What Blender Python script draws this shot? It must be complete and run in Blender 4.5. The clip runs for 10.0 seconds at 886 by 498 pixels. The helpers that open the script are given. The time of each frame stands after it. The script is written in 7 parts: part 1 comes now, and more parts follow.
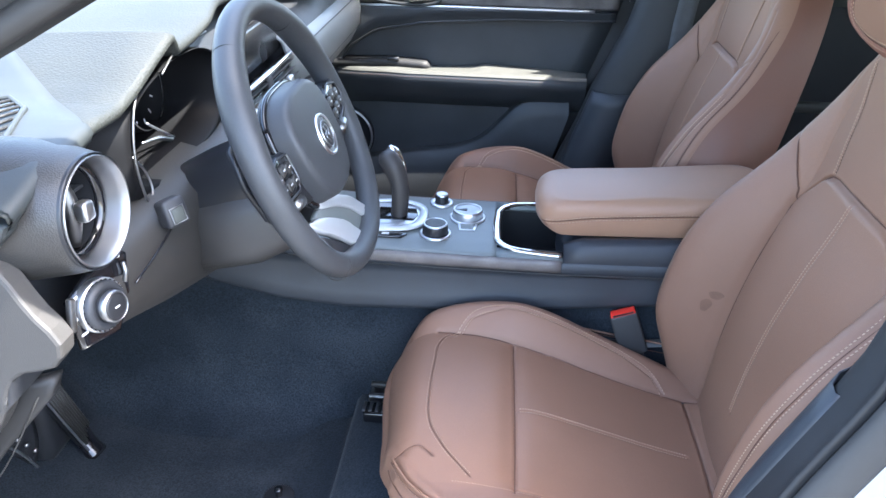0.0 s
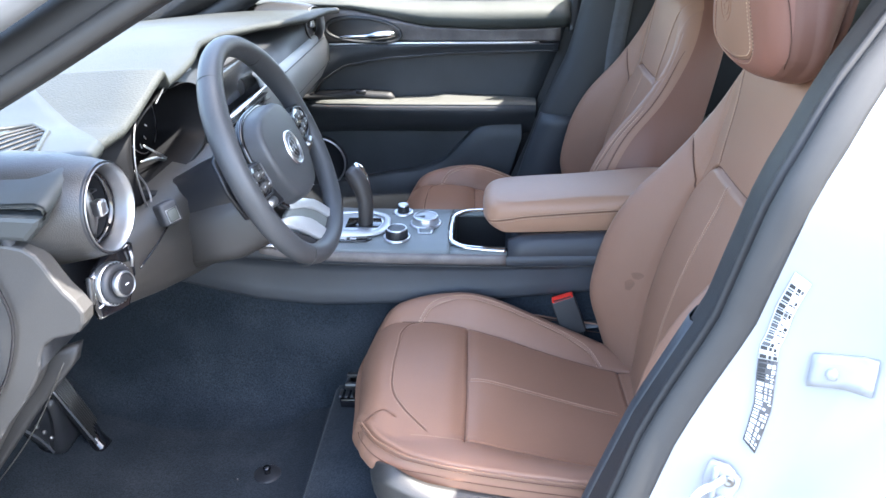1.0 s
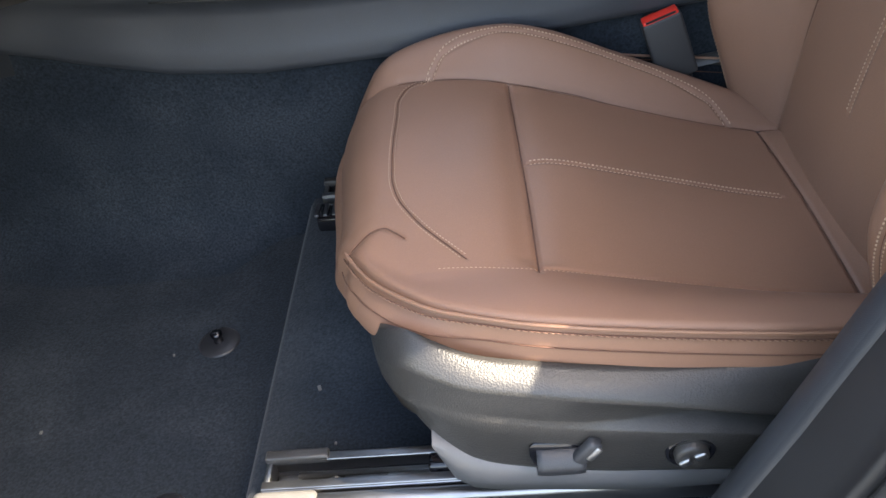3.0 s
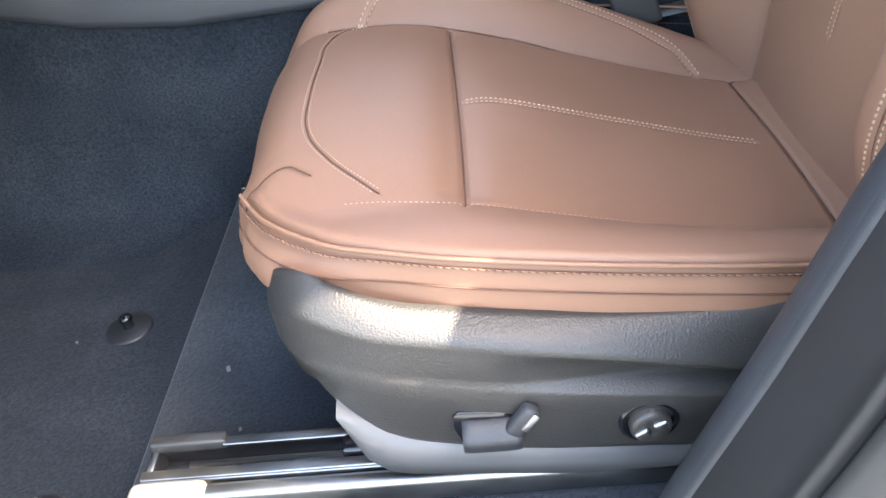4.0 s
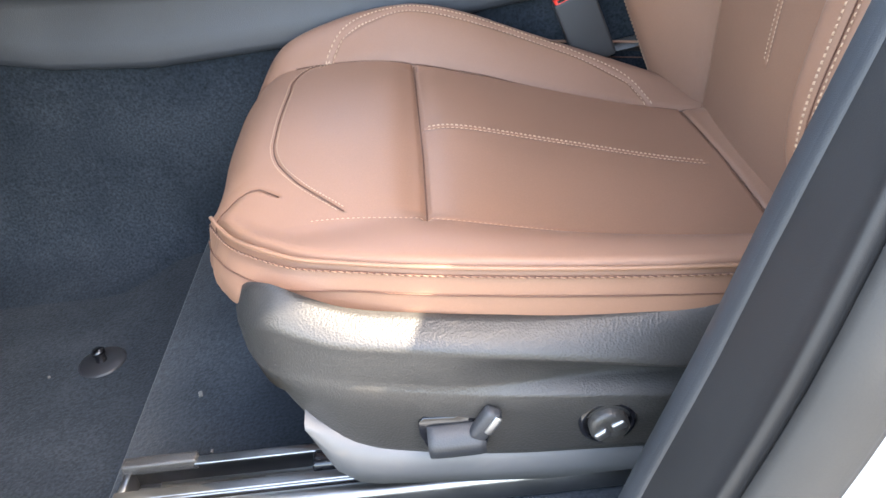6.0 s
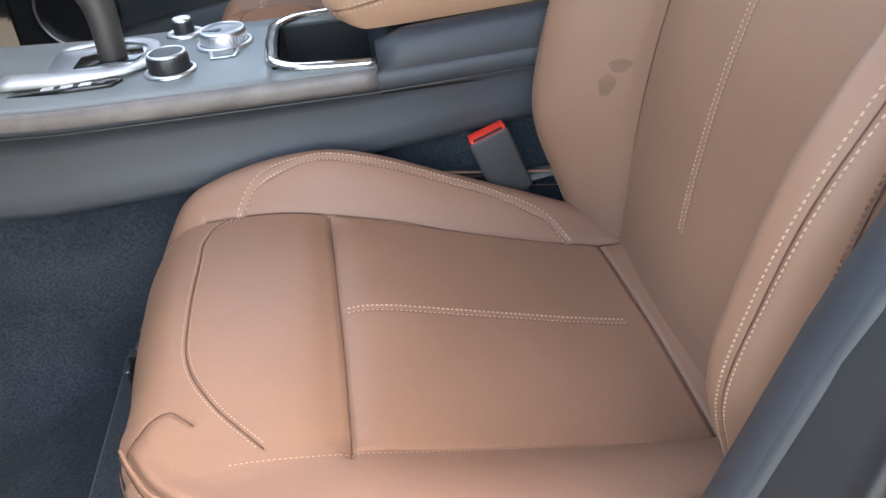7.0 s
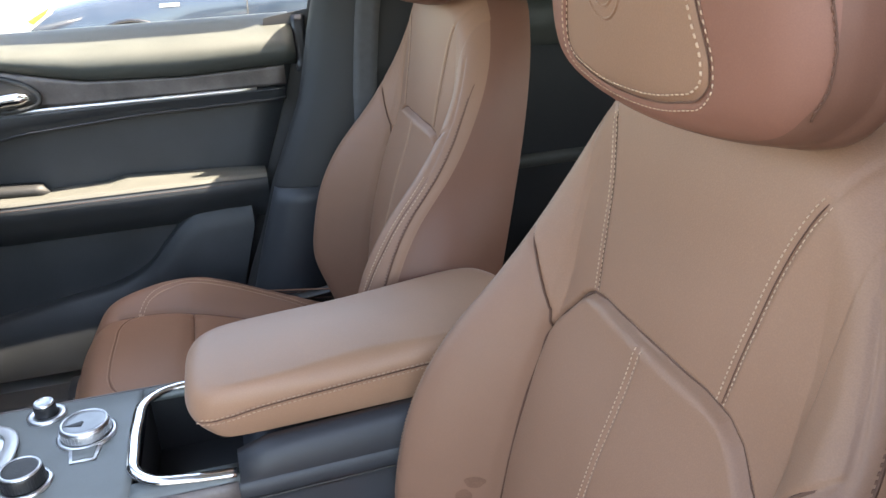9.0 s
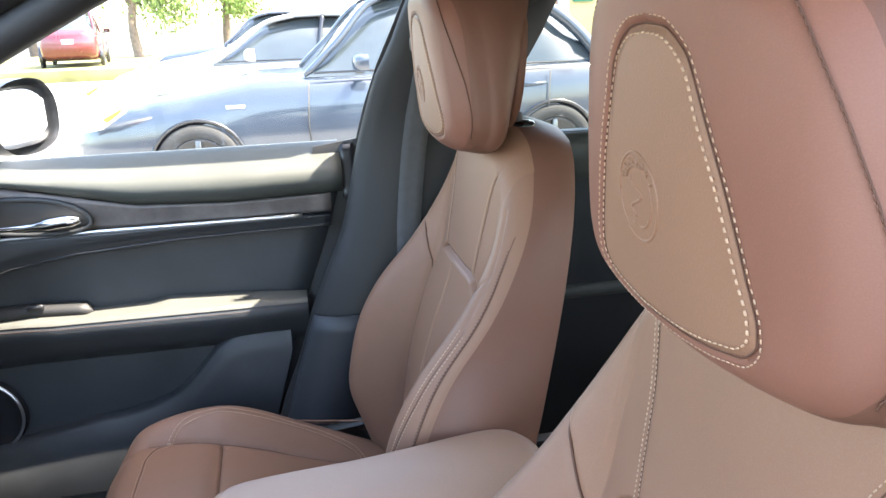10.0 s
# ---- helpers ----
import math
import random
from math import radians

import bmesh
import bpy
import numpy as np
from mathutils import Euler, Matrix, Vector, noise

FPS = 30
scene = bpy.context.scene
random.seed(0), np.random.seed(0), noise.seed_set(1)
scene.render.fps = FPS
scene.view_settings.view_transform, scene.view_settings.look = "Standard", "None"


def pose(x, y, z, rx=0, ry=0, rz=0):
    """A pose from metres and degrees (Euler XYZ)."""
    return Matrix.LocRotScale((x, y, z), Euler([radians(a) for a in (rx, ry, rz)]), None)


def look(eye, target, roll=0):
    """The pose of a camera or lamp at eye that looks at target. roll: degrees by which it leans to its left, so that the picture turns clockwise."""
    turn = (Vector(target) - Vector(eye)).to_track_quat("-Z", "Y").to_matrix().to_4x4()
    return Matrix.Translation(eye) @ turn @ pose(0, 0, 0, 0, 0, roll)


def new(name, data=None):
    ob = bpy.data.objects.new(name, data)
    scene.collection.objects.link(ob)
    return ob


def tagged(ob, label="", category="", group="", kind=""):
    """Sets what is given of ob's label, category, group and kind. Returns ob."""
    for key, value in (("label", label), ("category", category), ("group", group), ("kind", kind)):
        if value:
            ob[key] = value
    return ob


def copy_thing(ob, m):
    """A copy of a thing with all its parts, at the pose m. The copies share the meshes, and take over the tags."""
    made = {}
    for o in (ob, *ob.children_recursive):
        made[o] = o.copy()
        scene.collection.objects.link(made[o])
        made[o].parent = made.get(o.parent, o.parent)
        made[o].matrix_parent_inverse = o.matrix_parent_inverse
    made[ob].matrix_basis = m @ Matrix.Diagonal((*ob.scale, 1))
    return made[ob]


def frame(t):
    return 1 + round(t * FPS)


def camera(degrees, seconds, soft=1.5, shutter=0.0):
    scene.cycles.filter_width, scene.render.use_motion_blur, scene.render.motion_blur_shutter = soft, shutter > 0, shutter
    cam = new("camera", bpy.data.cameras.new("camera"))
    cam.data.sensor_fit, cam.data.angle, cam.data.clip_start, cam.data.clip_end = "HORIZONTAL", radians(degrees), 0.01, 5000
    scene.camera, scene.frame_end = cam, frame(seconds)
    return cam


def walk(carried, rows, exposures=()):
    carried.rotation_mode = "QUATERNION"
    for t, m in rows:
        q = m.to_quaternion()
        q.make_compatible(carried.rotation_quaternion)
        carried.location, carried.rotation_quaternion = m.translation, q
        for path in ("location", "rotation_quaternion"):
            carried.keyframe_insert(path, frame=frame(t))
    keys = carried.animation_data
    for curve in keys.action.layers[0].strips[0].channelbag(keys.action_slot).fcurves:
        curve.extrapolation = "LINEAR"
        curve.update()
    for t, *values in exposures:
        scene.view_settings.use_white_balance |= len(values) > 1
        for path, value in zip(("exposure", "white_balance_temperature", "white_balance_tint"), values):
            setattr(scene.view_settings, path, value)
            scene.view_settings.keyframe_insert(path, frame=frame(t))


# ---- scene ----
cam = camera(59.7, 10.0)
PATH = [
    (0, (0.021, 0.026, 1.356), (-0.116, 1.787, 0.417), 1.2),
    (0.5, (0.067, -0.087, 1.381), (-0.057, 1.702, 0.496), -0.1),
    (1, (0.097, -0.18, 1.382), (-0.018, 1.626, 0.53), -1.0),
    (1.5, (0.102, -0.19, 1.376), (-0.016, 1.602, 0.495), -1.7),
    (2, (0.088, -0.104, 1.314), (-0.046, 1.613, 0.297), -3.3),
    (2.5, (0.037, 0.105, 1.174), (-0.105, 1.728, 0.014), -5.5),
    (3, (0.026, 0.292, 1.024), (-0.1, 1.844, -0.231), -7.4),
    (3.2, (0.043, 0.318, 0.981), (-0.069, 1.871, -0.275), -7.2),
    (4.3, (0.074, 0.331, 0.88), (-0.016, 1.959, -0.279), -7.0),
    (4.5, (0.077, 0.326, 0.874), (-0.01, 1.962, -0.274), -7.0),
    (5, (0.082, 0.308, 0.881), (0.003, 1.967, -0.234), -7.3),
    (5.2, (0.085, 0.298, 0.884), (0.015, 1.963, -0.223), -7.2),
    (6.3, (0.08, 0.296, 0.886), (0.084, 1.976, -0.2), -7.1),
    (6.5, (0.082, 0.313, 0.905), (0.117, 1.989, -0.185), -7.2),
    (7, (0.104, 0.399, 1.015), (0.274, 2.052, -0.098), -5.8),
    (7.5, (0.115, 0.452, 1.098), (0.425, 2.108, 0.021), -4.7),
    (8, (0.139, 0.469, 1.147), (0.548, 2.176, 0.19), -4.6),
    (8.5, (0.153, 0.476, 1.21), (0.62, 2.212, 0.334), -3.9),
    (9, (0.191, 0.49, 1.271), (0.655, 2.267, 0.479), -3.0),
    (9.5, (0.217, 0.526, 1.31), (0.644, 2.347, 0.6), -2.0),
    (10, (0.228, 0.547, 1.334), (0.592, 2.431, 0.77), -2.1),
]
EXPOSURES = [(0.0, 3.78, 6300, 10), (1.5, 3.78, 6600, 10), (2.5, 3.1, 7200, 10), (3.2, 3.4, 7700, 10), (4.3, 4.2, 7550, 10), (5.2, 4.2, 7600, 10), (6.5, 4.17, 8000, 10), (7.5, 3.8, 8500, 10), (9.0, 3.72, 7800, 10), (9.5, 3.68, 7450, 10), (10.0, 4.03, 7200, 10)]
walk(cam, [(t, look(eye, target, roll)) for t, eye, target, roll in PATH], EXPOSURES)

# ---- light: high sun from behind the car, open sky ----
SUN_DIR = Vector((0.52, -0.07, 0.85)).normalized()
world = bpy.data.worlds.new("sky")
scene.world = world
world.use_nodes = True
wn = world.node_tree
sky = wn.nodes.new("ShaderNodeTexSky")
sky.sky_type, sky.sun_disc = "NISHITA", False
sky.sun_elevation = math.asin(SUN_DIR.z)
sky.sun_rotation = math.atan2(SUN_DIR.x, SUN_DIR.y)
sky.air_density, sky.dust_density, sky.ozone_density = 1.0, 2.5, 1.0
wn.links.new(sky.outputs[0], wn.nodes["Background"].inputs[0])
wn.nodes["Background"].inputs[1].default_value = 0.15
sun = new("sun", bpy.data.lights.new("sun", "SUN"))
sun.data.energy, sun.data.angle, sun.data.color = 2.5, radians(0.53), (1.0, 0.95, 0.88)
sun.matrix_world = look(SUN_DIR * 20, (0, 0, 0))


# ---- materials ----
def mat(name, colour, rough=0.5, metal=0.0, spec=0.5, var=0.12, var_scale=9.0, grain=0.0, grain_scale=700.0,
        bump=0.0, kind="noise", coat=0.0, tint=None, tint_at=(0.45, 0.7), sheen=0.0, rough_var=0.08):
    """A surface with broad patches, fine grain and relief, in object metres."""
    m = bpy.data.materials.new(name)
    m.use_nodes = True
    nt = m.node_tree
    b = nt.nodes["Principled BSDF"]
    b.inputs["Metallic"].default_value = metal
    b.inputs["Specular IOR Level"].default_value = spec
    b.inputs["Coat Weight"].default_value = coat
    b.inputs["Coat Roughness"].default_value = 0.06
    if sheen:
        b.inputs["Sheen Weight"].default_value = sheen
        b.inputs["Sheen Roughness"].default_value = 0.5
    tc = nt.nodes.new("ShaderNodeTexCoord")
    big = nt.nodes.new("ShaderNodeTexNoise")
    big.inputs["Scale"].default_value, big.inputs["Detail"].default_value = var_scale, 4.0
    nt.links.new(tc.outputs["Object"], big.inputs["Vector"])
    ramp = nt.nodes.new("ShaderNodeValToRGB")
    lo = [c * (1 - var) for c in colour]
    hi = [min(1.0, c * (1 + var)) for c in (tint or colour)]
    ramp.color_ramp.elements[0].color, ramp.color_ramp.elements[1].color = (*lo, 1), (*hi, 1)
    ramp.color_ramp.elements[0].position, ramp.color_ramp.elements[1].position = (0.3, 0.7) if tint is None else tint_at
    nt.links.new(big.outputs["Fac"], ramp.inputs["Fac"])
    last = ramp.outputs["Color"]
    if grain or bump:
        if kind == "cells":
            fine = nt.nodes.new("ShaderNodeTexVoronoi")
            fine.inputs["Scale"].default_value = grain_scale
            out = fine.outputs["Distance"]
        else:
            fine = nt.nodes.new("ShaderNodeTexNoise")
            fine.inputs["Scale"].default_value, fine.inputs["Detail"].default_value = grain_scale, 3.0
            out = fine.outputs["Fac"]
        nt.links.new(tc.outputs["Object"], fine.inputs["Vector"])
        if grain:
            mix = nt.nodes.new("ShaderNodeMix")
            mix.data_type, mix.blend_type = "RGBA", "MULTIPLY"
            mix.inputs[0].default_value = grain
            nt.links.new(last, mix.inputs[6])
            nt.links.new(out, mix.inputs[7])
            last = mix.outputs[2]
        if bump:
            bp = nt.nodes.new("ShaderNodeBump")
            bp.inputs["Strength"].default_value, bp.inputs["Distance"].default_value = bump, 0.0008
            nt.links.new(out, bp.inputs["Height"])
            nt.links.new(bp.outputs["Normal"], b.inputs["Normal"])
    nt.links.new(last, b.inputs["Base Color"])
    rr = nt.nodes.new("ShaderNodeMapRange")
    rr.inputs["To Min"].default_value, rr.inputs["To Max"].default_value = max(0.02, rough - rough_var), min(1.0, rough + rough_var)
    nt.links.new(big.outputs["Fac"], rr.inputs["Value"])
    nt.links.new(rr.outputs["Result"], b.inputs["Roughness"])
    return m


def glass(name, colour=(1, 1, 1), gloss=0.1):
    """A thin pane: clear or tinted, with a faint reflection."""
    m = bpy.data.materials.new(name)
    m.use_nodes = True
    nt = m.node_tree
    nt.nodes.remove(nt.nodes["Principled BSDF"])
    tr, gl, mx, fr = (nt.nodes.new(k) for k in ("ShaderNodeBsdfTransparent", "ShaderNodeBsdfGlossy", "ShaderNodeMixShader", "ShaderNodeFresnel"))
    tr.inputs["Color"].default_value = (*colour, 1)
    gl.inputs["Roughness"].default_value = 0.02
    fr.inputs["IOR"].default_value = 1.45
    nt.links.new(fr.outputs[0], mx.inputs[0])
    nt.links.new(tr.outputs[0], mx.inputs[1])
    nt.links.new(gl.outputs[0], mx.inputs[2])
    nt.links.new(mx.outputs[0], nt.nodes["Material Output"].inputs[0])
    return m


LEATHER = mat("brown_leather", (0.262, 0.139, 0.087), 0.50, var=0.09, var_scale=5, grain=0.14, grain_scale=900, bump=0.12, kind="cells", spec=0.38)
LEATHER_MID = mat("brown_bolster_leather", (0.244, 0.132, 0.087), 0.46, var=0.07, var_scale=5, grain=0.10, grain_scale=1100, bump=0.07, kind="cells", spec=0.30)
# Seat leather made lighter for the lid: reflected window light put into the colour.
LEATHER_LID_LIT = mat("lit_armrest_leather", (0.335, 0.186, 0.115), 0.46, var=0.09, var_scale=5, grain=0.14, grain_scale=900, bump=0.10, kind="cells", spec=0.45, sheen=0.08)
LEATHER_RIM = mat("brown_headrest_leather", (0.218, 0.096, 0.066), 0.46, var=0.08, var_scale=6, grain=0.10, grain_scale=1100, bump=0.07, kind="cells", spec=0.28)
SATIN_DARK = mat("dark_satin_ring", (0.15, 0.152, 0.158), 0.42, metal=1.0, var=0.06)
# Darker, redder side leather; part of that is shade put into the colour.
LEATHER_SIDE_SHADED = mat("shaded_side_leather", (0.152, 0.070, 0.047), 0.46, var=0.07, var_scale=5, grain=0.10, grain_scale=1100, bump=0.07, kind="cells", spec=0.28)
SATIN_DIM = mat("dim_satin_ring", (0.34, 0.345, 0.355), 0.40, metal=1.0, var=0.05)
THREAD = mat("tan_thread", (0.47, 0.31, 0.21), 0.8, var=0.1, var_scale=300)
# Brown for dark thread; seam tubes use it for the shade in creases.
THREAD_AND_SHADE = mat("brown_thread_and_shade", (0.105, 0.048, 0.030), 0.8, var=0.1, var_scale=300)
BLACK = mat("black_grained_plastic", (0.030, 0.032, 0.037), 0.52, var=0.15, var_scale=12, grain=0.3, grain_scale=900, bump=0.18, kind="cells")
SOFT = mat("black_soft_touch", (0.033, 0.036, 0.033), 0.60, var=0.15, var_scale=10, grain=0.30, grain_scale=330, bump=0.7, kind="cells")
SHIELD = mat("charcoal_plastic", (0.038, 0.036, 0.034), 0.40, var=0.14, var_scale=14, grain=0.3, grain_scale=620, bump=0.30, kind="cells")
DARK = mat("black_smooth_plastic", (0.018, 0.019, 0.022), 0.38, var=0.15, var_scale=16)
GLOSS = mat("black_gloss", (0.008, 0.008, 0.010), 0.12, var=0.1, coat=0.4)
CHROME = mat("bright_chrome", (0.72, 0.73, 0.75), 0.16, metal=1.0, var=0.04)
SATIN = mat("satin_silver", (0.70, 0.71, 0.73), 0.38, metal=1.0, var=0.05, grain=0.08, grain_scale=800)
STEEL = mat("zinc_steel", (0.30, 0.30, 0.30), 0.36, metal=1.0, var=0.15, var_scale=30)
SILVER_PAINT = mat("silver_paint", (0.50, 0.51, 0.52), 0.32, metal=0.35, var=0.04, var_scale=20, coat=0.3)
TRIM = mat("grey_brown_wood_trim", (0.150, 0.130, 0.122), 0.45, var=0.3, var_scale=25, grain=0.3, grain_scale=260, bump=0.08)
CONSOLE = mat("graphite_console", (0.150, 0.164, 0.160), 0.42, var=0.08, var_scale=20, grain=0.15, grain_scale=700, bump=0.05)
CARPET = mat("charcoal_carpet", (0.033, 0.044, 0.058), 0.95, var=0.14, var_scale=6, tint=(0.062, 0.074, 0.088), tint_at=(0.46, 0.82), grain=1.0, grain_scale=330, bump=1.0, sheen=0.09, spec=0.1)
RUBBER = mat("grey_rubber_seal", (0.037, 0.036, 0.035), 0.62, var=0.12, var_scale=20, grain=0.2, grain_scale=900, bump=0.1)
LOWER_COVER = mat("blue_grey_cover_plastic", (0.030, 0.034, 0.040), 0.5, var=0.12, var_scale=10, grain=0.2, grain_scale=1400, bump=0.12, kind="cells")
BTRIM = mat("pillar_trim", (0.018, 0.018, 0.019), 0.58, var=0.12, var_scale=10, grain=0.2, grain_scale=1600, bump=0.12, kind="cells")
PAINT = mat("white_body_paint", (0.278, 0.287, 0.298), 0.30, var=0.04, var_scale=4, coat=0.5)
RED = mat("red_release_button", (0.75, 0.035, 0.02), 0.35, var=0.06, var_scale=60)
WHITE = mat("white_label", (0.56, 0.56, 0.56), 0.55, var=0.04)
INK = mat("black_print", (0.02, 0.02, 0.02), 0.6, var=0.1)
GREYINK = mat("grey_print", (0.075, 0.075, 0.075), 0.6, var=0.1)
YELLOW = mat("yellow_label", (0.70, 0.55, 0.08), 0.5, var=0.05)
BEIGE = mat("beige_plastic_cap", (0.105, 0.101, 0.094), 0.55, var=0.08, var_scale=30)
LINER = mat("grey_headliner", (0.52, 0.52, 0.50), 0.95, var=0.08, var_scale=8, grain=0.3, grain_scale=800, bump=0.3)
BELT = mat("grey_webbing", (0.10, 0.10, 0.105), 0.8, var=0.1, var_scale=60, grain=0.4, grain_scale=1500, bump=0.4)
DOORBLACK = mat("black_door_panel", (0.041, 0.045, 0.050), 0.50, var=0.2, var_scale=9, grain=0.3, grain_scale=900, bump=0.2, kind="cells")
PAD = mat("black_door_pad", (0.060, 0.066, 0.060), 0.55, var=0.12, var_scale=8, grain=0.3, grain_scale=800, bump=0.2, kind="cells")
# Armrest tops: paler than the door, with some sun put into the colour.
LITPAD = mat("sunlit_armrest_pad", (0.082, 0.083, 0.074), 0.6, var=0.1, var_scale=12, grain=0.2, grain_scale=800, bump=0.15)
CORNER = mat("smooth_corner_plastic", (0.036, 0.041, 0.042), 0.5, var=0.1, var_scale=8, grain=0.2, grain_scale=1100, bump=0.1, kind="cells")
CLEAR = glass("clear_glass", (0.93, 0.95, 0.94))
TINTED = glass("privacy_glass", (0.60, 0.64, 0.62))


# ---- mesh helpers; x runs to the car's rear, y to the passenger's side ----
def thing(name, at, label, category, group="", kind=""):
    ob = new(name)
    ob.location = at
    ob.empty_display_size = 0.05
    return tagged(ob, label, category, group, kind)


def part(name, data, material, parent=None, label="", smooth=True):
    """Links vertices and faces, or a bmesh, as one mesh object."""
    me = bpy.data.meshes.new(name)
    if isinstance(data, bmesh.types.BMesh):
        data.to_mesh(me)
        data.free()
    else:
        v, f = data
        me.from_pydata([tuple(p) for p in v], [], [tuple(q) for q in f])
    me.materials.append(material)
    if smooth:
        me.shade_smooth()
    ob = new(name, me)
    if parent is not None:
        ob.parent = parent
        if parent.type == "EMPTY":
            ob.matrix_parent_inverse = Matrix.Translation(parent.location).inverted()
    return tagged(ob, label)


def second_tone(ob, material, first):
    """Gives the faces from the first on a second material."""
    ob.data.materials.append(material)
    n = len(ob.data.polygons)
    tone = np.zeros(n, dtype=np.int32)
    ob.data.polygons.foreach_get("material_index", tone)
    tone[first:] = len(ob.data.materials) - 1
    ob.data.polygons.foreach_set("material_index", tone)


def tone_where(ob, material, test):
    """Gives a second material to the faces whose middle passes a test."""
    ob.data.materials.append(material)
    n = len(ob.data.polygons)
    mid = np.zeros(3 * n)
    ob.data.polygons.foreach_get("center", mid)
    mid = mid.reshape(-1, 3)
    tone = test(mid[:, 0], mid[:, 1], mid[:, 2]).astype(np.int32) * (len(ob.data.materials) - 1)
    ob.data.polygons.foreach_set("material_index", tone)


def setting(name, data, material, label, category="", smooth=True):
    ob = part(name, data, material, None, label, smooth)
    return tagged(ob, label, category, "", "structure")


def join(*datas):
    vs, fs, n = [], [], 0
    for v, f in datas:
        vs += [tuple(p) for p in v]
        fs += [tuple(i + n for i in q) for q in f]
        n += len(v)
    return vs, fs


def loft(rings, closed=True, caps=True):
    """Skins rings of equal length."""
    n, m = len(rings), len(rings[0])
    v = [tuple(p) for r in rings for p in r]
    f = []
    for i in range(n - 1):
        for j in range(m if closed else m - 1):
            k = (j + 1) % m
            f.append((i * m + j, i * m + k, (i + 1) * m + k, (i + 1) * m + j))
    if caps and closed:
        f.append(tuple(range(m))[::-1])
        f.append(tuple((n - 1) * m + j for j in range(m)))
    return v, f


def spline(pts, n):
    """A smooth line through the points, n samples."""
    p = np.array(pts, float)
    d = np.r_[0, np.cumsum(np.linalg.norm(np.diff(p, axis=0), axis=1))]
    t = np.linspace(0, d[-1], n)
    g = np.zeros_like(p)
    for c in range(p.shape[1]):
        g[:, c] = np.gradient(p[:, c], d)
    i = np.clip(np.searchsorted(d, t, "right") - 1, 0, len(d) - 2)
    h = (d[i + 1] - d[i])[:, None]
    s = ((t - d[i]) / h[:, 0])[:, None]
    return (2 * s**3 - 3 * s**2 + 1) * p[i] + (s**3 - 2 * s**2 + s) * h * g[i] + (3 * s**2 - 2 * s**3) * p[i + 1] + (s**3 - s**2) * h * g[i + 1]


def eased(xs, ys):
    """A smooth curve through the knots, as a function."""
    dense = spline(list(zip(xs, ys)), 500)
    return lambda q: np.interp(q, dense[:, 0], dense[:, 1])


def tube(pts, r, n=8, flat=1.0, closed=False, up=(0, 0, 1)):
    """A round or flattened rod along a line. r: a number or one for each point."""
    p = np.array(pts, float)
    k = len(p)
    rr = np.full(k, r) if np.isscalar(r) else np.array(r)
    t = np.roll(p, -1, 0) - np.roll(p, 1, 0) if closed else np.gradient(p, axis=0)
    t /= np.linalg.norm(t, axis=1)[:, None] + 1e-12
    s = np.cross(t, np.array(up, float))
    s /= np.linalg.norm(s, axis=1)[:, None] + 1e-9
    w = np.cross(s, t)
    a = np.linspace(0, 2 * np.pi, n, endpoint=False)
    rings = [[p[i] + rr[i] * (np.cos(b) * s[i] + flat * np.sin(b) * w[i]) for b in a] for i in range(k)]
    if closed:
        rings.append(rings[0])
    return loft(rings, True, not closed)


def lathe(profile, n=32, m=None):
    """Turns (radius, height) round z, then places it by m."""
    m = m or Matrix.Identity(4)
    rings = []
    for r, h in profile:
        rings.append([m @ Vector((r * math.cos(2 * math.pi * k / n), r * math.sin(2 * math.pi * k / n), h)) for k in range(n)])
    return loft(rings, True, False)


def block(x0, x1, y0, y1, z0, z1, r=0.004, seg=2):
    """A box with rounded edges."""
    bm = bmesh.new()
    bmesh.ops.create_cube(bm, size=1)
    for v in bm.verts:
        v.co = ((x0 + x1) / 2 + v.co.x * (x1 - x0), (y0 + y1) / 2 + v.co.y * (y1 - y0), (z0 + z1) / 2 + v.co.z * (z1 - z0))
    if r:
        bmesh.ops.bevel(bm, geom=bm.edges[:], offset=min(r, 0.45 * min(x1 - x0, y1 - y0, z1 - z0)), segments=seg, affect="EDGES", profile=0.5)
    return bm_data(bm)


def bm_data(bm):
    bm.verts.index_update()
    out = [tuple(v.co) for v in bm.verts], [tuple(v.index for v in f.verts) for f in bm.faces]
    bm.free()
    return out


def moved(data, m):
    return [tuple(m @ Vector(p)) for p in data[0]], data[1]


def plate(outline, depth, m=None, r=0.0015):
    """A flat shape in its own x, y, raised along z, with a bevelled rim, placed by m."""
    bm = bmesh.new()
    f = bm.faces.new([bm.verts.new((p[0], p[1], 0)) for p in outline])
    got = bmesh.ops.extrude_face_region(bm, geom=[f])
    top = [g for g in got["geom"] if isinstance(g, bmesh.types.BMVert)]
    for v in top:
        v.co.z = depth
    if r:
        tf = [g for g in got["geom"] if isinstance(g, bmesh.types.BMFace)]
        bmesh.ops.bevel(bm, geom=list({e for g in tf for e in g.edges}), offset=r, segments=2, affect="EDGES", profile=0.5)
    bmesh.ops.recalc_face_normals(bm, faces=bm.faces[:])
    bm.transform(m or Matrix.Identity(4))
    return bm_data(bm)


def sheet(rows):
    """An open grid skin from rows of points."""
    return loft(rows, False, False)


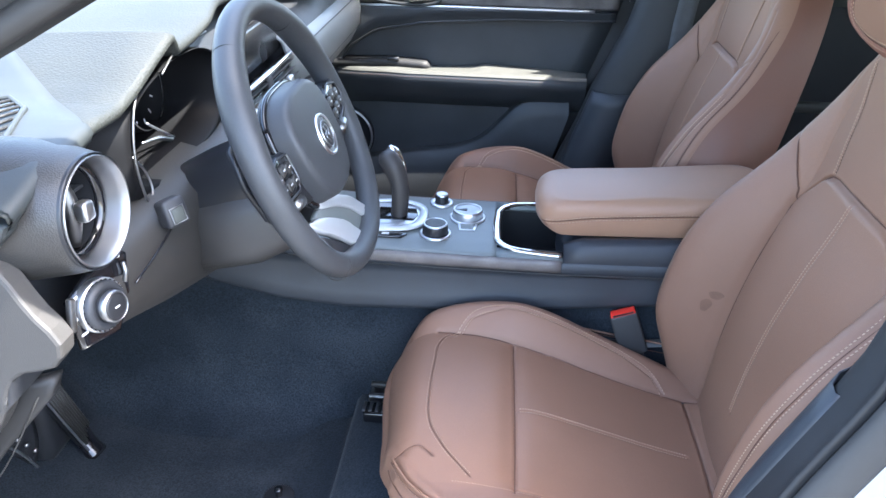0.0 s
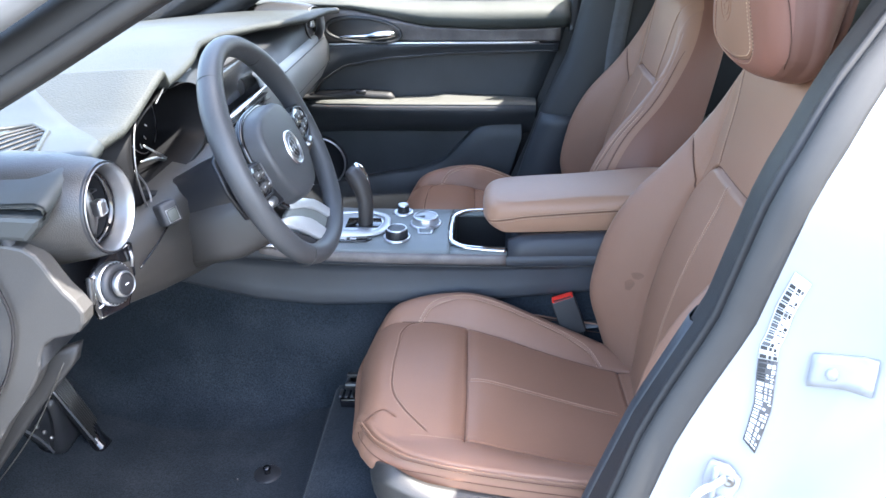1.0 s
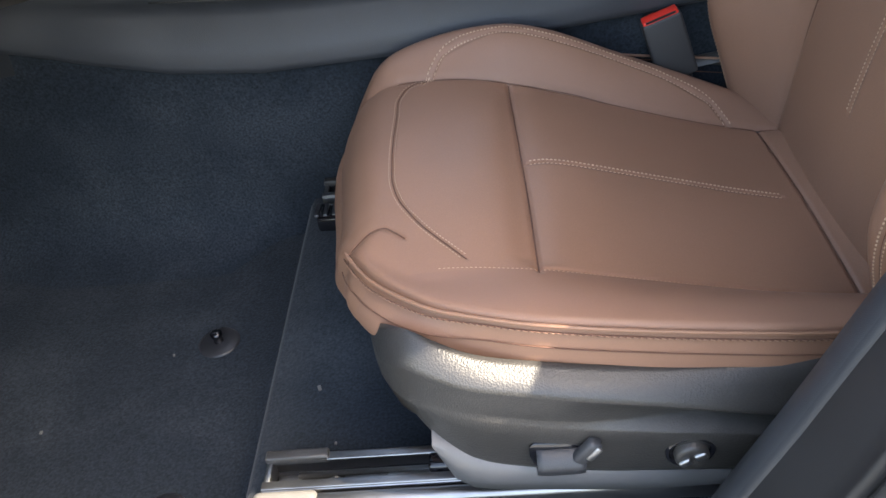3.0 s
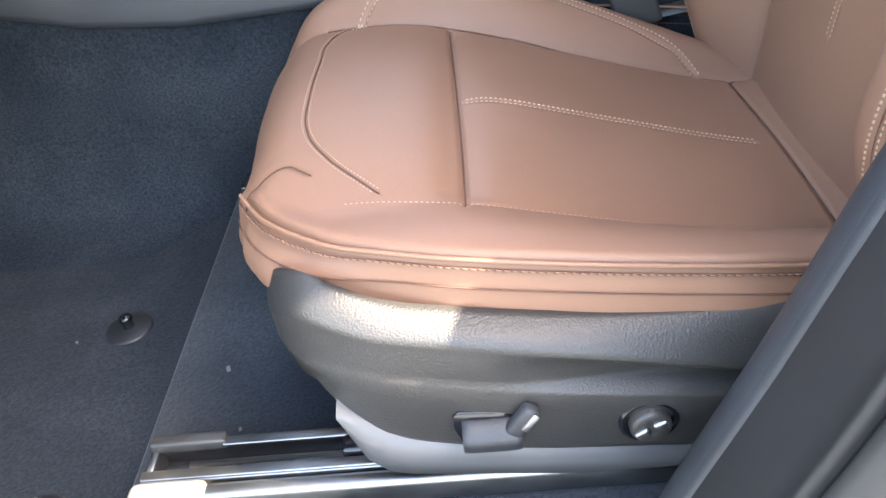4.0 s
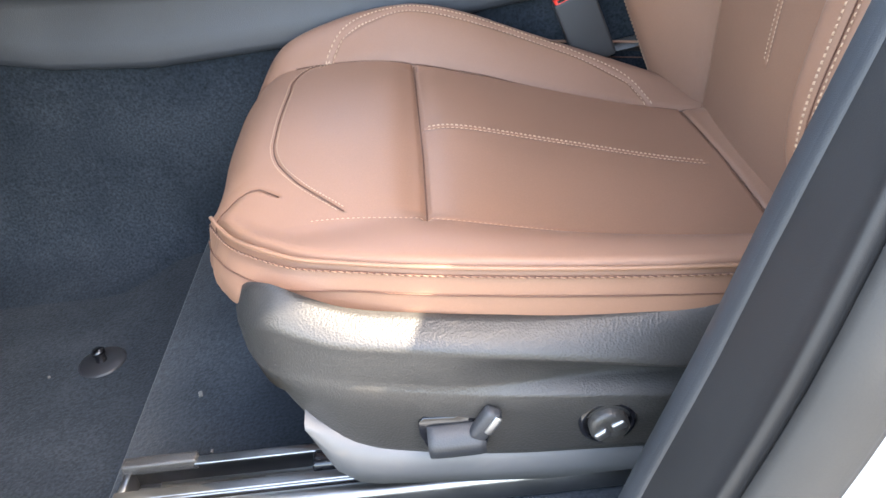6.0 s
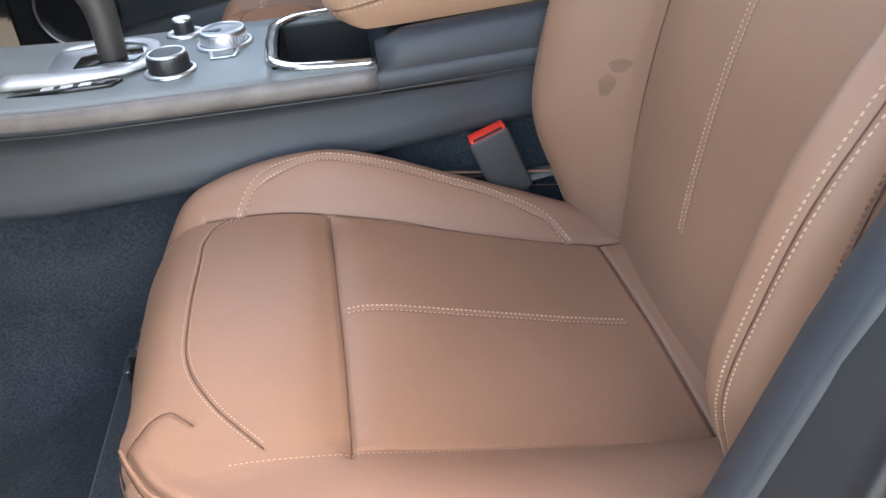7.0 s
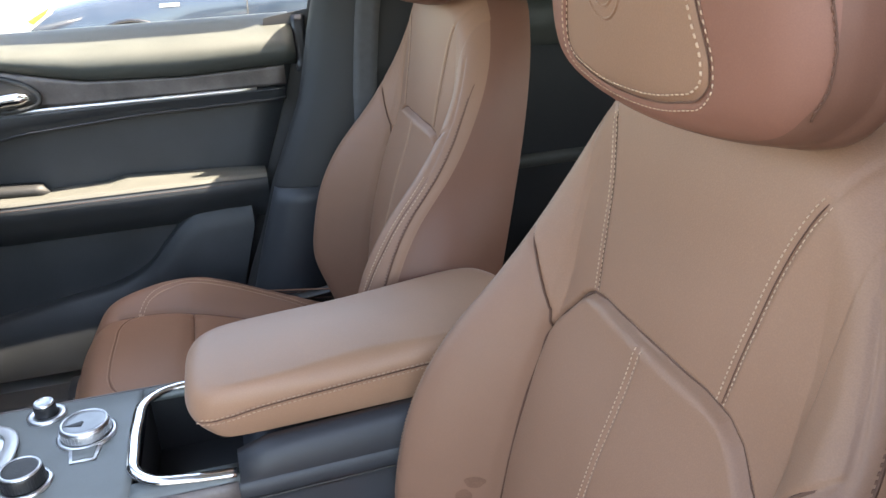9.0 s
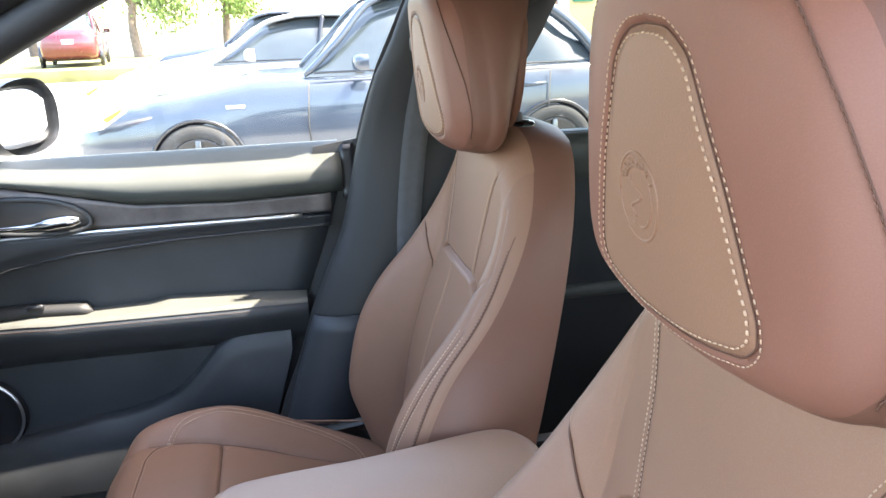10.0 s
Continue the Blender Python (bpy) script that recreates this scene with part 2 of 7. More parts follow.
def thick(rows, t, axis):
    """A grid skin given a thickness t along a direction."""
    a = np.array(rows, float)
    b = a + np.array(axis, float) * t
    n, m = a.shape[:2]
    v = [tuple(p) for p in a.reshape(-1, 3)] + [tuple(p) for p in b.reshape(-1, 3)]
    f, o = [], n * m
    for i in range(n - 1):
        for j in range(m - 1):
            q = (i * m + j, i * m + j + 1, (i + 1) * m + j + 1, (i + 1) * m + j)
            f += [q, tuple(k + o for k in q[::-1])]
    for i in range(n - 1):
        for j in (0, m - 1):
            q = (i * m + j, (i + 1) * m + j, (i + 1) * m + j + o, i * m + j + o)
            f.append(q if j == 0 else q[::-1])
    for j in range(m - 1):
        for i in (0, n - 1):
            q = (i * m + j, i * m + j + 1, i * m + j + 1 + o, i * m + j + o)
            f.append(q if i else q[::-1])
    return v, f


def frame_at(p, zdir, xdir=(1, 0, 0)):
    """A matrix at p with its z along zdir and its x near xdir."""
    z = Vector(zdir).normalized()
    y = z.cross(Vector(xdir)).normalized()
    x = y.cross(z)
    m = Matrix((x, y, z)).transposed().to_4x4()
    m.translation = p
    return m


def smooth01(a, b, x):
    t = np.clip((np.asarray(x, float) - a) / (b - a), 0, 1)
    return t * t * (3 - 2 * t)


def line_dist(u, v, pts):
    """Distance of many points to a polyline."""
    best = np.full(np.shape(u), 9.0)
    for (a, b), (c, d) in zip(pts[:-1], pts[1:]):
        l2 = (c - a) ** 2 + (d - b) ** 2 + 1e-12
        t = np.clip(((u - a) * (c - a) + (v - b) * (d - b)) / l2, 0, 1)
        best = np.minimum(best, np.hypot(u - a - t * (c - a), v - b - t * (d - b)))
    return best


def pillow(outline, centre, top, edge, low, place, seams=(), nr=110, na=420, sag=0.0, tuck=0.0, side=6, rim=None):
    """An upholstered body: a domed face inside a closed outline, rounded over its edge, with sewn grooves, and walls down to low."""
    o = np.array(outline(np.linspace(0, 1, na, endpoint=False))).T
    c = np.array(centre)
    rad = np.linalg.norm(o - c, axis=1)
    s = np.linspace(0, 1, nr)
    rr = 1 - (1 - s) ** 1.35
    rows = []

    def lift(u, v, d):
        e = edge(u, v) if callable(edge) else edge
        k = np.clip(1 - d / e, 0, 1)
        h = top(u, v) - e * (1 - np.sqrt(np.clip(1 - k * k, 0, 1)))
        for pts, depth, width in seams:
            h = h - depth * np.exp(-((line_dist(u, v, pts) / width) ** 2))
        return h

    for r in rr:
        p = c + r * (o - c)
        rows.append(np.c_[p, lift(p[:, 0], p[:, 1], (1 - r) * rad if rim is None else line_dist(p[:, 0], p[:, 1], rim) * np.clip((1 - r) * rad / 0.003, 0, 1))])
    last = rows[-1]
    lo = low(o[:, 0], o[:, 1]) if callable(low) else np.full(na, low)
    sg = sag(o[:, 0], o[:, 1])[:, None] if callable(sag) else sag
    for k in range(1, side + 1):
        q = k / side
        p = c + (1 + sg * math.sin(math.pi * q) - tuck * q * q) * (o - c)
        rows.append(np.c_[p, last[:, 2] + (lo - last[:, 2]) * q])
    a = np.array(rows)
    x, y, z = place(a[..., 0], a[..., 1], a[..., 2])
    vs = np.stack([x, y, z], -1)
    v, f = loft(vs, True, False)
    return v, f


def outline_from(pts, n=400):
    """A closed smooth outline through corner points, as a function of 0..1."""
    p = np.array(pts + pts[:3], float)
    ks = np.array(pts, float)
    m = len(ks)

    def at(t):
        x = np.asarray(t) * m
        i = np.floor(x).astype(int) % m
        s = x - np.floor(x)
        p0, p1, p2, p3 = ks[(i - 1) % m], ks[i], ks[(i + 1) % m], ks[(i + 2) % m]
        s = s[:, None]
        q = 0.5 * ((2 * p1) + (-p0 + p2) * s + (2 * p0 - 5 * p1 + 4 * p2 - p3) * s**2 + (-p0 + 3 * p1 - 3 * p2 + p3) * s**3)
        return q[:, 0], q[:, 1]

    dense = np.array(at(np.linspace(0, 1, 2000, endpoint=False))).T
    d = np.r_[0, np.cumsum(np.linalg.norm(np.diff(np.vstack([dense, dense[:1]]), axis=0), axis=1))]

    def even(t):
        w = np.asarray(t) * d[-1]
        loop = np.vstack([dense, dense[:1]])
        return np.interp(w, d, loop[:, 0]), np.interp(w, d, loop[:, 1])

    return even


def dashes(line, pitch=0.0045, length=0.0029, r=0.0005, shift=(0, 0, 0)):
    """Thread dashes along a line in space."""
    line = np.array(line, float) + np.array(shift, float)
    d = np.r_[0, np.cumsum(np.linalg.norm(np.diff(line, axis=0), axis=1))]
    return join(*[tube([[np.interp(q, d, line[:, c]) for c in range(3)] for q in (t, t + length)], r, 5, up=(0.31, 0.83, 0.46)) for t in np.arange(0.001, d[-1] - pitch, pitch)])


def stitches(pts, surf, pitch=0.0042, length=0.0028, r=0.00038, lift=0.0004, gap=0.0):
    """A row of thread stitches along a line on a surface. gap: the half distance of a double row."""
    p = spline(pts, max(60, int(40 * len(pts))))
    d = np.r_[0, np.cumsum(np.linalg.norm(np.diff(p, axis=0), axis=1))]
    n = int(d[-1] / pitch)
    vs, fs = [], []
    for side in ((-1, 1) if gap else (0,)):
        for k in range(n):
            a, b = k * pitch + 0.0004, k * pitch + length
            q = np.array([[np.interp(t, d, p[:, 0]), np.interp(t, d, p[:, 1])] for t in (a, b)])
            w = q[1] - q[0]
            w /= np.linalg.norm(w) + 1e-9
            nrm = np.array([-w[1], w[0]])
            q = q + side * gap * nrm
            ends = []
            for e in q:
                for s in (-1, 1):
                    ends.append(e + s * r * nrm)
            uu, vv = np.array(ends).T
            base = np.stack(surf(uu, vv, lift), -1)
            high = np.stack(surf(uu, vv, lift + 1.6 * r), -1)
            mid = 0.75 * high + 0.25 * high.mean(0)
            i = len(vs)
            vs += [*base, *mid]
            fs += [(i + 4, i + 5, i + 7, i + 6), (i, i + 4, i + 6, i + 2), (i + 1, i + 3, i + 7, i + 5), (i, i + 1, i + 5, i + 4), (i + 2, i + 6, i + 7, i + 3)]
    return [tuple(v) for v in vs], fs

# ---- ground ----
setting("ground", sheet([[(x, y, 0.0) for y in (-300, -20, -4, 0, 4, 8, 20, 300)] for x in (-300, -20, -6, -2, 0, 2, 6, 20, 300)]),
        mat("asphalt", (0.115, 0.112, 0.105), 0.9, var=0.25, var_scale=1.5, grain=0.5, grain_scale=120, bump=0.5), "grey sunlit asphalt parking lot", "ground", False)

setting("parking_bays", block(-60, 60, 3.6, 28.5, -0.05, 0.008, 0.002), mat("pale_concrete", (0.34, 0.335, 0.31), 0.9, var=0.12, var_scale=0.8, grain=0.3, grain_scale=90, bump=0.4), "pale sunlit concrete parking bays", "pavement")

# ---- the car's own shell; its middle plane is MID ----
MID = 1.315


def both(fn):
    for s in (-1, 1):
        fn(s)


def ys(s, half):
    return MID + s * half


# floor: carpeted pan with a raised seat platform, and the carpeted tunnel
rows = []
for x, z in ((-1.12, 0.86), (-1.02, 0.66), (-0.92, 0.50), (-0.82, 0.40), (-0.74, 0.350), (-0.60, 0.338), (-0.45, 0.338), (-0.30, 0.338), (-0.256, 0.339), (-0.240, 0.345), (-0.231, 0.385), (-0.222, 0.398), (-0.1, 0.400), (0.2, 0.400), (0.62, 0.40), (0.66, 0.34), (1.5, 0.34)):
    row = []
    for y in np.r_[np.linspace(0.585, 1.202, 20), 1.2075, np.linspace(1.2088, 1.233, 8), MID, np.linspace(1.397, 1.4212, 8), 1.4225, np.linspace(1.428, 2.045, 20)]:
        d = abs(y - MID)
        tun = 0.27 * (1 - smooth01(0.082, 0.106, d))
        row.append((x, y, max(z + float(0.02 * smooth01(0.63, 0.72, d)), 0.338 + float(tun)) if z < 0.45 else z + float(tun) * 0.4))
    rows.append(row)
setting("floor", thick(rows, -0.02, (0, 0, 1)), CARPET, "dark charcoal car carpet with raised seat platform", "carpet")

# roof: headliner and outer skin, side rails, windscreen header
ROOF = [(-0.13, 1.445), (0.05, 1.485), (0.35, 1.525), (0.8, 1.545), (1.3, 1.53), (1.75, 1.47), (2.0, 1.40)]
rows = []
for x, z in ROOF:
    rows.append([(x + 0.03 * (abs(y - MID) / 0.62) ** 2 * (1 if x < 0.1 else 0), y, z - 0.05 * ((y - MID) / 0.62) ** 4) for y in np.linspace(MID - 0.625, MID + 0.605, 21)])
setting("ceiling", thick(rows, 0.008, (0, 0, 1)), LINER, "pale grey woven car headliner", "headliner")
rows = [[(x - 0.02, y, z + 0.035) for x, y, z in row] for row in rows]
setting("roof", thick(rows, 0.012, (0, 0, 1)), PAINT, "white car roof panel", "roof")


def side_shell(s):
    # windscreen pillar up into the roof rail
    line = spline([(-0.98, ys(s, 0.70), 0.95), (-0.74, ys(s, 0.70), 1.035), (-0.44, ys(s, 0.685), 1.180), (-0.20, ys(s, 0.665), 1.310), (0.05, ys(s, 0.625), 1.425), (0.35, ys(s, 0.610), 1.490), (0.8, ys(s, 0.603), 1.510), (1.3, ys(s, 0.600), 1.49), (1.75, ys(s, 0.60), 1.42)], 50)
    if s < 0:
        line = line + np.outer(smooth01(-0.95, -0.6, line[:, 0]) * smooth01(0.25, -0.1, line[:, 0]), (0, 0, 0.024))
    if s > 0:
        line = line + np.outer(smooth01(-0.7, -0.3, line[:, 0]) * smooth01(0.9, 0.3, line[:, 0]), (0, 0, 0.036))
    setting("roof_pillar_trim", tube(line, 0.034, 12, 0.95, up=(0, 1, 0)), BTRIM, "dark grey windscreen pillar and roof rail trim", "pillar trim")
    lat = 0.0 if s > 0 else 1.0
    out = line + np.array((-0.012, s * 0.045 * lat, 0.014)) + np.outer(smooth01(0.15, -0.15, line[:, 0]), (-0.030, s * 0.020 * lat, 0.052))
    setting("roof_rail", tube(out, list(0.038 + 0.020 * smooth01(0.15, -0.15, line[:, 0])), 12, 1.0, up=(0, 1, 0)), PAINT if s < 0 else BTRIM, "white painted door opening frame" if s < 0 else "black window frame over the passenger door", "car body")
    seal = line + np.array((0.004, s * (0.030 if s < 0 else 0.016), -0.020 if s < 0 else -0.008))
    setting("door_seal", tube(seal, 0.012, 8, 1.0, up=(0, 1, 0)), RUBBER, "grey rubber door seal", "seal")
    # sill
    setting("sill", join(block(-0.75, 1.5, *sorted((ys(s, 0.72), ys(s, 0.86))), 0.26, 0.385, 0.02)), PAINT, "white painted door sill", "sill")
    setting("sill_trim", join(block(-0.70, 1.4, *sorted((ys(s, 0.665), ys(s, 0.745))), 0.33, 0.405, 0.012)), BLACK, "black plastic sill trim", "sill trim")


both(side_shell)


def pillar_edge(z):
    return np.interp(z, [0.38, 0.5, 0.59, 0.68, 0.8, 0.95, 1.1, 1.2, 1.3, 1.5], [0.138, 0.178, 0.210, 0.238, 0.278, 0.345, 0.382, 0.432, 0.508, 0.665])


def far_edge(z):
    return np.interp(z, [0.38, 0.5, 0.59, 0.68, 0.8, 0.95, 1.0, 1.1, 1.148, 1.239, 1.302, 1.356, 1.5], [0.101, 0.136, 0.166, 0.204, 0.244, 0.311, 0.325, 0.348, 0.361, 0.387, 0.418, 0.438, 0.50])


def bpillar(s):
    """Centre pillar: inner trim, rubber seal round the opening, painted body with its flange."""
    trim, seal, body = [], [], []
    for z in np.linspace(0.38, 1.50, 36):
        e = far_edge(z) if s > 0 else pillar_edge(z)
        t = 0.115 * smooth01(1.08, 1.5, z)
        o = 0.024 * float(smooth01(0.88, 0.62, z))
        if s > 0:
            tp = ((0.20, 0.655), (0.10, 0.662), (0.03, 0.672), (0.008, 0.690), (0.0, 0.705), (0.004, 0.725), (0.014, 0.742), (0.030, 0.756))
            sp = ((0.022, 0.748), (0.020, 0.760), (0.026, 0.772), (0.038, 0.781), (0.050, 0.784), (0.058, 0.780))
            bp_ = ((0.050, 0.776), (0.062, 0.783), (0.085, 0.797), (0.115, 0.812), (0.135, 0.825), (0.150, 0.850), (0.165, 0.872), (0.20, 0.885), (0.26, 0.890), (0.34, 0.892))
        else:
            tp = ((0.20, 0.655), (0.10, 0.662), (0.03, 0.672), (0.010, 0.688), (0.002, 0.700), (0.0, 0.709), (-0.001, 0.722), (-0.001, 0.736), (-0.0015, 0.7440), (-0.0035, 0.7465), (-0.0035, 0.7495), (0.000, 0.7510), (0.008, 0.7505))
            sp = ((0.006, 0.748), (0.0065, 0.752), (0.004, 0.7535), (0.0015, 0.757), (0.003, 0.763), (0.009, 0.768), (0.018, 0.7712), (0.027, 0.7722), (0.034, 0.7705))
            bp_ = ((0.028, 0.766), (0.034, 0.7695), (0.050, 0.779), (0.075, 0.792), (0.090, 0.800), (0.105, 0.808), (0.130, 0.823), (0.138, 0.832), (0.150, 0.850), (0.165, 0.872), (0.20, 0.885), (0.26, 0.890), (0.34, 0.892))
        trim.append([(e + dx, ys(s, w - t + o * float(smooth01(0.70, 0.745, w))), z) for dx, w in tp])
        seal.append([(e + dx, ys(s, w - t + o), z) for dx, w in sp])
        body.append([(e + dx, ys(s, w - t + o * (1 - float(smooth01(0.78, 0.87, w)))), z) for dx, w in bp_])
    if s > 0:
        trim, seal, body = ([r[::-1] for r in q] for q in (trim, seal, body))
    setting("b_pillar_trim", thick(trim, 0.004, (1, 0, 0)), BTRIM, "dark grained centre pillar trim", "pillar trim")
    setting("door_seal", thick(seal, 0.004, (1, 0, 0)), RUBBER, "grey rubber door seal on the pillar", "seal")
    setting("b_pillar_body", thick(body, 0.003, (1, 0, 0)), PAINT if s < 0 else DARK, "white painted centre pillar in the door opening" if s < 0 else "black centre pillar cover between the doors", "car body")


both(bpillar)
rows = [[(far_edge(z) + dx, ys(1, 0.815 - 0.115 * float(smooth01(1.08, 1.5, z))), z) for dx in (0.010 if z > 1.11 else -0.075, 0.05, 0.135)] for z in (0.38, 0.5, 0.62, 0.74, 0.86, 0.98, 1.05, 1.10, 1.112, 1.18, 1.26, 1.34, 1.42, 1.50)]
setting("door_seal", thick(rows, 0.01, (0, 1, 0)), mat("black_rubber_seal", (0.02, 0.02, 0.021), 0.7, var=0.1), "black rubber seal behind the closed door", "seal")

# rear of the cabin: floor riser, bench, parcel wall, rear doors, glass
bench = thing("rear_bench", (1.25, MID, 0.36), "brown leather rear bench seat in shade", "car seat")
part("bench_cushion", block(0.98, 1.50, MID - 0.62, MID + 0.62, 0.36, 0.60, 0.05, 4), LEATHER, bench)
rows = [[(1.42 + 0.30 * (z - 0.5) - 0.02 * math.cos(6 * (y - MID)), y, z) for y in np.linspace(MID - 0.62, MID + 0.62, 25)] for z in np.linspace(0.5, 1.13, 12)]
part("bench_backrest", thick(rows, 0.12, (1, 0, 0)), LEATHER, bench)


def rear_side(s):
    rows = [[(x, ys(s, 0.80 - 0.03 * smooth01(0.95, 1.1, z) * 0 + 0.0), z) for z in (0.38, 0.6, 0.74, 0.95, 1.05, 1.10)] for x in np.linspace(0.52 if s > 0 else 0.66, 1.62, 8)]
    setting("rear_door_panel", thick(rows, s * 0.02, (0, 1, 0)), BTRIM, "black rear door panel", "door panel")
    rows = [[(x, ys(s, 0.80 - d), z) for d, z in ((0.0, 0.72), (0.012, 0.728), (0.016, 0.740), (0.014, 0.750), (0.0, 0.753))] for x in np.linspace(0.60, 1.15, 12)]
    setting("rear_armrest", sheet(rows), LITPAD, "dark padded rear door armrest", "armrest")
    rows = [[(x, ys(s, 0.80 + o), z) for o, z in ((-0.012, 1.0), (-0.03, 1.04), (-0.03, 1.075), (-0.015, 1.098), (0.03, 1.102), (0.10, 1.09))] for x in np.linspace(0.50 if s > 0 else 0.70, 1.62, 10)]
    setting("rear_belt_pad", sheet(rows), PAD, "black padded rear door ledge", "door panel")
    rows = [[(x, ys(s, 0.875 - 0.30 * (z - 1.09) * (0.55 + 0.45 * (z - 1.09) / 0.4)), z) for z in np.linspace(1.085, 1.49, 8)] for x in np.linspace(0.56 if s > 0 else 0.70, 1.55, 8)]
    setting("rear_window", sheet(rows), TINTED, "tinted rear door glass", "window")
    rows = [[(x, ys(s, 0.90), z) for z in (0.30, 0.6, 0.9, 1.085)] for x in np.linspace(0.60, 1.70, 6)]
    setting("rear_door_skin", thick(rows, s * 0.01, (0, 1, 0)), PAINT, "white rear door skin", "car body")
    line = spline([(1.46, ys(s, 0.80), 1.08), (1.62, ys(s, 0.74), 1.28), (1.72, ys(s, 0.66), 1.45)], 12)
    # Unseen sheet past the roof edge, added to keep sun off the rear door.
    if s > 0:
        rows = [[(x, ys(s, w), z + h - 0.10 * max(0, x - 1.2)) for w, h in ((0.585, 0.01), (0.65, 0.012), (0.72, 0.002), (0.775, -0.03))] for x, z in spline([(0.64, 1.515), (1.0, 1.515), (1.4, 1.500), (1.80, 1.46)], 12)]
        setting("unseen_rear_frame", thick(rows, 0.02, (0, 0, 1)), BTRIM, "black unseen frame over the rear door glass, added to stop the sun", "car body")
    setting("c_pillar", tube(line, 0.07, 10), BTRIM, "dark rear pillar trim", "pillar trim")


both(rear_side)
rows = [[(1.72 + 0.0 * z, y, z) for y in np.linspace(MID - 0.80, MID + 0.80, 9)] for z in (0.34, 0.7, 1.1)]
setting("wall_rear", thick(rows, 0.02, (1, 0, 0)), DARK, "dark wall behind the rear bench", "wall")
rows = [[(1.72 + 0.25 * (1.45 - z) / 0.35 * 0 + 0.9 * (1.45 - z), y, z) for y in np.linspace(MID - 0.66, MID + 0.66, 9)] for z in (1.10, 1.25, 1.45)]
setting("tailgate_window", sheet(rows), TINTED, "tinted tailgate glass", "window")
# windscreen and bulkhead
rows = []
for t in np.linspace(0, 1, 8):
    rows.append([(-1.06 + 0.93 * t + 0.22 * ((y - MID) / 0.72) ** 2 * (1 - 0.5 * t), y, 1.02 + 0.435 * t + 0.02 * math.sin(math.pi * t)) for y in np.linspace(MID - 0.72 + 0.06 * t, MID + 0.72 - 0.06 * t, 15)])
setting("windscreen", sheet(rows), CLEAR, "clear curved windscreen", "window")
rows = [[(-1.14, y, z) for y in np.linspace(MID - 0.75, MID + 0.75, 7)] for z in (0.3, 0.7, 1.03)]
setting("bulkhead", thick(rows, -0.02, (1, 0, 0)), CARPET, "black bulkhead behind the pedals", "wall")
rows = [[(x, y, 1.02 - 0.10 * ((-1.0 - x) / 1.0) ** 2 - 0.03 * ((y - MID) / 0.8) ** 4) for y in np.linspace(MID - 0.86, MID + 0.86, 15)] for x in np.linspace(-2.1, -1.02, 9)]
setting("bonnet", thick(rows, -0.02, (0, 0, 1)), PAINT, "white car bonnet", "car body")


def front_side(s):
    rows = [[(x, ys(s, 0.74 + 0.06 * smooth01(0.3, 0.7, z)), z) for z in (0.3, 0.5, 0.7, 0.9, 1.0)] for x in np.linspace(-1.15, -0.56, 6)]
    setting("kick_wall", thick(rows, s * 0.02, (0, 1, 0)), BTRIM, "black footwell side panel", "wall")
    rows = [[(x, ys(s, 0.86), z) for z in (0.3, 0.6, 0.9, 1.0)] for x in np.linspace(-2.1, -0.70, 6)]
    setting("wing", thick(rows, s * 0.01, (0, 1, 0)), PAINT, "white front wing", "car body")


both(front_side)

# ---- front seats: the driver's is built, the passenger's is its copy ----
YC = 0.950
SEAT_SHIFT = (0.0, 0.731, 0.016)


MID_CURVE = eased([-0.16, -0.09, -0.03, 0.03, 0.06, 0.12, 0.2, 0.3, 0.37, 0.46], [0.575, 0.598, 0.606, 0.605, 0.600, 0.582, 0.558, 0.529, 0.513, 0.50])
NEAR_CURVE = eased([-0.13, -0.1, -0.085, -0.063, -0.024, 0.0105, 0.046, 0.079, 0.14, 0.196, 0.246, 0.36, 0.45], [0.592, 0.600, 0.603, 0.608, 0.612, 0.614, 0.614, 0.611, 0.604, 0.598, 0.594, 0.578, 0.56])
RISE_CURVE = eased([-0.15, -0.1, -0.05, 0.02, 0.1, 0.19, 0.28, 0.34, 0.45], [0.0, 0.032, 0.043, 0.052, 0.058, 0.047, 0.036, 0.026, 0.012])
BOLSTER_CURVE = eased([0.45, 0.50, 0.585, 0.66, 0.73, 0.81, 0.87, 0.94, 1.01, 1.08, 1.2], [0.0, 0.028, 0.066, 0.095, 0.100, 0.098, 0.084, 0.052, 0.022, 0.004, 0.0])
LUMBAR_CURVE = eased([0.45, 0.55, 0.65, 0.74, 0.85, 0.955, 1.0, 1.05, 1.10, 1.18], [0.0, 0.012, 0.026, 0.030, 0.026, 0.0162, 0.0195, 0.0225, 0.0270, 0.030])


def cushion_mid(u):
    return MID_CURVE(u)


def near_edge(u):
    """Height of the outboard sewn edge."""
    return NEAR_CURVE(u)


NEAR_U = [-0.124, -0.104, -0.089, -0.077, -0.063, -0.044, -0.024, 0.0105, 0.046, 0.079, 0.14, 0.196, 0.25, 0.36]
NEAR_V = [0.090, 0.122, 0.147, 0.166, 0.182, 0.199, 0.2145, 0.231, 0.242, 0.246, 0.249, 0.2505, 0.252, 0.240]


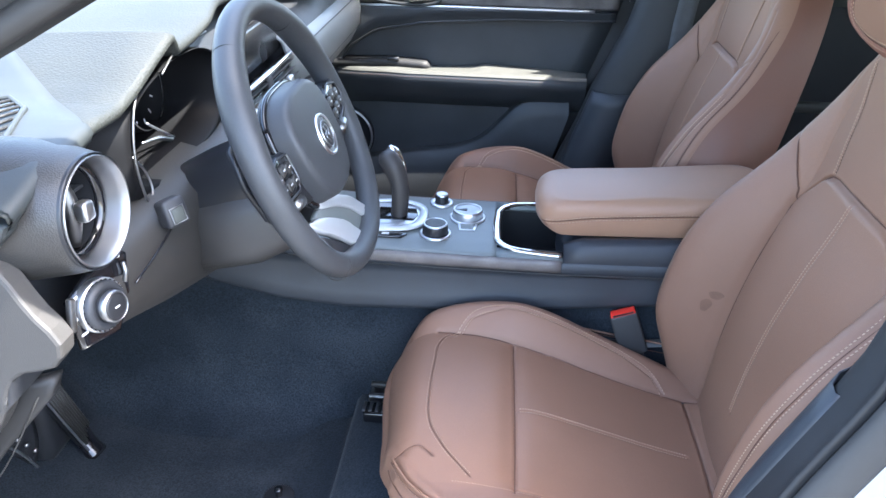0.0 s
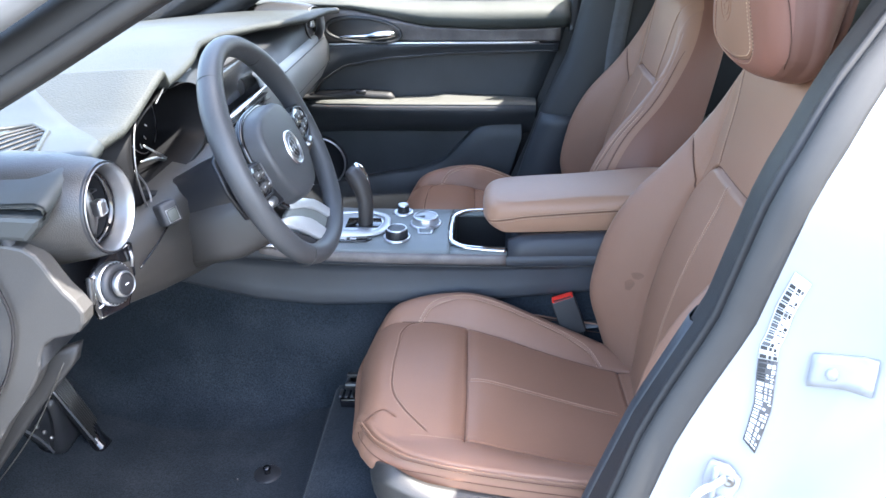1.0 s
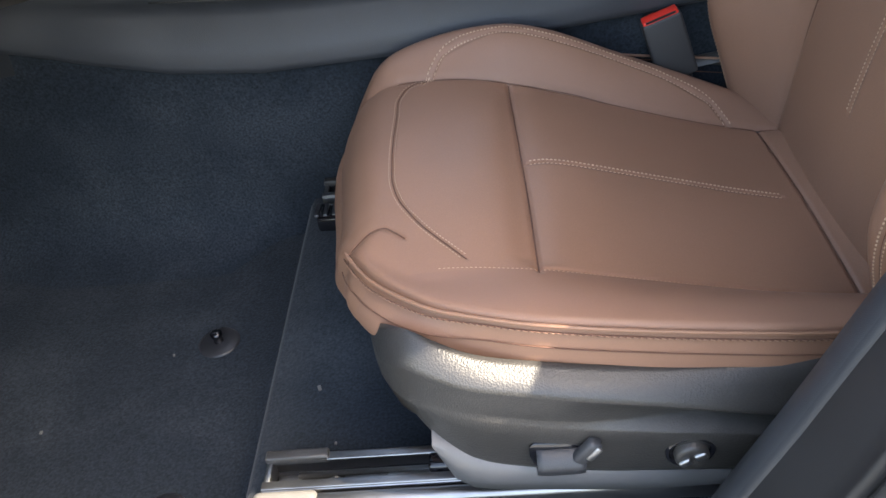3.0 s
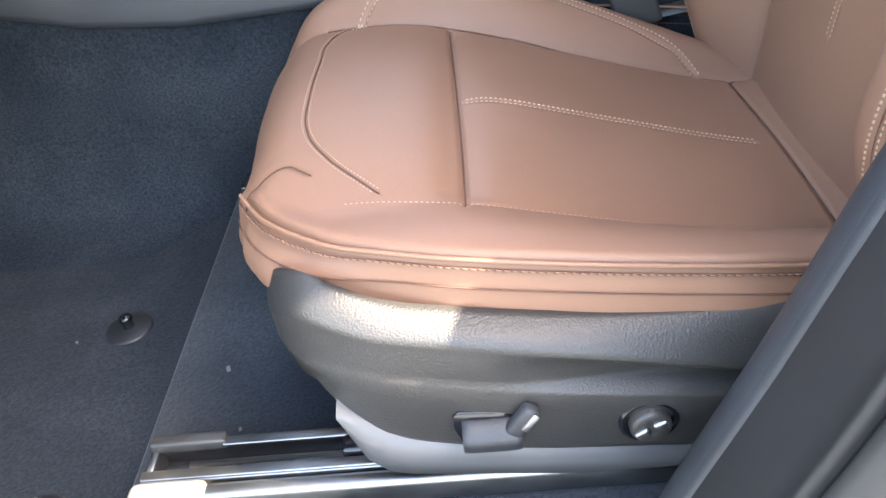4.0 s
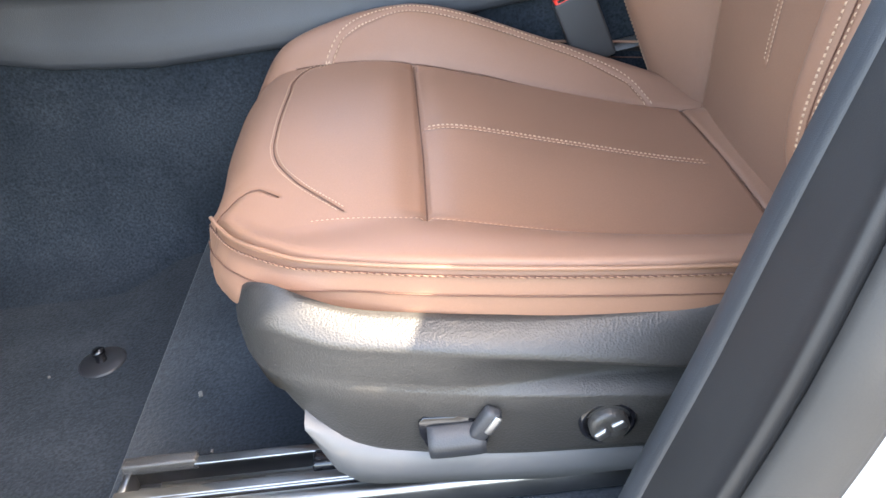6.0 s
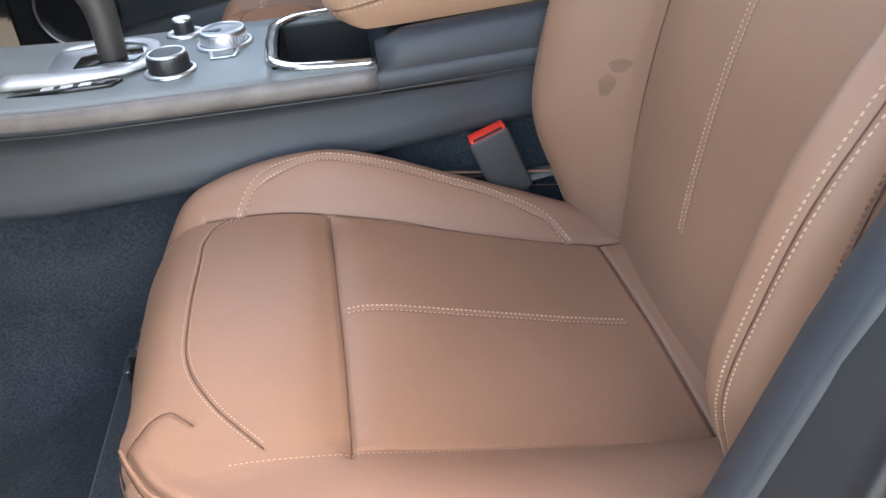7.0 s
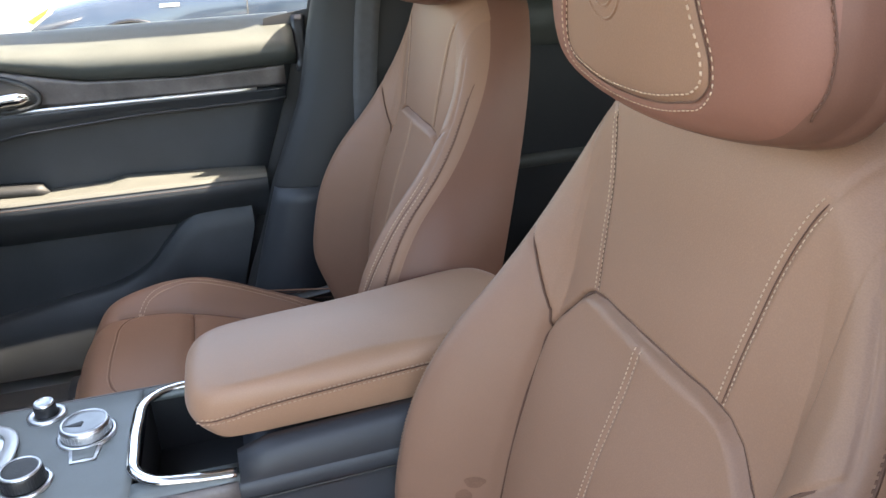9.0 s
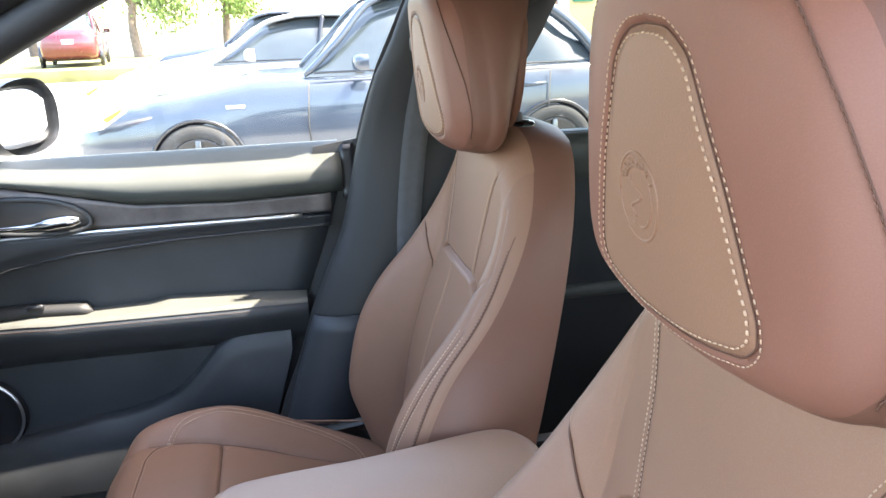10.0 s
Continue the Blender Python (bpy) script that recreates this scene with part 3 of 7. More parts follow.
def cushion_top(u, v):
    a = np.abs(v)
    rise = RISE_CURVE(u)
    seam = np.interp(u, [-0.12, -0.03, 0.06, 0.2, 0.36], [0.185, 0.180, 0.166, 0.158, 0.146])
    swell = 0.005 * np.cos(np.clip(v / 0.16, -1, 1) * math.pi / 2) * smooth01(0.06, 0.12, u) + 0.003 * np.cos(np.clip(v / 0.17, -1, 1) * math.pi / 2) * (1 - smooth01(0.0, 0.06, u))
    tuckin = -0.005 * np.exp(-((u - 0.062) / 0.016) ** 2) * (1 - smooth01(0.150, 0.172, a))
    t = np.clip((a - seam) / 0.060, 0, 1)
    far = rise * np.sin(t * math.pi / 2) - 0.02 * smooth01(0.225, 0.275, a)
    rim = np.interp(u, NEAR_U, NEAR_V)
    seam_n = np.minimum(seam, rim - 0.03)
    tn = np.clip((a - seam_n) / (rim - seam_n), 0, 1)
    soft_ = smooth01(0.12, -0.03, u)
    ramp_ = (1 - soft_) * np.sin(tn * math.pi / 2) + soft_ * smooth01(0, 1, tn)
    near = (near_edge(u) - cushion_mid(u)) * ramp_ + 0.003 * np.sin(tn * math.pi) * (1 - soft_)
    roll = 0.012 * np.exp(-(((u - 0.385) / 0.022) ** 2)) * (1 - smooth01(0.12, 0.17, a))
    return cushion_mid(u) + swell + tuckin + roll + np.where(v > 0, far, near)


CUSHION_OUT = outline_from([(-0.130, 0.0), (-0.143, 0.09), (-0.145, 0.16), (-0.130, 0.213), (-0.086, 0.248), (0.03, 0.254), (0.14, 0.260), (0.25, 0.252), (0.36, 0.240),
                            (0.43, 0.20), (0.445, 0.10), (0.447, 0.0), (0.445, -0.10), (0.43, -0.20)] + [(a, -b) for a, b in zip(NEAR_U[::-1], NEAR_V[::-1])] + [(-0.126, -0.045)])
U_SEAM = [(-0.030, 0.180), (-0.056, 0.168), (-0.066, 0.145), (-0.068, 0.10), (-0.068, 0.0), (-0.066, -0.03), (-0.058, -0.062), (-0.036, -0.105), (0.004, -0.158)]
CROSS = [(0.060, 0.164), (0.062, 0.06), (0.064, -0.06), (0.064, -0.174)]
REAR = [(0.352, 0.146), (0.354, 0.0), (0.354, -0.146)]


def crease(side):
    return [(-0.070, side * 0.184), (-0.03, side * 0.180), (0.06, side * 0.167), (0.14, side * 0.163), (0.22, side * 0.155), (0.33, side * 0.149), (0.39, side * 0.145)]


BOLSTER_ST = [(-0.040, 0.172), (-0.016, 0.196), (0.045, 0.207), (0.095, 0.205), (0.184, 0.200), (0.25, 0.190), (0.300, 0.172), (0.320, 0.148)]
DART = [(-0.106, -0.119), (-0.094, -0.109), (-0.083, -0.102), (-0.071, -0.101), (-0.059, -0.111), (-0.050, -0.121)]


def cushion_place(u, v, h):
    return u, YC + v, h


CUSHION_SEAMS = [(U_SEAM, 0.0011, 0.0016), (CROSS, 0.0034, 0.0026), (REAR, 0.0030, 0.0026), (crease(1), 0.0034, 0.0026), (crease(-1)[2:], 0.0016, 0.0026),
                 (BOLSTER_ST, 0.0022, 0.0022), (DART, 0.0016, 0.0022), ([(0.068, 0.0), (0.33, 0.0)], 0.0014, 0.0030)]


def seam_drop(u, v, seams):
    h = 0
    for pts, depth, width in seams:
        h = h + depth * np.exp(-((line_dist(u, v, pts) / width) ** 2))
    return h


CUSHION_PTS = list(zip(*[w.tolist() for w in CUSHION_OUT(np.linspace(0, 1, 301))]))


def cushion_edge(u, v):
    """How wide the cushion rounds over: softest at the inner front corner, tight along the outboard piping."""
    return np.where(v > 0, 0.050 + 0.014 * smooth01(0.0, 0.12, v), 0.050 - 0.042 * smooth01(-0.075, -0.150, v))


def cushion_surf(u, v, lift):
    e = cushion_edge(np.asarray(u), np.asarray(v))
    k = np.clip(1 - line_dist(np.asarray(u), np.asarray(v), CUSHION_PTS) / e, 0, 1) * np.where(np.asarray(v) > -0.13, 1, 0.1)
    return cushion_place(u, v, cushion_top(u, v) - e * (1 - np.sqrt(1 - k * k)) - seam_drop(u, v, CUSHION_SEAMS) + lift)


# backrest: across v, up z, and forward off a leaning line
def back_line(z):
    return 0.370 + 0.25 * (z - 0.5)


def back_top(v, z):
    a = np.abs(v)
    bol = BOLSTER_CURVE(z)
    lumbar = LUMBAR_CURVE(z)
    seam = np.interp(z, [0.5, 0.88, 0.93, 1.02, 1.15], [0.152, 0.156, 0.152, 0.150, 0.13])
    inside = np.interp(z, [0.50, 0.86, 0.893, 0.911, 0.927, 0.946, 0.956, 0.961, 0.963], [0.150, 0.158, 0.157, 0.149, 0.133, 0.116, 0.100, 0.075, 0.0])
    puff = 0.0055 * np.sqrt(np.clip(np.minimum((inside - a) / 0.010, (0.962 - z) / 0.010), 0, 1))
    return lumbar + puff * smooth01(0.60, 0.80, z) - 0.010 * (v / 0.15) ** 2 * (a < 0.16) - 0.010 * (a >= 0.16) + bol * np.sin(np.clip((a - seam) / 0.066, 0, 1) * math.pi / 2)


BACK_OUT = outline_from([(0.0, 1.176), (0.07, 1.172), (0.128, 1.152), (0.172, 1.105), (0.203, 1.045), (0.226, 0.97), (0.243, 0.88), (0.256, 0.78), (0.258, 0.68), (0.252, 0.58),
                         (0.232, 0.50), (0.19, 0.462), (0.10, 0.452), (0.0, 0.450), (-0.10, 0.452), (-0.19, 0.462), (-0.232, 0.50), (-0.252, 0.58), (-0.258, 0.68), (-0.256, 0.78),
                         (-0.243, 0.88), (-0.226, 0.97), (-0.203, 1.045), (-0.172, 1.105), (-0.128, 1.152), (-0.07, 1.172)])
NOTCH = [(-0.158, 0.86), (-0.157, 0.893), (-0.149, 0.911), (-0.133, 0.927), (-0.116, 0.946), (-0.100, 0.956), (-0.075, 0.961), (0.0, 0.962), (0.075, 0.961), (0.100, 0.956), (0.116, 0.946), (0.133, 0.927), (0.149, 0.911), (0.157, 0.893), (0.158, 0.86)]
BACK_SIDE = [(0.158, 0.86), (0.157, 0.75), (0.154, 0.62), (0.150, 0.50)]
NOTCH_LINE = [(-a, b) for a, b in BACK_SIDE[:0:-1]] + NOTCH + BACK_SIDE[1:]
SHOULDER = [(0.1572, 0.893), (0.160, 0.915), (0.168, 0.935), (0.184, 0.965), (0.205, 0.99)]
UPPER_ST = [(0.091, 0.964), (0.099, 1.02), (0.106, 1.06), (0.117, 1.095), (0.138, 1.137)]
BOL_ST = [(0.172, 1.075), (0.188, 1.040), (0.205, 1.0), (0.222, 0.93), (0.234, 0.84), (0.235, 0.74), (0.227, 0.62), (0.212, 0.53)]
RIM_ST = [(0.199, 1.045), (0.222, 0.97), (0.240, 0.88), (0.2540, 0.78), (0.2562, 0.68), (0.2505, 0.58), (0.2310, 0.510)]


def flip(pts):
    return [(-a, b) for a, b in pts]


BACK_SEAMS = [(NOTCH_LINE, 0.0060, 0.0028), (SHOULDER, 0.0028, 0.0024), (flip(SHOULDER), 0.0028, 0.0024),
              (UPPER_ST, 0.0018, 0.0024), (flip(UPPER_ST), 0.0018, 0.0024), ([(0.0, 0.955), (0.0, 0.62)], 0.0014, 0.0026), (BOL_ST, 0.0022, 0.0024), (flip(BOL_ST), 0.0022, 0.0024)]


def back_place(v, z, h):
    return back_line(z) - h, YC + v, z + 0.0 * h


BACK_PTS = list(zip(*[w.tolist() for w in BACK_OUT(np.linspace(0, 1, 120))]))


def back_sag(v, z):
    """The outer bolster's wall swells below the shoulder."""
    return 0.006 + 0.075 * (v < -0.12) * smooth01(0.50, 0.62, z) * smooth01(0.93, 0.80, z)


def back_surf(v, z, lift):
    k = np.clip(1 - line_dist(np.asarray(v), np.asarray(z), BACK_PTS) / 0.043, 0, 1)
    return back_place(v, z, back_top(v, z) - 0.043 * (1 - np.sqrt(1 - k * k)) - seam_drop(v, z, BACK_SEAMS) + lift)


# head restraint
def head_front(z):
    return 0.437 - 0.10 * (z - 1.16)


HEAD_Y = YC - 0.012
HEAD_OUT = outline_from([(0.0, 1.375), (0.06, 1.372), (0.112, 1.352), (0.138, 1.315), (0.151, 1.26), (0.157, 1.205), (0.146, 1.170), (0.108, 1.147), (0.0, 1.138),
                         (-0.108, 1.147), (-0.146, 1.170), (-0.157, 1.205), (-0.151, 1.26), (-0.138, 1.315), (-0.112, 1.352), (-0.06, 1.372)])
HEAD_PANEL = [(0.0, 1.330), (0.022, 1.327), (0.040, 1.315), (0.055, 1.285), (0.071, 1.250), (0.083, 1.215), (0.090, 1.192), (0.089, 1.181), (0.080, 1.172), (0.060, 1.166), (0.03, 1.161), (0.0, 1.160)]
HEAD_LOOP = HEAD_PANEL + flip(HEAD_PANEL[::-1])[1:]
HEAD_SEAMS = [(HEAD_LOOP, 0.0022, 0.0030)]


def head_top(v, z):
    side = np.maximum(0, np.abs(v) - np.interp(z, [1.15, 1.2, 1.34], [0.100, 0.095, 0.050]))
    return 0.006 - 0.5 * v * v - 0.25 * (z - 1.26) ** 2 - 2.6 * side * side


def head_place(v, z, h):
    return head_front(z) - h, HEAD_Y + v, z


def head_surf(v, z, lift):
    return head_place(v, z, head_top(v, z) - head_edge_drop(v, z) - seam_drop(v, z, HEAD_SEAMS) + lift)


HEAD_PTS = list(zip(*[w.tolist() for w in HEAD_OUT(np.linspace(0, 1, 91))]))


def head_edge_drop(v, z):
    d = line_dist(np.asarray(v), np.asarray(z), HEAD_PTS)
    k = np.clip(1 - d / 0.034, 0, 1)
    return 0.034 * (1 - np.sqrt(1 - k * k))


def offset_line(pts, d):
    p = np.array(pts)
    t = np.gradient(p, axis=0)
    t /= np.linalg.norm(t, axis=1)[:, None]
    return [tuple(q) for q in p + d * np.c_[-t[:, 1], t[:, 0]]]


def seam_shade(pts, surf, r=0.00065):
    """Dark tube at the bottom of a sewn groove, standing for the crease's shade."""
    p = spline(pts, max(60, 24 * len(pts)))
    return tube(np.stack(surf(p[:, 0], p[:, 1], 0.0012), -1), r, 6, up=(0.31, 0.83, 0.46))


SKIRT = mat("grey_skirt_plastic", (0.090, 0.090, 0.093), 0.45, var=0.08, var_scale=12, grain=0.15, grain_scale=1200, bump=0.08)


def build_seat():
    seat = thing("front_seat", (0.16, YC, 0.42), "brown leather power seat with tan double stitching on floor rails", "car seat", "front seats")
    cu = part("seat_cushion", pillow(CUSHION_OUT, (0.16, 0.0), cushion_top, cushion_edge, lambda u, v: 0.500 + 0.030 * smooth01(-0.10, -0.20, v) * smooth01(0.02, -0.06, u), cushion_place, CUSHION_SEAMS, nr=230, na=760, rim=CUSHION_PTS, sag=lambda u, v: 0.010 + 0.034 * smooth01(0.0, -0.10, u) * smooth01(-0.13, -0.03, v) + 0.060 * smooth01(-0.09, -0.15, v) * smooth01(0.03, -0.05, u) + 0.02 * smooth01(-0.15, -0.2, v), tuck=0.035, side=10), LEATHER, seat)
    tone_where(cu, LEATHER_MID, lambda x, y, z: ((y - YC) > np.interp(x, [-0.07, -0.03, 0.06, 0.14, 0.22, 0.33, 0.39], [0.184, 0.180, 0.167, 0.163, 0.155, 0.149, 0.145])) | ((y - YC) < -0.9 * 0.19))
    rows = [stitches(U_SEAM, cushion_surf, gap=0.0030, r=0.00032), stitches(BOLSTER_ST, cushion_surf, gap=0.0034, lift=0.0008, r=0.00050), 
            stitches([(0.070, 0.0), (0.16, 0.0), (0.332, 0.0)], cushion_surf, gap=0.0034, lift=0.0007, r=0.00048), stitches([(-0.02, -0.168), (0.07, -0.172), (0.16, -0.166), (0.26, -0.159), (0.34, -0.15)], cushion_surf, pitch=0.0038, length=0.0022, r=0.00026)]
    tagged(part("stitching", join(*rows), THREAD, cu, "tan thread"), "fine thread stitches", "", "", "stuff")
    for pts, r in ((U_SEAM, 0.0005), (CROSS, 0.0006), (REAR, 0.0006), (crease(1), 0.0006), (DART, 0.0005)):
        part("seam", seam_shade(pts, cushion_surf, r), THREAD_AND_SHADE, cu)
    # side piping and the sewn edge under it
    for side in (-1, 1):
        if side < 0:
            uv = spline(list(zip(NEAR_U[1:], [-b for b in NEAR_V[1:]])), 150)
            zz = near_edge(uv[:, 0])
        else:
            uv = spline([(-0.02, 0.252), (0.04, 0.258), (0.14, 0.258), (0.25, 0.252), (0.36, 0.240)], 90)
            zz = np.interp(uv[:, 0], [-0.12, -0.04, 0.06, 0.23, 0.36], [0.598, 0.606, 0.602, 0.580, 0.568])

        def side_line(drop, out):
            q = drop / (zz - 0.505)
            sg = 0.010 + (0.060 * smooth01(-0.09, -0.15, uv[:, 1]) * smooth01(0.03, -0.05, uv[:, 0]) + 0.02 * smooth01(-0.15, -0.2, uv[:, 1]))
            k = 1 + sg * np.sin(np.pi * q) - 0.035 * q * q
            p = np.array((0.16, 0.0)) + k[:, None] * (uv - np.array((0.16, 0.0)))
            d = (uv - np.array((0.16, 0.0))) / np.linalg.norm(uv - np.array((0.16, 0.0)), axis=1)[:, None]
            p = p + out * d
            return np.c_[p[:, 0], YC + p[:, 1], zz - drop]

        line = side_line(0.0062, -0.0008)
        part("piping", tube(line + np.array((0, 0, 0.0018)), 0.0017, 8), LEATHER, cu)
        part("seam", tube(side_line(0.0102, -0.0003), 0.0008, 6), THREAD_AND_SHADE, cu)
        dash_ = []
        line = side_line(0.0102, 0.0004)
        d = np.r_[0, np.cumsum(np.linalg.norm(np.diff(line, axis=0), axis=1))]
        for t in np.arange(0.012, d[-1] - 0.006, 0.0052):
            ends = [[np.interp(q, d, line[:, c]) for c in range(3)] for q in (t, t + 0.0034)]
            dash_.append(tube([(a_, b_, c_ + w_) for (a_, b_, c_), w_ in zip(ends, (0.0004, -0.0004))], 0.00055, 5))
        tagged(part("stitching", join(*dash_), LEATHER, cu, "brown thread"), "fine thread stitches", "", "", "stuff")
        part("seam_welt", tube(side_line(0.0240, -0.0002), 0.0006, 6), THREAD_AND_SHADE, cu)
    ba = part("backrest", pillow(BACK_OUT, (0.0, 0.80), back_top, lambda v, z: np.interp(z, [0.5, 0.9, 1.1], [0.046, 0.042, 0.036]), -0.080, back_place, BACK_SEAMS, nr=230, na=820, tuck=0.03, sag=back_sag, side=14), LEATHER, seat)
    tone_where(ba, LEATHER_MID, lambda x, y, z: np.abs(y - YC) > np.interp(z, [0.5, 0.62, 0.86, 0.90, 0.935, 0.965, 0.99, 1.04, 1.10], [0.150, 0.154, 0.158, 0.155, 0.168, 0.184, 0.205, 0.188, 0.16]))
    # The walls take the leather that has shade in its colour.
    second_tone(ba, LEATHER_SIDE_SHADED, 820 * 229)
    rows = []
    for pts in (UPPER_ST, flip(UPPER_ST), [(0.0, 0.957), (0.0, 0.8), (0.0, 0.62)], BOL_ST, flip(BOL_ST)):
        rows.append(stitches(pts, back_surf, gap=0.0036, lift=0.0012, r=0.00038))
    tagged(part("stitching", join(*rows), THREAD, ba, "tan thread"), "fine thread stitches", "", "", "stuff")
    tagged(part("stitching", join(*[stitches(q, back_surf, lift=0.0042, r=0.00050) for q in (RIM_ST, flip(RIM_ST))]), THREAD_AND_SHADE, ba, "brown thread"), "fine thread stitches", "", "", "stuff")
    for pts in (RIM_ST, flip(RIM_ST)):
        part("seam_welt", seam_shade(pts, lambda v, z, lift: back_surf(v, z, lift + 0.0018), 0.0012), THREAD_AND_SHADE, ba)
    # Crease shade round the centre panel and shoulders, drawn as dark tubes.
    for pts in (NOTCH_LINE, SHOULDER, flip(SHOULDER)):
        part("seam", seam_shade(pts, back_surf, 0.0014), THREAD_AND_SHADE, ba)
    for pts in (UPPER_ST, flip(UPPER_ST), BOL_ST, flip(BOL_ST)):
        part("seam", seam_shade(pts, back_surf, 0.0005), THREAD_AND_SHADE, ba)
    panel = []
    for s in np.linspace(0, 1, 12):
        row = []
        for a in np.linspace(-1, 1, 13):
            z = 0.47 + 0.68 * s
            w = np.interp(z, [0.47, 0.6, 0.9, 1.05, 1.15], [0.20, 0.235, 0.22, 0.17, 0.11])
            row.append((back_line(z) + 0.080 + 0.018 * (1 - a * a), YC + a * w, z))
        panel.append(row)
    part("back_panel", thick(panel, -0.006, (1, 0, 0)), DARK, seat, "black plastic rear panel")
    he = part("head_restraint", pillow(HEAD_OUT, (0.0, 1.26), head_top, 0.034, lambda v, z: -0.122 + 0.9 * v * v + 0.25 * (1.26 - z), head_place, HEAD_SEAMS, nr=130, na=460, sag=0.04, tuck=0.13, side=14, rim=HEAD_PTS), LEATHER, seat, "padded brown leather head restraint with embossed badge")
    tone_where(he, LEATHER_RIM, lambda x, y, z: (np.abs(y - HEAD_Y) > np.interp(z, [1.160, 1.161, 1.166, 1.172, 1.181, 1.192, 1.215, 1.25, 1.285, 1.315, 1.327, 1.33], [0.0, 0.03, 0.060, 0.080, 0.089, 0.090, 0.083, 0.071, 0.055, 0.040, 0.022, 0.0])) | (z > 1.33) | (z < 1.160))
    second_tone(he, LEATHER_SIDE_SHADED, 460 * 116)
    rear = []
    for s in np.linspace(0, 1, 10):
        row = []
        for a in np.linspace(-1, 1, 13):
            z = 1.158 + 0.200 * s
            w = 0.130 * math.sqrt(max(0.05, 1 - (abs(2 * s - 1)) ** 3.5))
            row.append((head_front(z) + 0.112 + 0.014 * (1 - a * a) - 0.20 * (1.26 - z), HEAD_Y + a * w, z))
        rear.append(row)
    part("rear_cover", thick(rear, -0.012, (1, 0, 0)), LEATHER_SIDE_SHADED, he)
    inner, outer = offset_line(HEAD_LOOP, 0.0048), offset_line(HEAD_LOOP, -0.0048)
    tagged(part("stitching", join(stitches(inner, head_surf, pitch=0.0048, length=0.0031, r=0.00036, lift=0.0005), stitches(outer, head_surf, pitch=0.0050, length=0.0033, r=0.00050, lift=0.0008)), THREAD, he, "tan thread"), "fine thread stitches", "", "", "stuff")
    part("seam", seam_shade(HEAD_LOOP, head_surf, 0.0005), THREAD_AND_SHADE, he)
    side_line = [(-0.056, 1.3660), (-0.096, 1.345), (-0.1220, 1.305), (-0.1360, 1.27), (-0.1470, 1.231), (-0.1500, 1.200), (-0.1470, 1.184), (-0.139, 1.170)]
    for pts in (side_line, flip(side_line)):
        part("side_seam", seam_shade(pts, head_surf, 0.0006), THREAD_AND_SHADE, he)
        sp = spline(pts, 90)
        sp = np.stack(head_surf(sp[:, 0], sp[:, 1], 0.0), -1)
        tagged(part("stitching", dashes(sp, 0.0046, 0.0030, 0.0004, (-0.0022, 0, 0)), LEATHER_SIDE_SHADED, he), "dark thread stitches", "", "", "stuff")
    # embossed round badge, drawn as plain rings and bars
    ring = [(0.0255 * math.cos(t) + 0.019, 1.232 + 0.0265 * math.sin(t)) for t in np.linspace(0, 2 * math.pi, 44)]
    small = [(0.0175 * math.cos(t) + 0.019, 1.232 + 0.0185 * math.sin(t)) for t in np.linspace(0.6, 5.2, 30)]
    wave = [(0.021 + 0.007 * math.sin(8.5 * t), 1.220 + 0.024 * t) for t in np.linspace(0, 1, 24)]
    bars_ = [[(0.019 + r_ * math.cos(t), 1.232 + r_ * math.sin(t)) for r_ in (0.0198, 0.0236)] for t in np.linspace(0.5, 2.6, 8)]
    emb = []
    for pts in (ring, small, wave, *bars_):
        uu, vv = np.array(pts).T
        emb.append(tube(np.stack(head_surf(uu, vv, -0.0002), -1), 0.0012, 6, up=(1, 0, 0)))
    part("embossed_badge", join(*emb), LEATHER, he)
    for side in (-1, 1):
        part("guide_sleeve", lathe([(0.017, 1.150), (0.017, 1.172), (0.015, 1.177), (0.008, 1.179), (0.0, 1.1795)], 24, Matrix.Translation((0.560, YC + side * 0.062, 0.0))), GLOSS, seat, "black plastic head restraint guide")
        part("post", lathe([(0.006, 1.165), (0.006, 1.19)], 14, Matrix.Translation((0.552, YC + side * 0.062, 0))), DARK, seat, "dark post")
    for side in (-1, 1):
        sh = part("side_shield", shield_data(side), SHIELD, seat, "charcoal plastic seat side shield")
        part("skirt", skirt_data(side), SKIRT, seat, "grey plastic lower skirt")
        if side < 0:
            shield_switches(sh)
    # seat frame under the cushion
    part("seat_pan", block(-0.06, 0.40, YC - 0.20, YC + 0.20, 0.455, 0.515, 0.01), DARK, seat)
    return seat


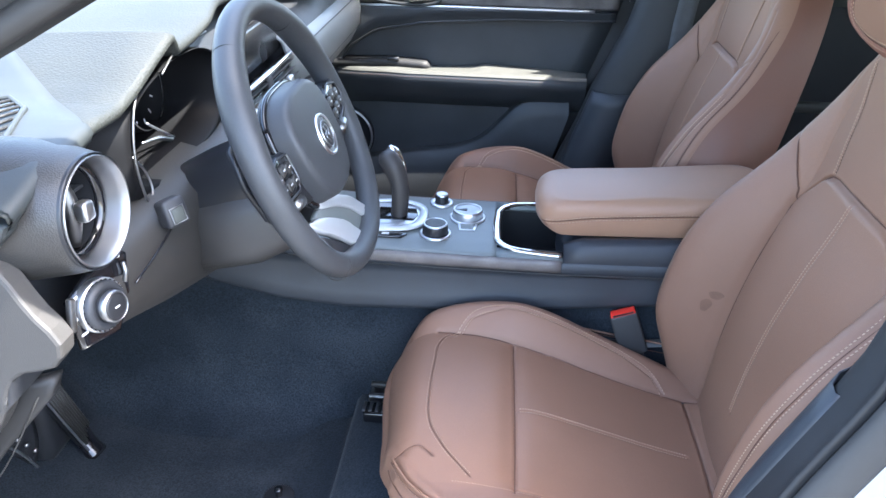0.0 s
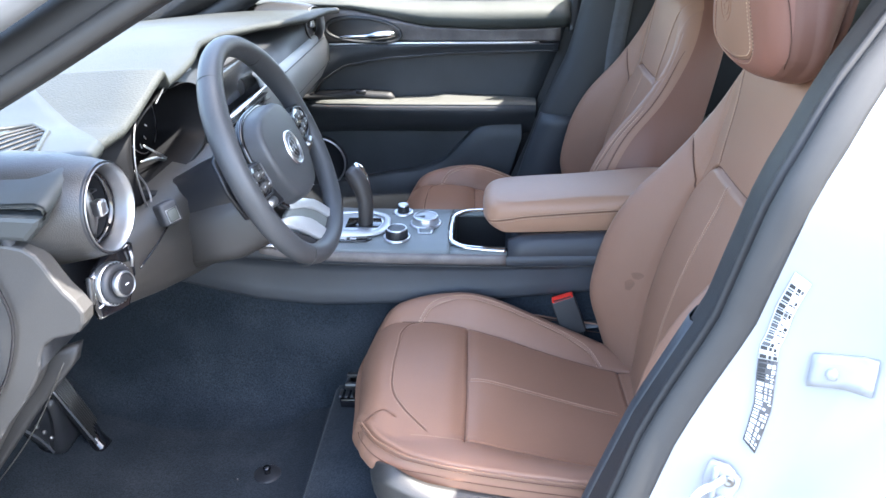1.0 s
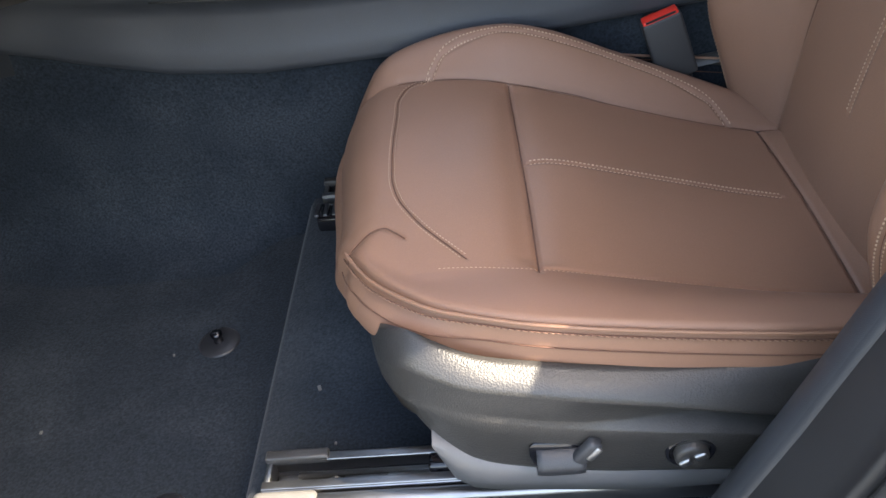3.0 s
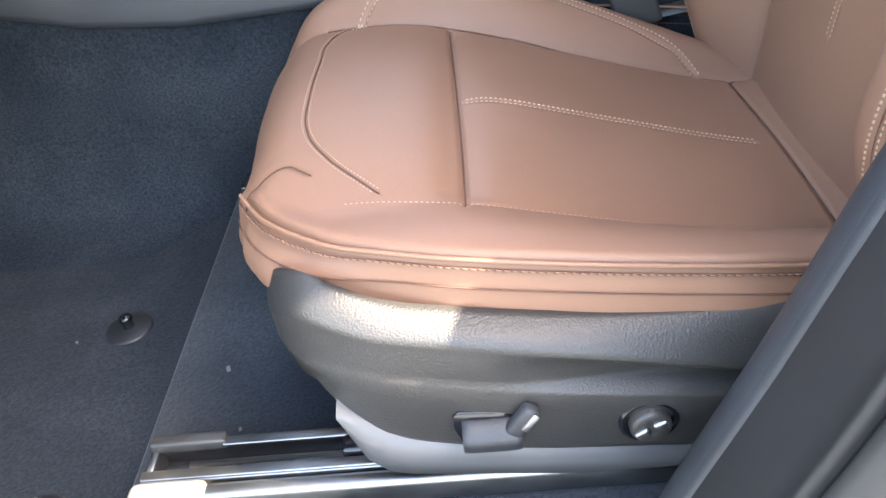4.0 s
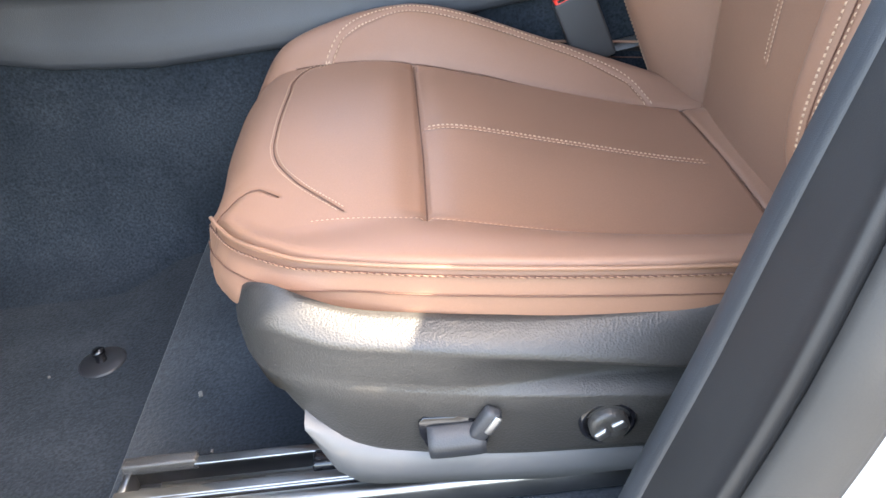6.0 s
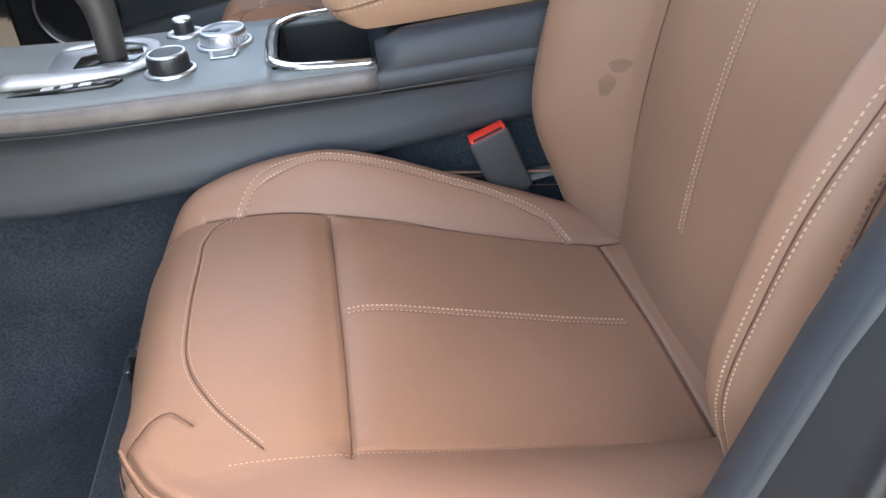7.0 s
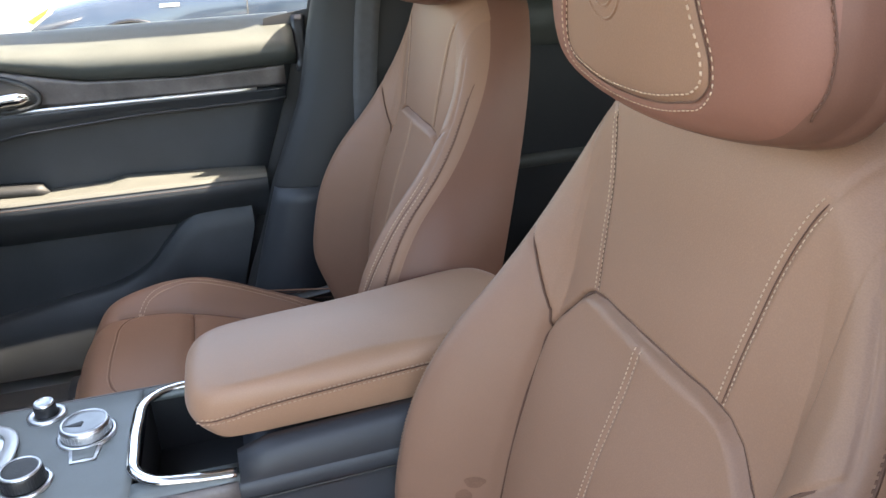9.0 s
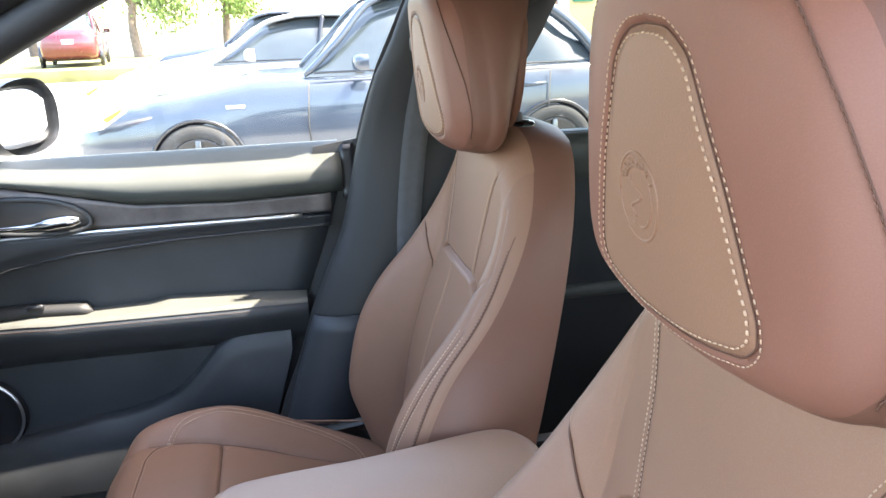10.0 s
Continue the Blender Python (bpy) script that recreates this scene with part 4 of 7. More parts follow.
def shield_data(side):
    """The outer valance: a plan line that turns in at the nose, with a crest, a groove and a hollow."""
    plan = spline([(-0.083, 0.192), (-0.079, 0.208), (-0.066, 0.232), (-0.045, 0.252), (-0.01, 0.268), (0.05, 0.275), (0.15, 0.277), (0.28, 0.274), (0.42, 0.262)], 60)
    rows = []
    top_line = eased([-0.083, -0.06, -0.045, -0.02, 0.0, 0.07, 0.16, 0.22, 0.30, 0.42], [0.560, 0.592, 0.598, 0.593, 0.587, 0.575, 0.564, 0.562, 0.570, 0.595])
    crest_line = eased([-0.083, -0.05, 0.0, 0.07, 0.16, 0.24, 0.42], [0.553, 0.576, 0.571, 0.560, 0.543, 0.526, 0.50])
    groove_line = eased([-0.083, -0.02, 0.06, 0.15, 0.24, 0.42], [0.540, 0.541, 0.529, 0.516, 0.503, 0.478])
    for x, w in plan:
        top = float(top_line(x))
        crest = float(crest_line(x))
        bot = np.interp(x, [-0.083, -0.066, -0.048, -0.03, -0.01, 0.02, 0.05, 0.12, 0.42], [0.545, 0.530, 0.510, 0.488, 0.473, 0.464, 0.460, 0.452, 0.43])
        g = float(groove_line(x))
        f = float(smooth01(-0.03, 0.05, x))
        k = 0.020 * float(smooth01(0.06, 0.22, x))
        row = []
        for z, o in ((top - 0.012, -0.030), (top, -0.024), (top - 0.002, -0.018), (top - 0.45 * (top - crest), -0.0095), (crest + 0.004, -0.0020), (crest, 0.0), (crest - 0.003, -0.0004), (crest - 0.008, -0.001 - 0.8 * k), (g + 0.005, -0.0008 - 0.0004 * f - k), (g + 0.001, -0.0008 - 0.0014 * f - 0.8 * k),
                     (g - 0.0015, -0.0004), (g - 0.005, 0.0), (g - 0.02, -0.001), (0.5 * (g + bot), -0.004), (bot + 0.010, -0.005), (bot + 0.003, -0.007), (bot, -0.012), (bot + 0.004, -0.022)):
            z = min(max(z, bot), top)
            row.append((x, YC + side * (w + o), z))
        rows.append(row)
    return sheet(rows if side > 0 else [r[::-1] for r in rows])


def skirt_data(side):
    rows = []
    for x in np.linspace(-0.036, 0.42, 30):
        hi = np.interp(x, [-0.036, 0.0, 0.05, 0.12, 0.42], [0.500, 0.474, 0.464, 0.456, 0.434])
        lo = np.interp(x, [-0.036, -0.028, -0.015, 0.0, 0.2, 0.42], [0.494, 0.464, 0.446, 0.440, 0.413, 0.395])
        w = np.interp(x, [-0.045, 0.0, 0.42], [0.262, 0.270, 0.262])
        rows.append([(x, YC + side * (w - 0.012), hi + 0.004), (x, YC + side * w, hi), (x, YC + side * (w + 0.002), 0.5 * (hi + lo)), (x, YC + side * w, lo), (x, YC + side * (w - 0.02), lo)])
    return sheet(rows if side > 0 else [r[::-1] for r in rows])


def shield_switches(sh):
    y = YC - 0.274
    face = frame_at((0.0, y + 0.002, 0.0), (0, -1, 0.0), (1, 0, 0))
    well = [(0.0435, 0.488), (0.0435, 0.500), (0.0475, 0.5045), (0.069, 0.5025), (0.088, 0.519), (0.093, 0.522), (0.101, 0.521), (0.1055, 0.516), (0.105, 0.510), (0.092, 0.482), (0.089, 0.472), (0.048, 0.474)]
    part("switch_well", plate(well, 0.0024, face, 0.001), GLOSS, sh, "black switch recess")
    rows = []
    for x in np.linspace(0.0490, 0.0885, 9):
        e = 0.002 * (abs(x - 0.0687) / 0.0198) ** 6
        rows.append([(x, y - o + e * 0.5, z + e * (0.483 - z) * 8) for o, z in ((0.0, 0.4965), (0.003, 0.4965), (0.009, 0.4925), (0.0125, 0.4885), (0.0135, 0.4860), (0.0130, 0.4830), (0.010, 0.4740), (0.006, 0.4705), (-0.001, 0.4700))])
    part("slide_switch", thick(rows, 0.002, (0, 1, 0)), BLACK, sh, "charcoal seat slide switch")
    tilt = frame_at((0.0895, y - 0.001, 0.5005), (0, -1, 0.0), (0.55, 0, 0.83))
    part("recline_switch", moved(block(-0.014, 0.0135, -0.0065, 0.0065, 0.0, 0.011, 0.004, 3), tilt), BLACK, sh, "charcoal recline switch")
    part("switch_pip", moved(block(-0.004, 0.0125, -0.0058, 0.0000, 0.0095, 0.0125, 0.0015, 2), tilt), SATIN_DIM, sh, "pale switch edge")
    hub = frame_at((0.174, y + 0.001, 0.483), (0, -1, 0.0), (1, 0, 0))
    part("switch_ring", lathe([(0.0205, 0.0), (0.0205, 0.0022), (0.0185, 0.0034), (0.0165, 0.0034), (0.0155, 0.0015), (0.0, 0.0012)], 36, hub), GLOSS, sh, "black ring round the lumbar switch")
    part("lumbar_switch", lathe([(0.0140, 0.001), (0.0140, 0.0075), (0.0120, 0.0100), (0.0060, 0.0090), (0.0, 0.0085)], 32, hub), SHIELD, sh, "round four-way lumbar switch")
    for a, b in ((0.45, 0.0105), (3.75, 0.0110)):
        part("switch_pip", moved(block(-0.0052, 0.0052, -0.0038, 0.0038, 0.0, 0.0042, 0.0019, 3), hub @ Matrix.Rotation(a, 4, "Z") @ Matrix.Translation((0.0068, 0, b - 0.0035))), SATIN_DIM, sh, "pale switch lobe")



driver_seat = build_seat()
passenger_seat = copy_thing(driver_seat, Matrix.Translation(Vector(driver_seat.location) + Vector(SEAT_SHIFT)))
tagged(passenger_seat, "brown leather passenger seat with tan double stitching beside the door")
# a dark rubbed mark on the driver's inner bolster
marks = []
for (cv, cz), (ra, rb) in (((0.1700, 0.698), (0.0036, 0.0115)), ((0.1665, 0.7185), (0.0046, 0.0070))):
    ang = np.linspace(0, 2 * math.pi, 20, endpoint=False)
    uu = np.r_[cv, cv + ra * np.cos(ang) * (1 + 0.15 * np.sin(3 * ang))]
    vv = np.r_[cz, cz + rb * np.sin(ang)]
    marks.append(([tuple(q) for q in np.stack(back_surf(uu, vv, 0.0006), -1)], [(0, 1 + k, 1 + (k + 1) % 20) for k in range(20)]))
part("rubbed_mark", join(*marks), mat("stained_leather", (0.185, 0.088, 0.052), 0.5, var=0.1, var_scale=60, grain=0.25, grain_scale=650, bump=0.16, kind="cells"), driver_seat, "small dark stain on the leather")
wire = thing("white_cord", (0.35, 1.175, 0.45), "thin white cord end beside the driver's cushion", "cord")
part("cord", tube(spline([(0.330, 1.172, 0.524), (0.345, 1.180, 0.531), (0.362, 1.176, 0.534), (0.378, 1.166, 0.520), (0.385, 1.170, 0.47)], 24), 0.0016, 8), WHITE, wire)

# ---- passenger door, closed ----
DY = 2.105
door = thing("front_door", (-0.1, DY, 0.42), "closed black passenger door with padded armrest and chrome handle", "car door")


def rear_edge(z):
    return np.interp(z, [0.42, 0.55, 0.79, 0.945, 1.10], [0.118, 0.158, 0.238, 0.297, 0.345])


def panel_rows(z_lo, z_hi, x0, x1, yfun, nx=40, nz=10):
    rows = []
    for i in range(nx):
        x = x0 + (x1 - x0) * i / (nx - 1)
        lo, hi = (f(x) if callable(f) else f for f in (z_lo, z_hi))
        rows.append([(min(x, rear_edge(z)) if i == nx - 1 else x, yfun(x, z), z) for z in np.linspace(lo, hi, nz)])
    return rows


def pad_low(x):
    return np.interp(x, [-0.75, -0.45, -0.30, -0.20, -0.08, 0.1, 0.35], [1.075, 1.073, 1.064, 1.042, 1.015, 1.006, 1.012])


def band_low(x):
    return np.interp(x, [-0.75, -0.50, -0.44, -0.40, -0.33, -0.20, 0.0, 0.30], [0.60, 0.70, 0.80, 0.86, 0.905, 0.927, 0.940, 0.945])


base = []
for z in np.linspace(0.42, 1.07, 14):
    base.append([(x, DY + 0.022, z) for x in np.linspace(-0.78, rear_edge(z), 20)])
part("door_body", thick(base, 0.06, (0, 1, 0)), DOORBLACK, door)


def pad_y(x, z):
    t = (z - pad_low(x)) / (1.104 - pad_low(x) + 1e-6)
    return DY + np.interp(t, [0, 0.12, 0.3, 0.45, 0.6, 0.75, 0.9, 1.0], [-0.004, -0.018, -0.024, -0.021, -0.010, 0.012, 0.045, 0.072])


rows = []
for x in np.linspace(-0.75, 0.325, 44):
    rows.append([(x, float(pad_y(x, z)), float(z)) for z in pad_low(x) + (1.104 - pad_low(x)) * np.linspace(0, 1, 14)])
part("ledge_pad", thick(rows, 0.01, (0, 1, 0)), PAD, door, "black padded window ledge")
# end cap of the ledge beside the pillar
rows = [[(x, DY - 0.012 + 0.03 * t, 0.995 + 0.108 * t) for t in np.linspace(0, 1, 8)] for x in np.linspace(0.326, 0.352, 4)]
part("ledge_end", thick(rows, 0.02, (0, 1, 0)), DARK, door)
rows = panel_rows(lambda x: 0.972, lambda x: pad_low(x) - 0.002, -0.46, 0.30, lambda x, z: DY - 0.006 + 0.004 * math.cos((z - 0.97) * 40), 40, 8)
part("wood_strip", thick(rows, 0.02, (0, 1, 0)), TRIM, door, "grey-brown wood trim strip")
part("chrome_strip", tube([(x, DY - 0.012, 0.969 - 0.004 * ((x + 0.1) / 0.35) ** 2 * (x < -0.1)) for x in np.linspace(-0.45, 0.240, 24)], 0.0042, 8, 0.7, up=(0, 1, 0)), SATIN, door, "thin chrome strip")
rows = panel_rows(band_low, 0.966, -0.60, 0.296, lambda x, z: DY - 0.004 - 0.012 * smooth01(0, 1, (z - band_low(x)) / 0.03), 44, 8)
part("upper_band", thick(rows, 0.018, (0, 1, 0)), DOORBLACK, door, "black stitched door band")
part("band_bead", tube([(x, DY - 0.012, band_low(x) + 0.001) for x in np.linspace(-0.50, 0.296, 40)], 0.003, 6, up=(0, 1, 0)), DARK, door)
# handle bowl and lever
bowl = []
for t in np.linspace(0, 2 * math.pi, 40, endpoint=False):
    c, s = math.cos(t), math.sin(t)
    bowl.append((-0.268 + 0.108 * np.sign(c) * abs(c) ** 0.85 * (1 - 0.12 * s), 1.008 + 0.034 * np.sign(s) * abs(s) ** 0.9 + 0.02 * (-c) * 0.5))
part("handle_rim", tube([(x, DY - 0.014, z) for x, z in bowl], 0.0055, 8, closed=True, up=(0, 1, 0)), DOORBLACK, door, "black handle surround")
fm = frame_at((0, DY - 0.010, 0), (0, -1, 0), (1, 0, 0))
part("handle_bowl", plate(bowl, 0.003, fm, 0.001), BTRIM, door, "black handle recess")
lever = spline([(-0.335, 0.990), (-0.29, 0.991), (-0.24, 0.993), (-0.205, 0.997), (-0.172, 0.998)], 20)
part("handle_lever", tube([(x, DY - 0.030, z) for x, z in lever], list(np.interp(np.linspace(0, 1, 20), [0, 0.5, 0.62, 0.9, 1], [0.0045, 0.007, 0.0130, 0.0125, 0.005])), 12, 0.9, up=(0, 1, 0)), CHROME, door, "chrome inside handle lever")


# armrest with a pull recess
def rest_in(x):
    return np.interp(x, [-0.46, -0.29, -0.19, -0.075, -0.040, 0.145, 0.24], [0.806, 0.812, 0.806, 0.809, 0.817, 0.808, 0.800])


def rest_out(x):
    return np.interp(x, [-0.46, -0.38, -0.25, 0.10, 0.18, 0.235], [0.010, 0.036, 0.056, 0.058, 0.052, 0.040])


top_rows, face_rows, xs = [], [], np.linspace(-0.46, 0.235, 70)
for x in xs:
    o, zi = rest_out(x), rest_in(x)
    zo = np.interp(x, [-0.46, -0.30, 0.15, 0.235], [0.800, 0.806, 0.804, 0.798])
    top_rows.append([(x, DY - a, z) for a, z in ((-0.012, zi + 0.002), (0.004, zi), (o * 0.4, 0.6 * zi + 0.4 * zo), (o * 0.8, zo + 0.002), (o - 0.004, zo), (o, zo - 0.005))])
    face_rows.append([(x, DY - a, z) for a, z in ((o - 0.001, zo - 0.004), (o - 0.0035, zo - 0.0065), (o + 0.001, zo - 0.010), (o + 0.002, zo - 0.022), (o, zo - 0.034), (o - 0.008, zo - 0.044), (o * 0.72, zo - 0.060), (o * 0.3, zo - 0.085), (-0.012, zo - 0.105))])
# Only the top takes the sun-lightened pad; the face below keeps the door's black.
armr = part("door_armrest", sheet(top_rows), LITPAD, door, "padded armrest top catching the sun")
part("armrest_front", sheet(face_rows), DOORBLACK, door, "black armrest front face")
tagged(part("stitching", join(*[tube([(q, DY - rest_out(q) - 0.0016, np.interp(q, [-0.46, -0.30, 0.15], [0.800, 0.806, 0.804]) - 0.0125) for q in (a, a + 0.0032)], 0.0006, 5) for a in np.arange(-0.40, 0.17, 0.0062)]), THREAD_AND_SHADE, armr), "dark thread stitches", "", "", "stuff")
rows = []
for x in np.linspace(-0.46, -0.182, 24):
    e = float(smooth01(-0.182, -0.196, x))
    rows.append([(x, DY - o * e - 0.002, rest_in(x) + h * e) for o, h in ((0.016, -0.004), (0.020, 0.004), (0.018, 0.012), (0.010, 0.018), (-0.008, 0.020))])
swp = part("switch_panel", sheet(rows), BTRIM, door, "black window switch panel")
part("window_switch", block(-0.300, -0.268, DY - 0.026, DY - 0.014, 0.824, 0.836, 0.004), DARK, swp, "black window switch")


# lower pocket
crest = spline([(-0.62, 0.50), (-0.405, 0.538), (-0.205, 0.574), (-0.10, 0.592), (-0.042, 0.618), (0.02, 0.680), (0.055, 0.716), (0.086, 0.732), (0.13, 0.737), (0.195, 0.738)], 60)
rows = []
for x, z in crest:
    x = min(x, rear_edge(z) - 0.008)
    rows.append([(min(x, rear_edge(zz) - 0.006), DY - o, zz) for o, zz in ((-0.02, z - 0.004), (0.020, z), (0.028, z - 0.006), (0.034, z - 0.05), (0.040, 0.5 * (z + 0.40)), (0.036, 0.42))])
part("map_pocket", sheet(rows), DOORBLACK, door, "black moulded door pocket")
spk = frame_at((-0.43, DY + 0.012, 0.60), (0, -1, 0), (1, 0, 0))
part("speaker", lathe([(0.085, 0.0), (0.084, 0.012), (0.078, 0.016), (0.074, 0.012), (0.06, 0.009), (0.0, 0.007)], 40, spk), DARK, door, "round black speaker grille")
part("speaker_ring", lathe([(0.082, 0.014), (0.080, 0.018), (0.077, 0.018), (0.076, 0.014)], 40, spk), SATIN, door, "thin satin ring")
rows = [[(x, DY + 0.075 - 0.24 * (z - 1.1) * (0.55 + 0.45 * (z - 1.1) / 0.4), z) for z in np.linspace(1.095, 1.098 + min(0.39, max(0.004, 0.50 * (x + 0.80))), 8)] for x in np.linspace(-0.78, 0.47, 14)]
part("window_pane", sheet(rows), CLEAR, door, "clear side window")
rows = [[(x, 2.18, z) for z in (0.3, 0.6, 0.9, 1.09)] for x in np.linspace(-0.85, 0.40, 6)]
part("door_skin", thick(rows, 0.012, (0, 1, 0)), PAINT, door, "white outer door skin")
# outside mirror
MIRROR_AT = Vector((-0.345, 2.32, 1.175))
mir = part("mirror_housing", pillow(outline_from([(0.0, 0.062), (0.055, 0.056), (0.088, 0.028), (0.094, -0.01), (0.080, -0.045), (0.03, -0.062), (-0.04, -0.060), (-0.082, -0.035), (-0.09, 0.01), (-0.06, 0.05)]), (0, 0), lambda u, v: 0.03 - 1.2 * u * u - 2 * v * v, 0.03, -0.03,
           lambda u, v, h: (MIRROR_AT.x - h * 1.3 - 0.35 * u * -1.0, MIRROR_AT.y + 1.15 * u, MIRROR_AT.z + 1.25 * v), nr=24, na=64), DARK, door, "dark door mirror housing")
rows = [[(MIRROR_AT.x + 0.026 + 0.35 * u, MIRROR_AT.y + 1.15 * u, MIRROR_AT.z + 1.25 * v * math.sqrt(max(0.05, 1 - (u / 0.088) ** 4))) for v in np.linspace(-0.050, 0.050, 6)] for u in np.linspace(-0.082, 0.085, 14)]
part("mirror_glass", thick(rows, -0.003, (1, 0, 0)), mat("mirror_silver", (0.85, 0.86, 0.86), 0.02, metal=1.0, var=0.0, rough_var=0.0), mir, "door mirror glass")
part("mirror_arm", tube([(-0.37, 2.17, 1.10), (-0.37, 2.22, 1.115), (-0.368, 2.28, 1.13)], 0.02, 10), PAD, mir)

# seat belt on the passenger's pillar
belt = thing("seat_belt", (0.45, 2.03, 0.42), "grey woven seat belt hanging on the pillar", "seat belt")
rows = [[(x0 + dx, 1.957 - 0.115 * smooth01(1.08, 1.5, z) + 0.02 * smooth01(0.95, 0.5, z), z) for dx in np.linspace(0, 0.046, 4)] for z, x0 in zip(np.linspace(0.45, 1.30, 14), np.interp(np.linspace(0.45, 1.30, 14), [0.45, 0.95, 1.0, 1.15, 1.30], [0.40, 0.412, 0.416, 0.434, 0.460]))]
part("webbing", thick(rows, 0.002, (0, 1, 0)), BELT, belt)
part("belt_guide", block(0.445, 0.525, 1.885, 1.915, 1.285, 1.315, 0.008), DARK, belt, "black belt guide")
tagged_step = [[(pillar_edge(z) - 0.034 + dx, ys(1, w), z) for dx, w in ((0.155, 0.650), (0.05, 0.656), (0.012, 0.676), (0.004, 0.690))] for z in np.linspace(0.42, 0.79, 12)]
setting("lower_pillar_cover", thick(tagged_step, -0.006, (0, 1, 0)), LOWER_COVER, "dark lower pillar cover with a step", "pillar trim")
tagged_step = [[(pillar_edge(z) + dx, ys(-1, w), z) for dx, w in ((0.155, 0.648), (0.05, 0.656), (0.012, 0.680), (-0.001, 0.699), (-0.003, 0.712), (0.003, 0.720))] for z in np.linspace(0.40, 0.925, 16)]
setting("lower_pillar_cover", thick(tagged_step, 0.003, (0, 1, 0)), LOWER_COVER, "dark lower pillar cover with a step", "pillar trim")

# ---- centre console ----
console = thing("center_console", (0.0, MID, 0.45), "graphite centre console with chrome framed tray and rotary knobs", "console")


def con_low(x):
    return np.interp(x, [-0.70, -0.576, -0.479, -0.365, -0.246, -0.08, 0.1, 0.32, 0.55], [0.715, 0.670, 0.638, 0.612, 0.601, 0.607, 0.618, 0.640, 0.66])


def con_top(x):
    return np.interp(x, [-0.70, -0.43, -0.2, 0.13, 0.5], [0.760, 0.738, 0.724, 0.722, 0.732])


rows = []
for x in np.linspace(-0.66, 0.50, 60):
    lo, hi = con_low(x), con_top(x)
    cave = np.interp(x, [-0.6, -0.44, -0.35, 0.0, 0.15, 0.3], [0.0, 0.004, 0.014, 0.012, 0.006, 0.002])
    half = np.interp(x, [-0.66, -0.5, 0.5], [0.150, 0.122, 0.116])
    prof = [(0.0, 0.625), (half - 0.030, 0.625), (half - 0.028, hi - 0.006), (half - 0.006, hi - 0.004), (half, hi - 0.010), (half + 0.001, hi - 0.022), (half - 0.001, hi - 0.027), (half - cave, hi - 0.034), (half - cave * 1.2, 0.5 * (hi + lo) + 0.008), (half - 0.4 * cave, lo + 0.03), (half, lo + 0.010), (half - 0.002, lo + 0.002), (half - 0.012, lo - 0.002)]
    rows.append([(x, MID - w, z) for w, z in prof[::-1]] + [(x, MID + w, z) for w, z in prof[1:]])
part("console_body", sheet(rows), mat("console_side_plastic", (0.036, 0.040, 0.047), 0.5, var=0.12, var_scale=12, grain=0.2, grain_scale=1000, bump=0.15, kind="cells"), console, "dark grey console side")
setting("tunnel_carpet", join(*[sheet([[(x, MID + s * 0.104, con_low(x) + 0.012), (x, MID + s * 0.105, 0.55), (x, MID + s * 0.107, 0.47)] + [(x, MID + s * (0.107 + 0.010 * a + 0.085 * float(smooth01(-0.27, -0.36, x)) * a ** 3), 0.47 - 0.1335 * a ** 0.62) for a in (0.15, 0.35, 0.5, 0.65, 0.78, 0.9, 1.0)] for x in np.linspace(-0.95, 0.6, 60)]) for s in (-1, 1)]), CARPET, "dark carpet on the console tunnel", "carpet")
# top panel with an open tray
rows = []
for x in np.linspace(-0.40, 0.022, 40):
    z = con_top(x)
    rows.append([(x, MID + w, z + dz) for w, dz in ((-0.114, -0.006), (-0.112, -0.001), (-0.106, 0.001), (-0.06, 0.002), (0.0, 0.002), (0.06, 0.002), (0.106, 0.001), (0.112, -0.001), (0.114, -0.006))])
part("top_panel", thick(rows, -0.008, (0, 0, 1)), CONSOLE, console, "graphite grey top panel")
for s in (-1, 1):
    part("top_panel", thick([[(x, MID + s * w, con_top(x) + dz) for w, dz in ((0.086, 0.001), (0.106, 0.001), (0.112, -0.001), (0.114, -0.006))] for x in np.linspace(0.022, 0.136, 8)], -0.008, (0, 0, 1)), CONSOLE, console, "graphite grey top panel")
    rows = [[(x, MID + s * w, con_top(x) + dz) for w, dz in ((0.1175, -0.002), (0.1212, -0.008), (0.1216, -0.018), (0.1200, -0.024))] for x in np.linspace(-0.36, 0.134, 30)]
    part("wood_strip", thick(rows, -s * 0.003, (0, 1, 0)), TRIM, console, "grey-brown wood edge strip")
    part("bead", tube([(x, MID + s * 0.1205, con_top(x) - 0.0270) for x in np.linspace(-0.36, 0.48, 30)], 0.0010, 6), SHIELD, console, "fine grey line")
    part("chrome_insert", tube([(x, MID + s * 0.116, con_top(x) + 0.003) for x in np.linspace(-0.415, -0.325, 12)], 0.0048, 8, 0.6), CHROME, console, "chrome side accent")
part("tray", join(sheet([[(x, MID + w, z) for w, z in ((-0.088, 0.722), (-0.085, 0.640), (0.085, 0.640), (0.088, 0.722))] for x in (0.030, 0.15, 0.22)]), sheet([[(0.030, MID + w, z) for w in (-0.088, 0.088)] for z in (0.640, 0.722)])), mat("tray_liner", (0.008, 0.008, 0.009), 0.6, var=0.2), console, "glossy black open tray", smooth=False)
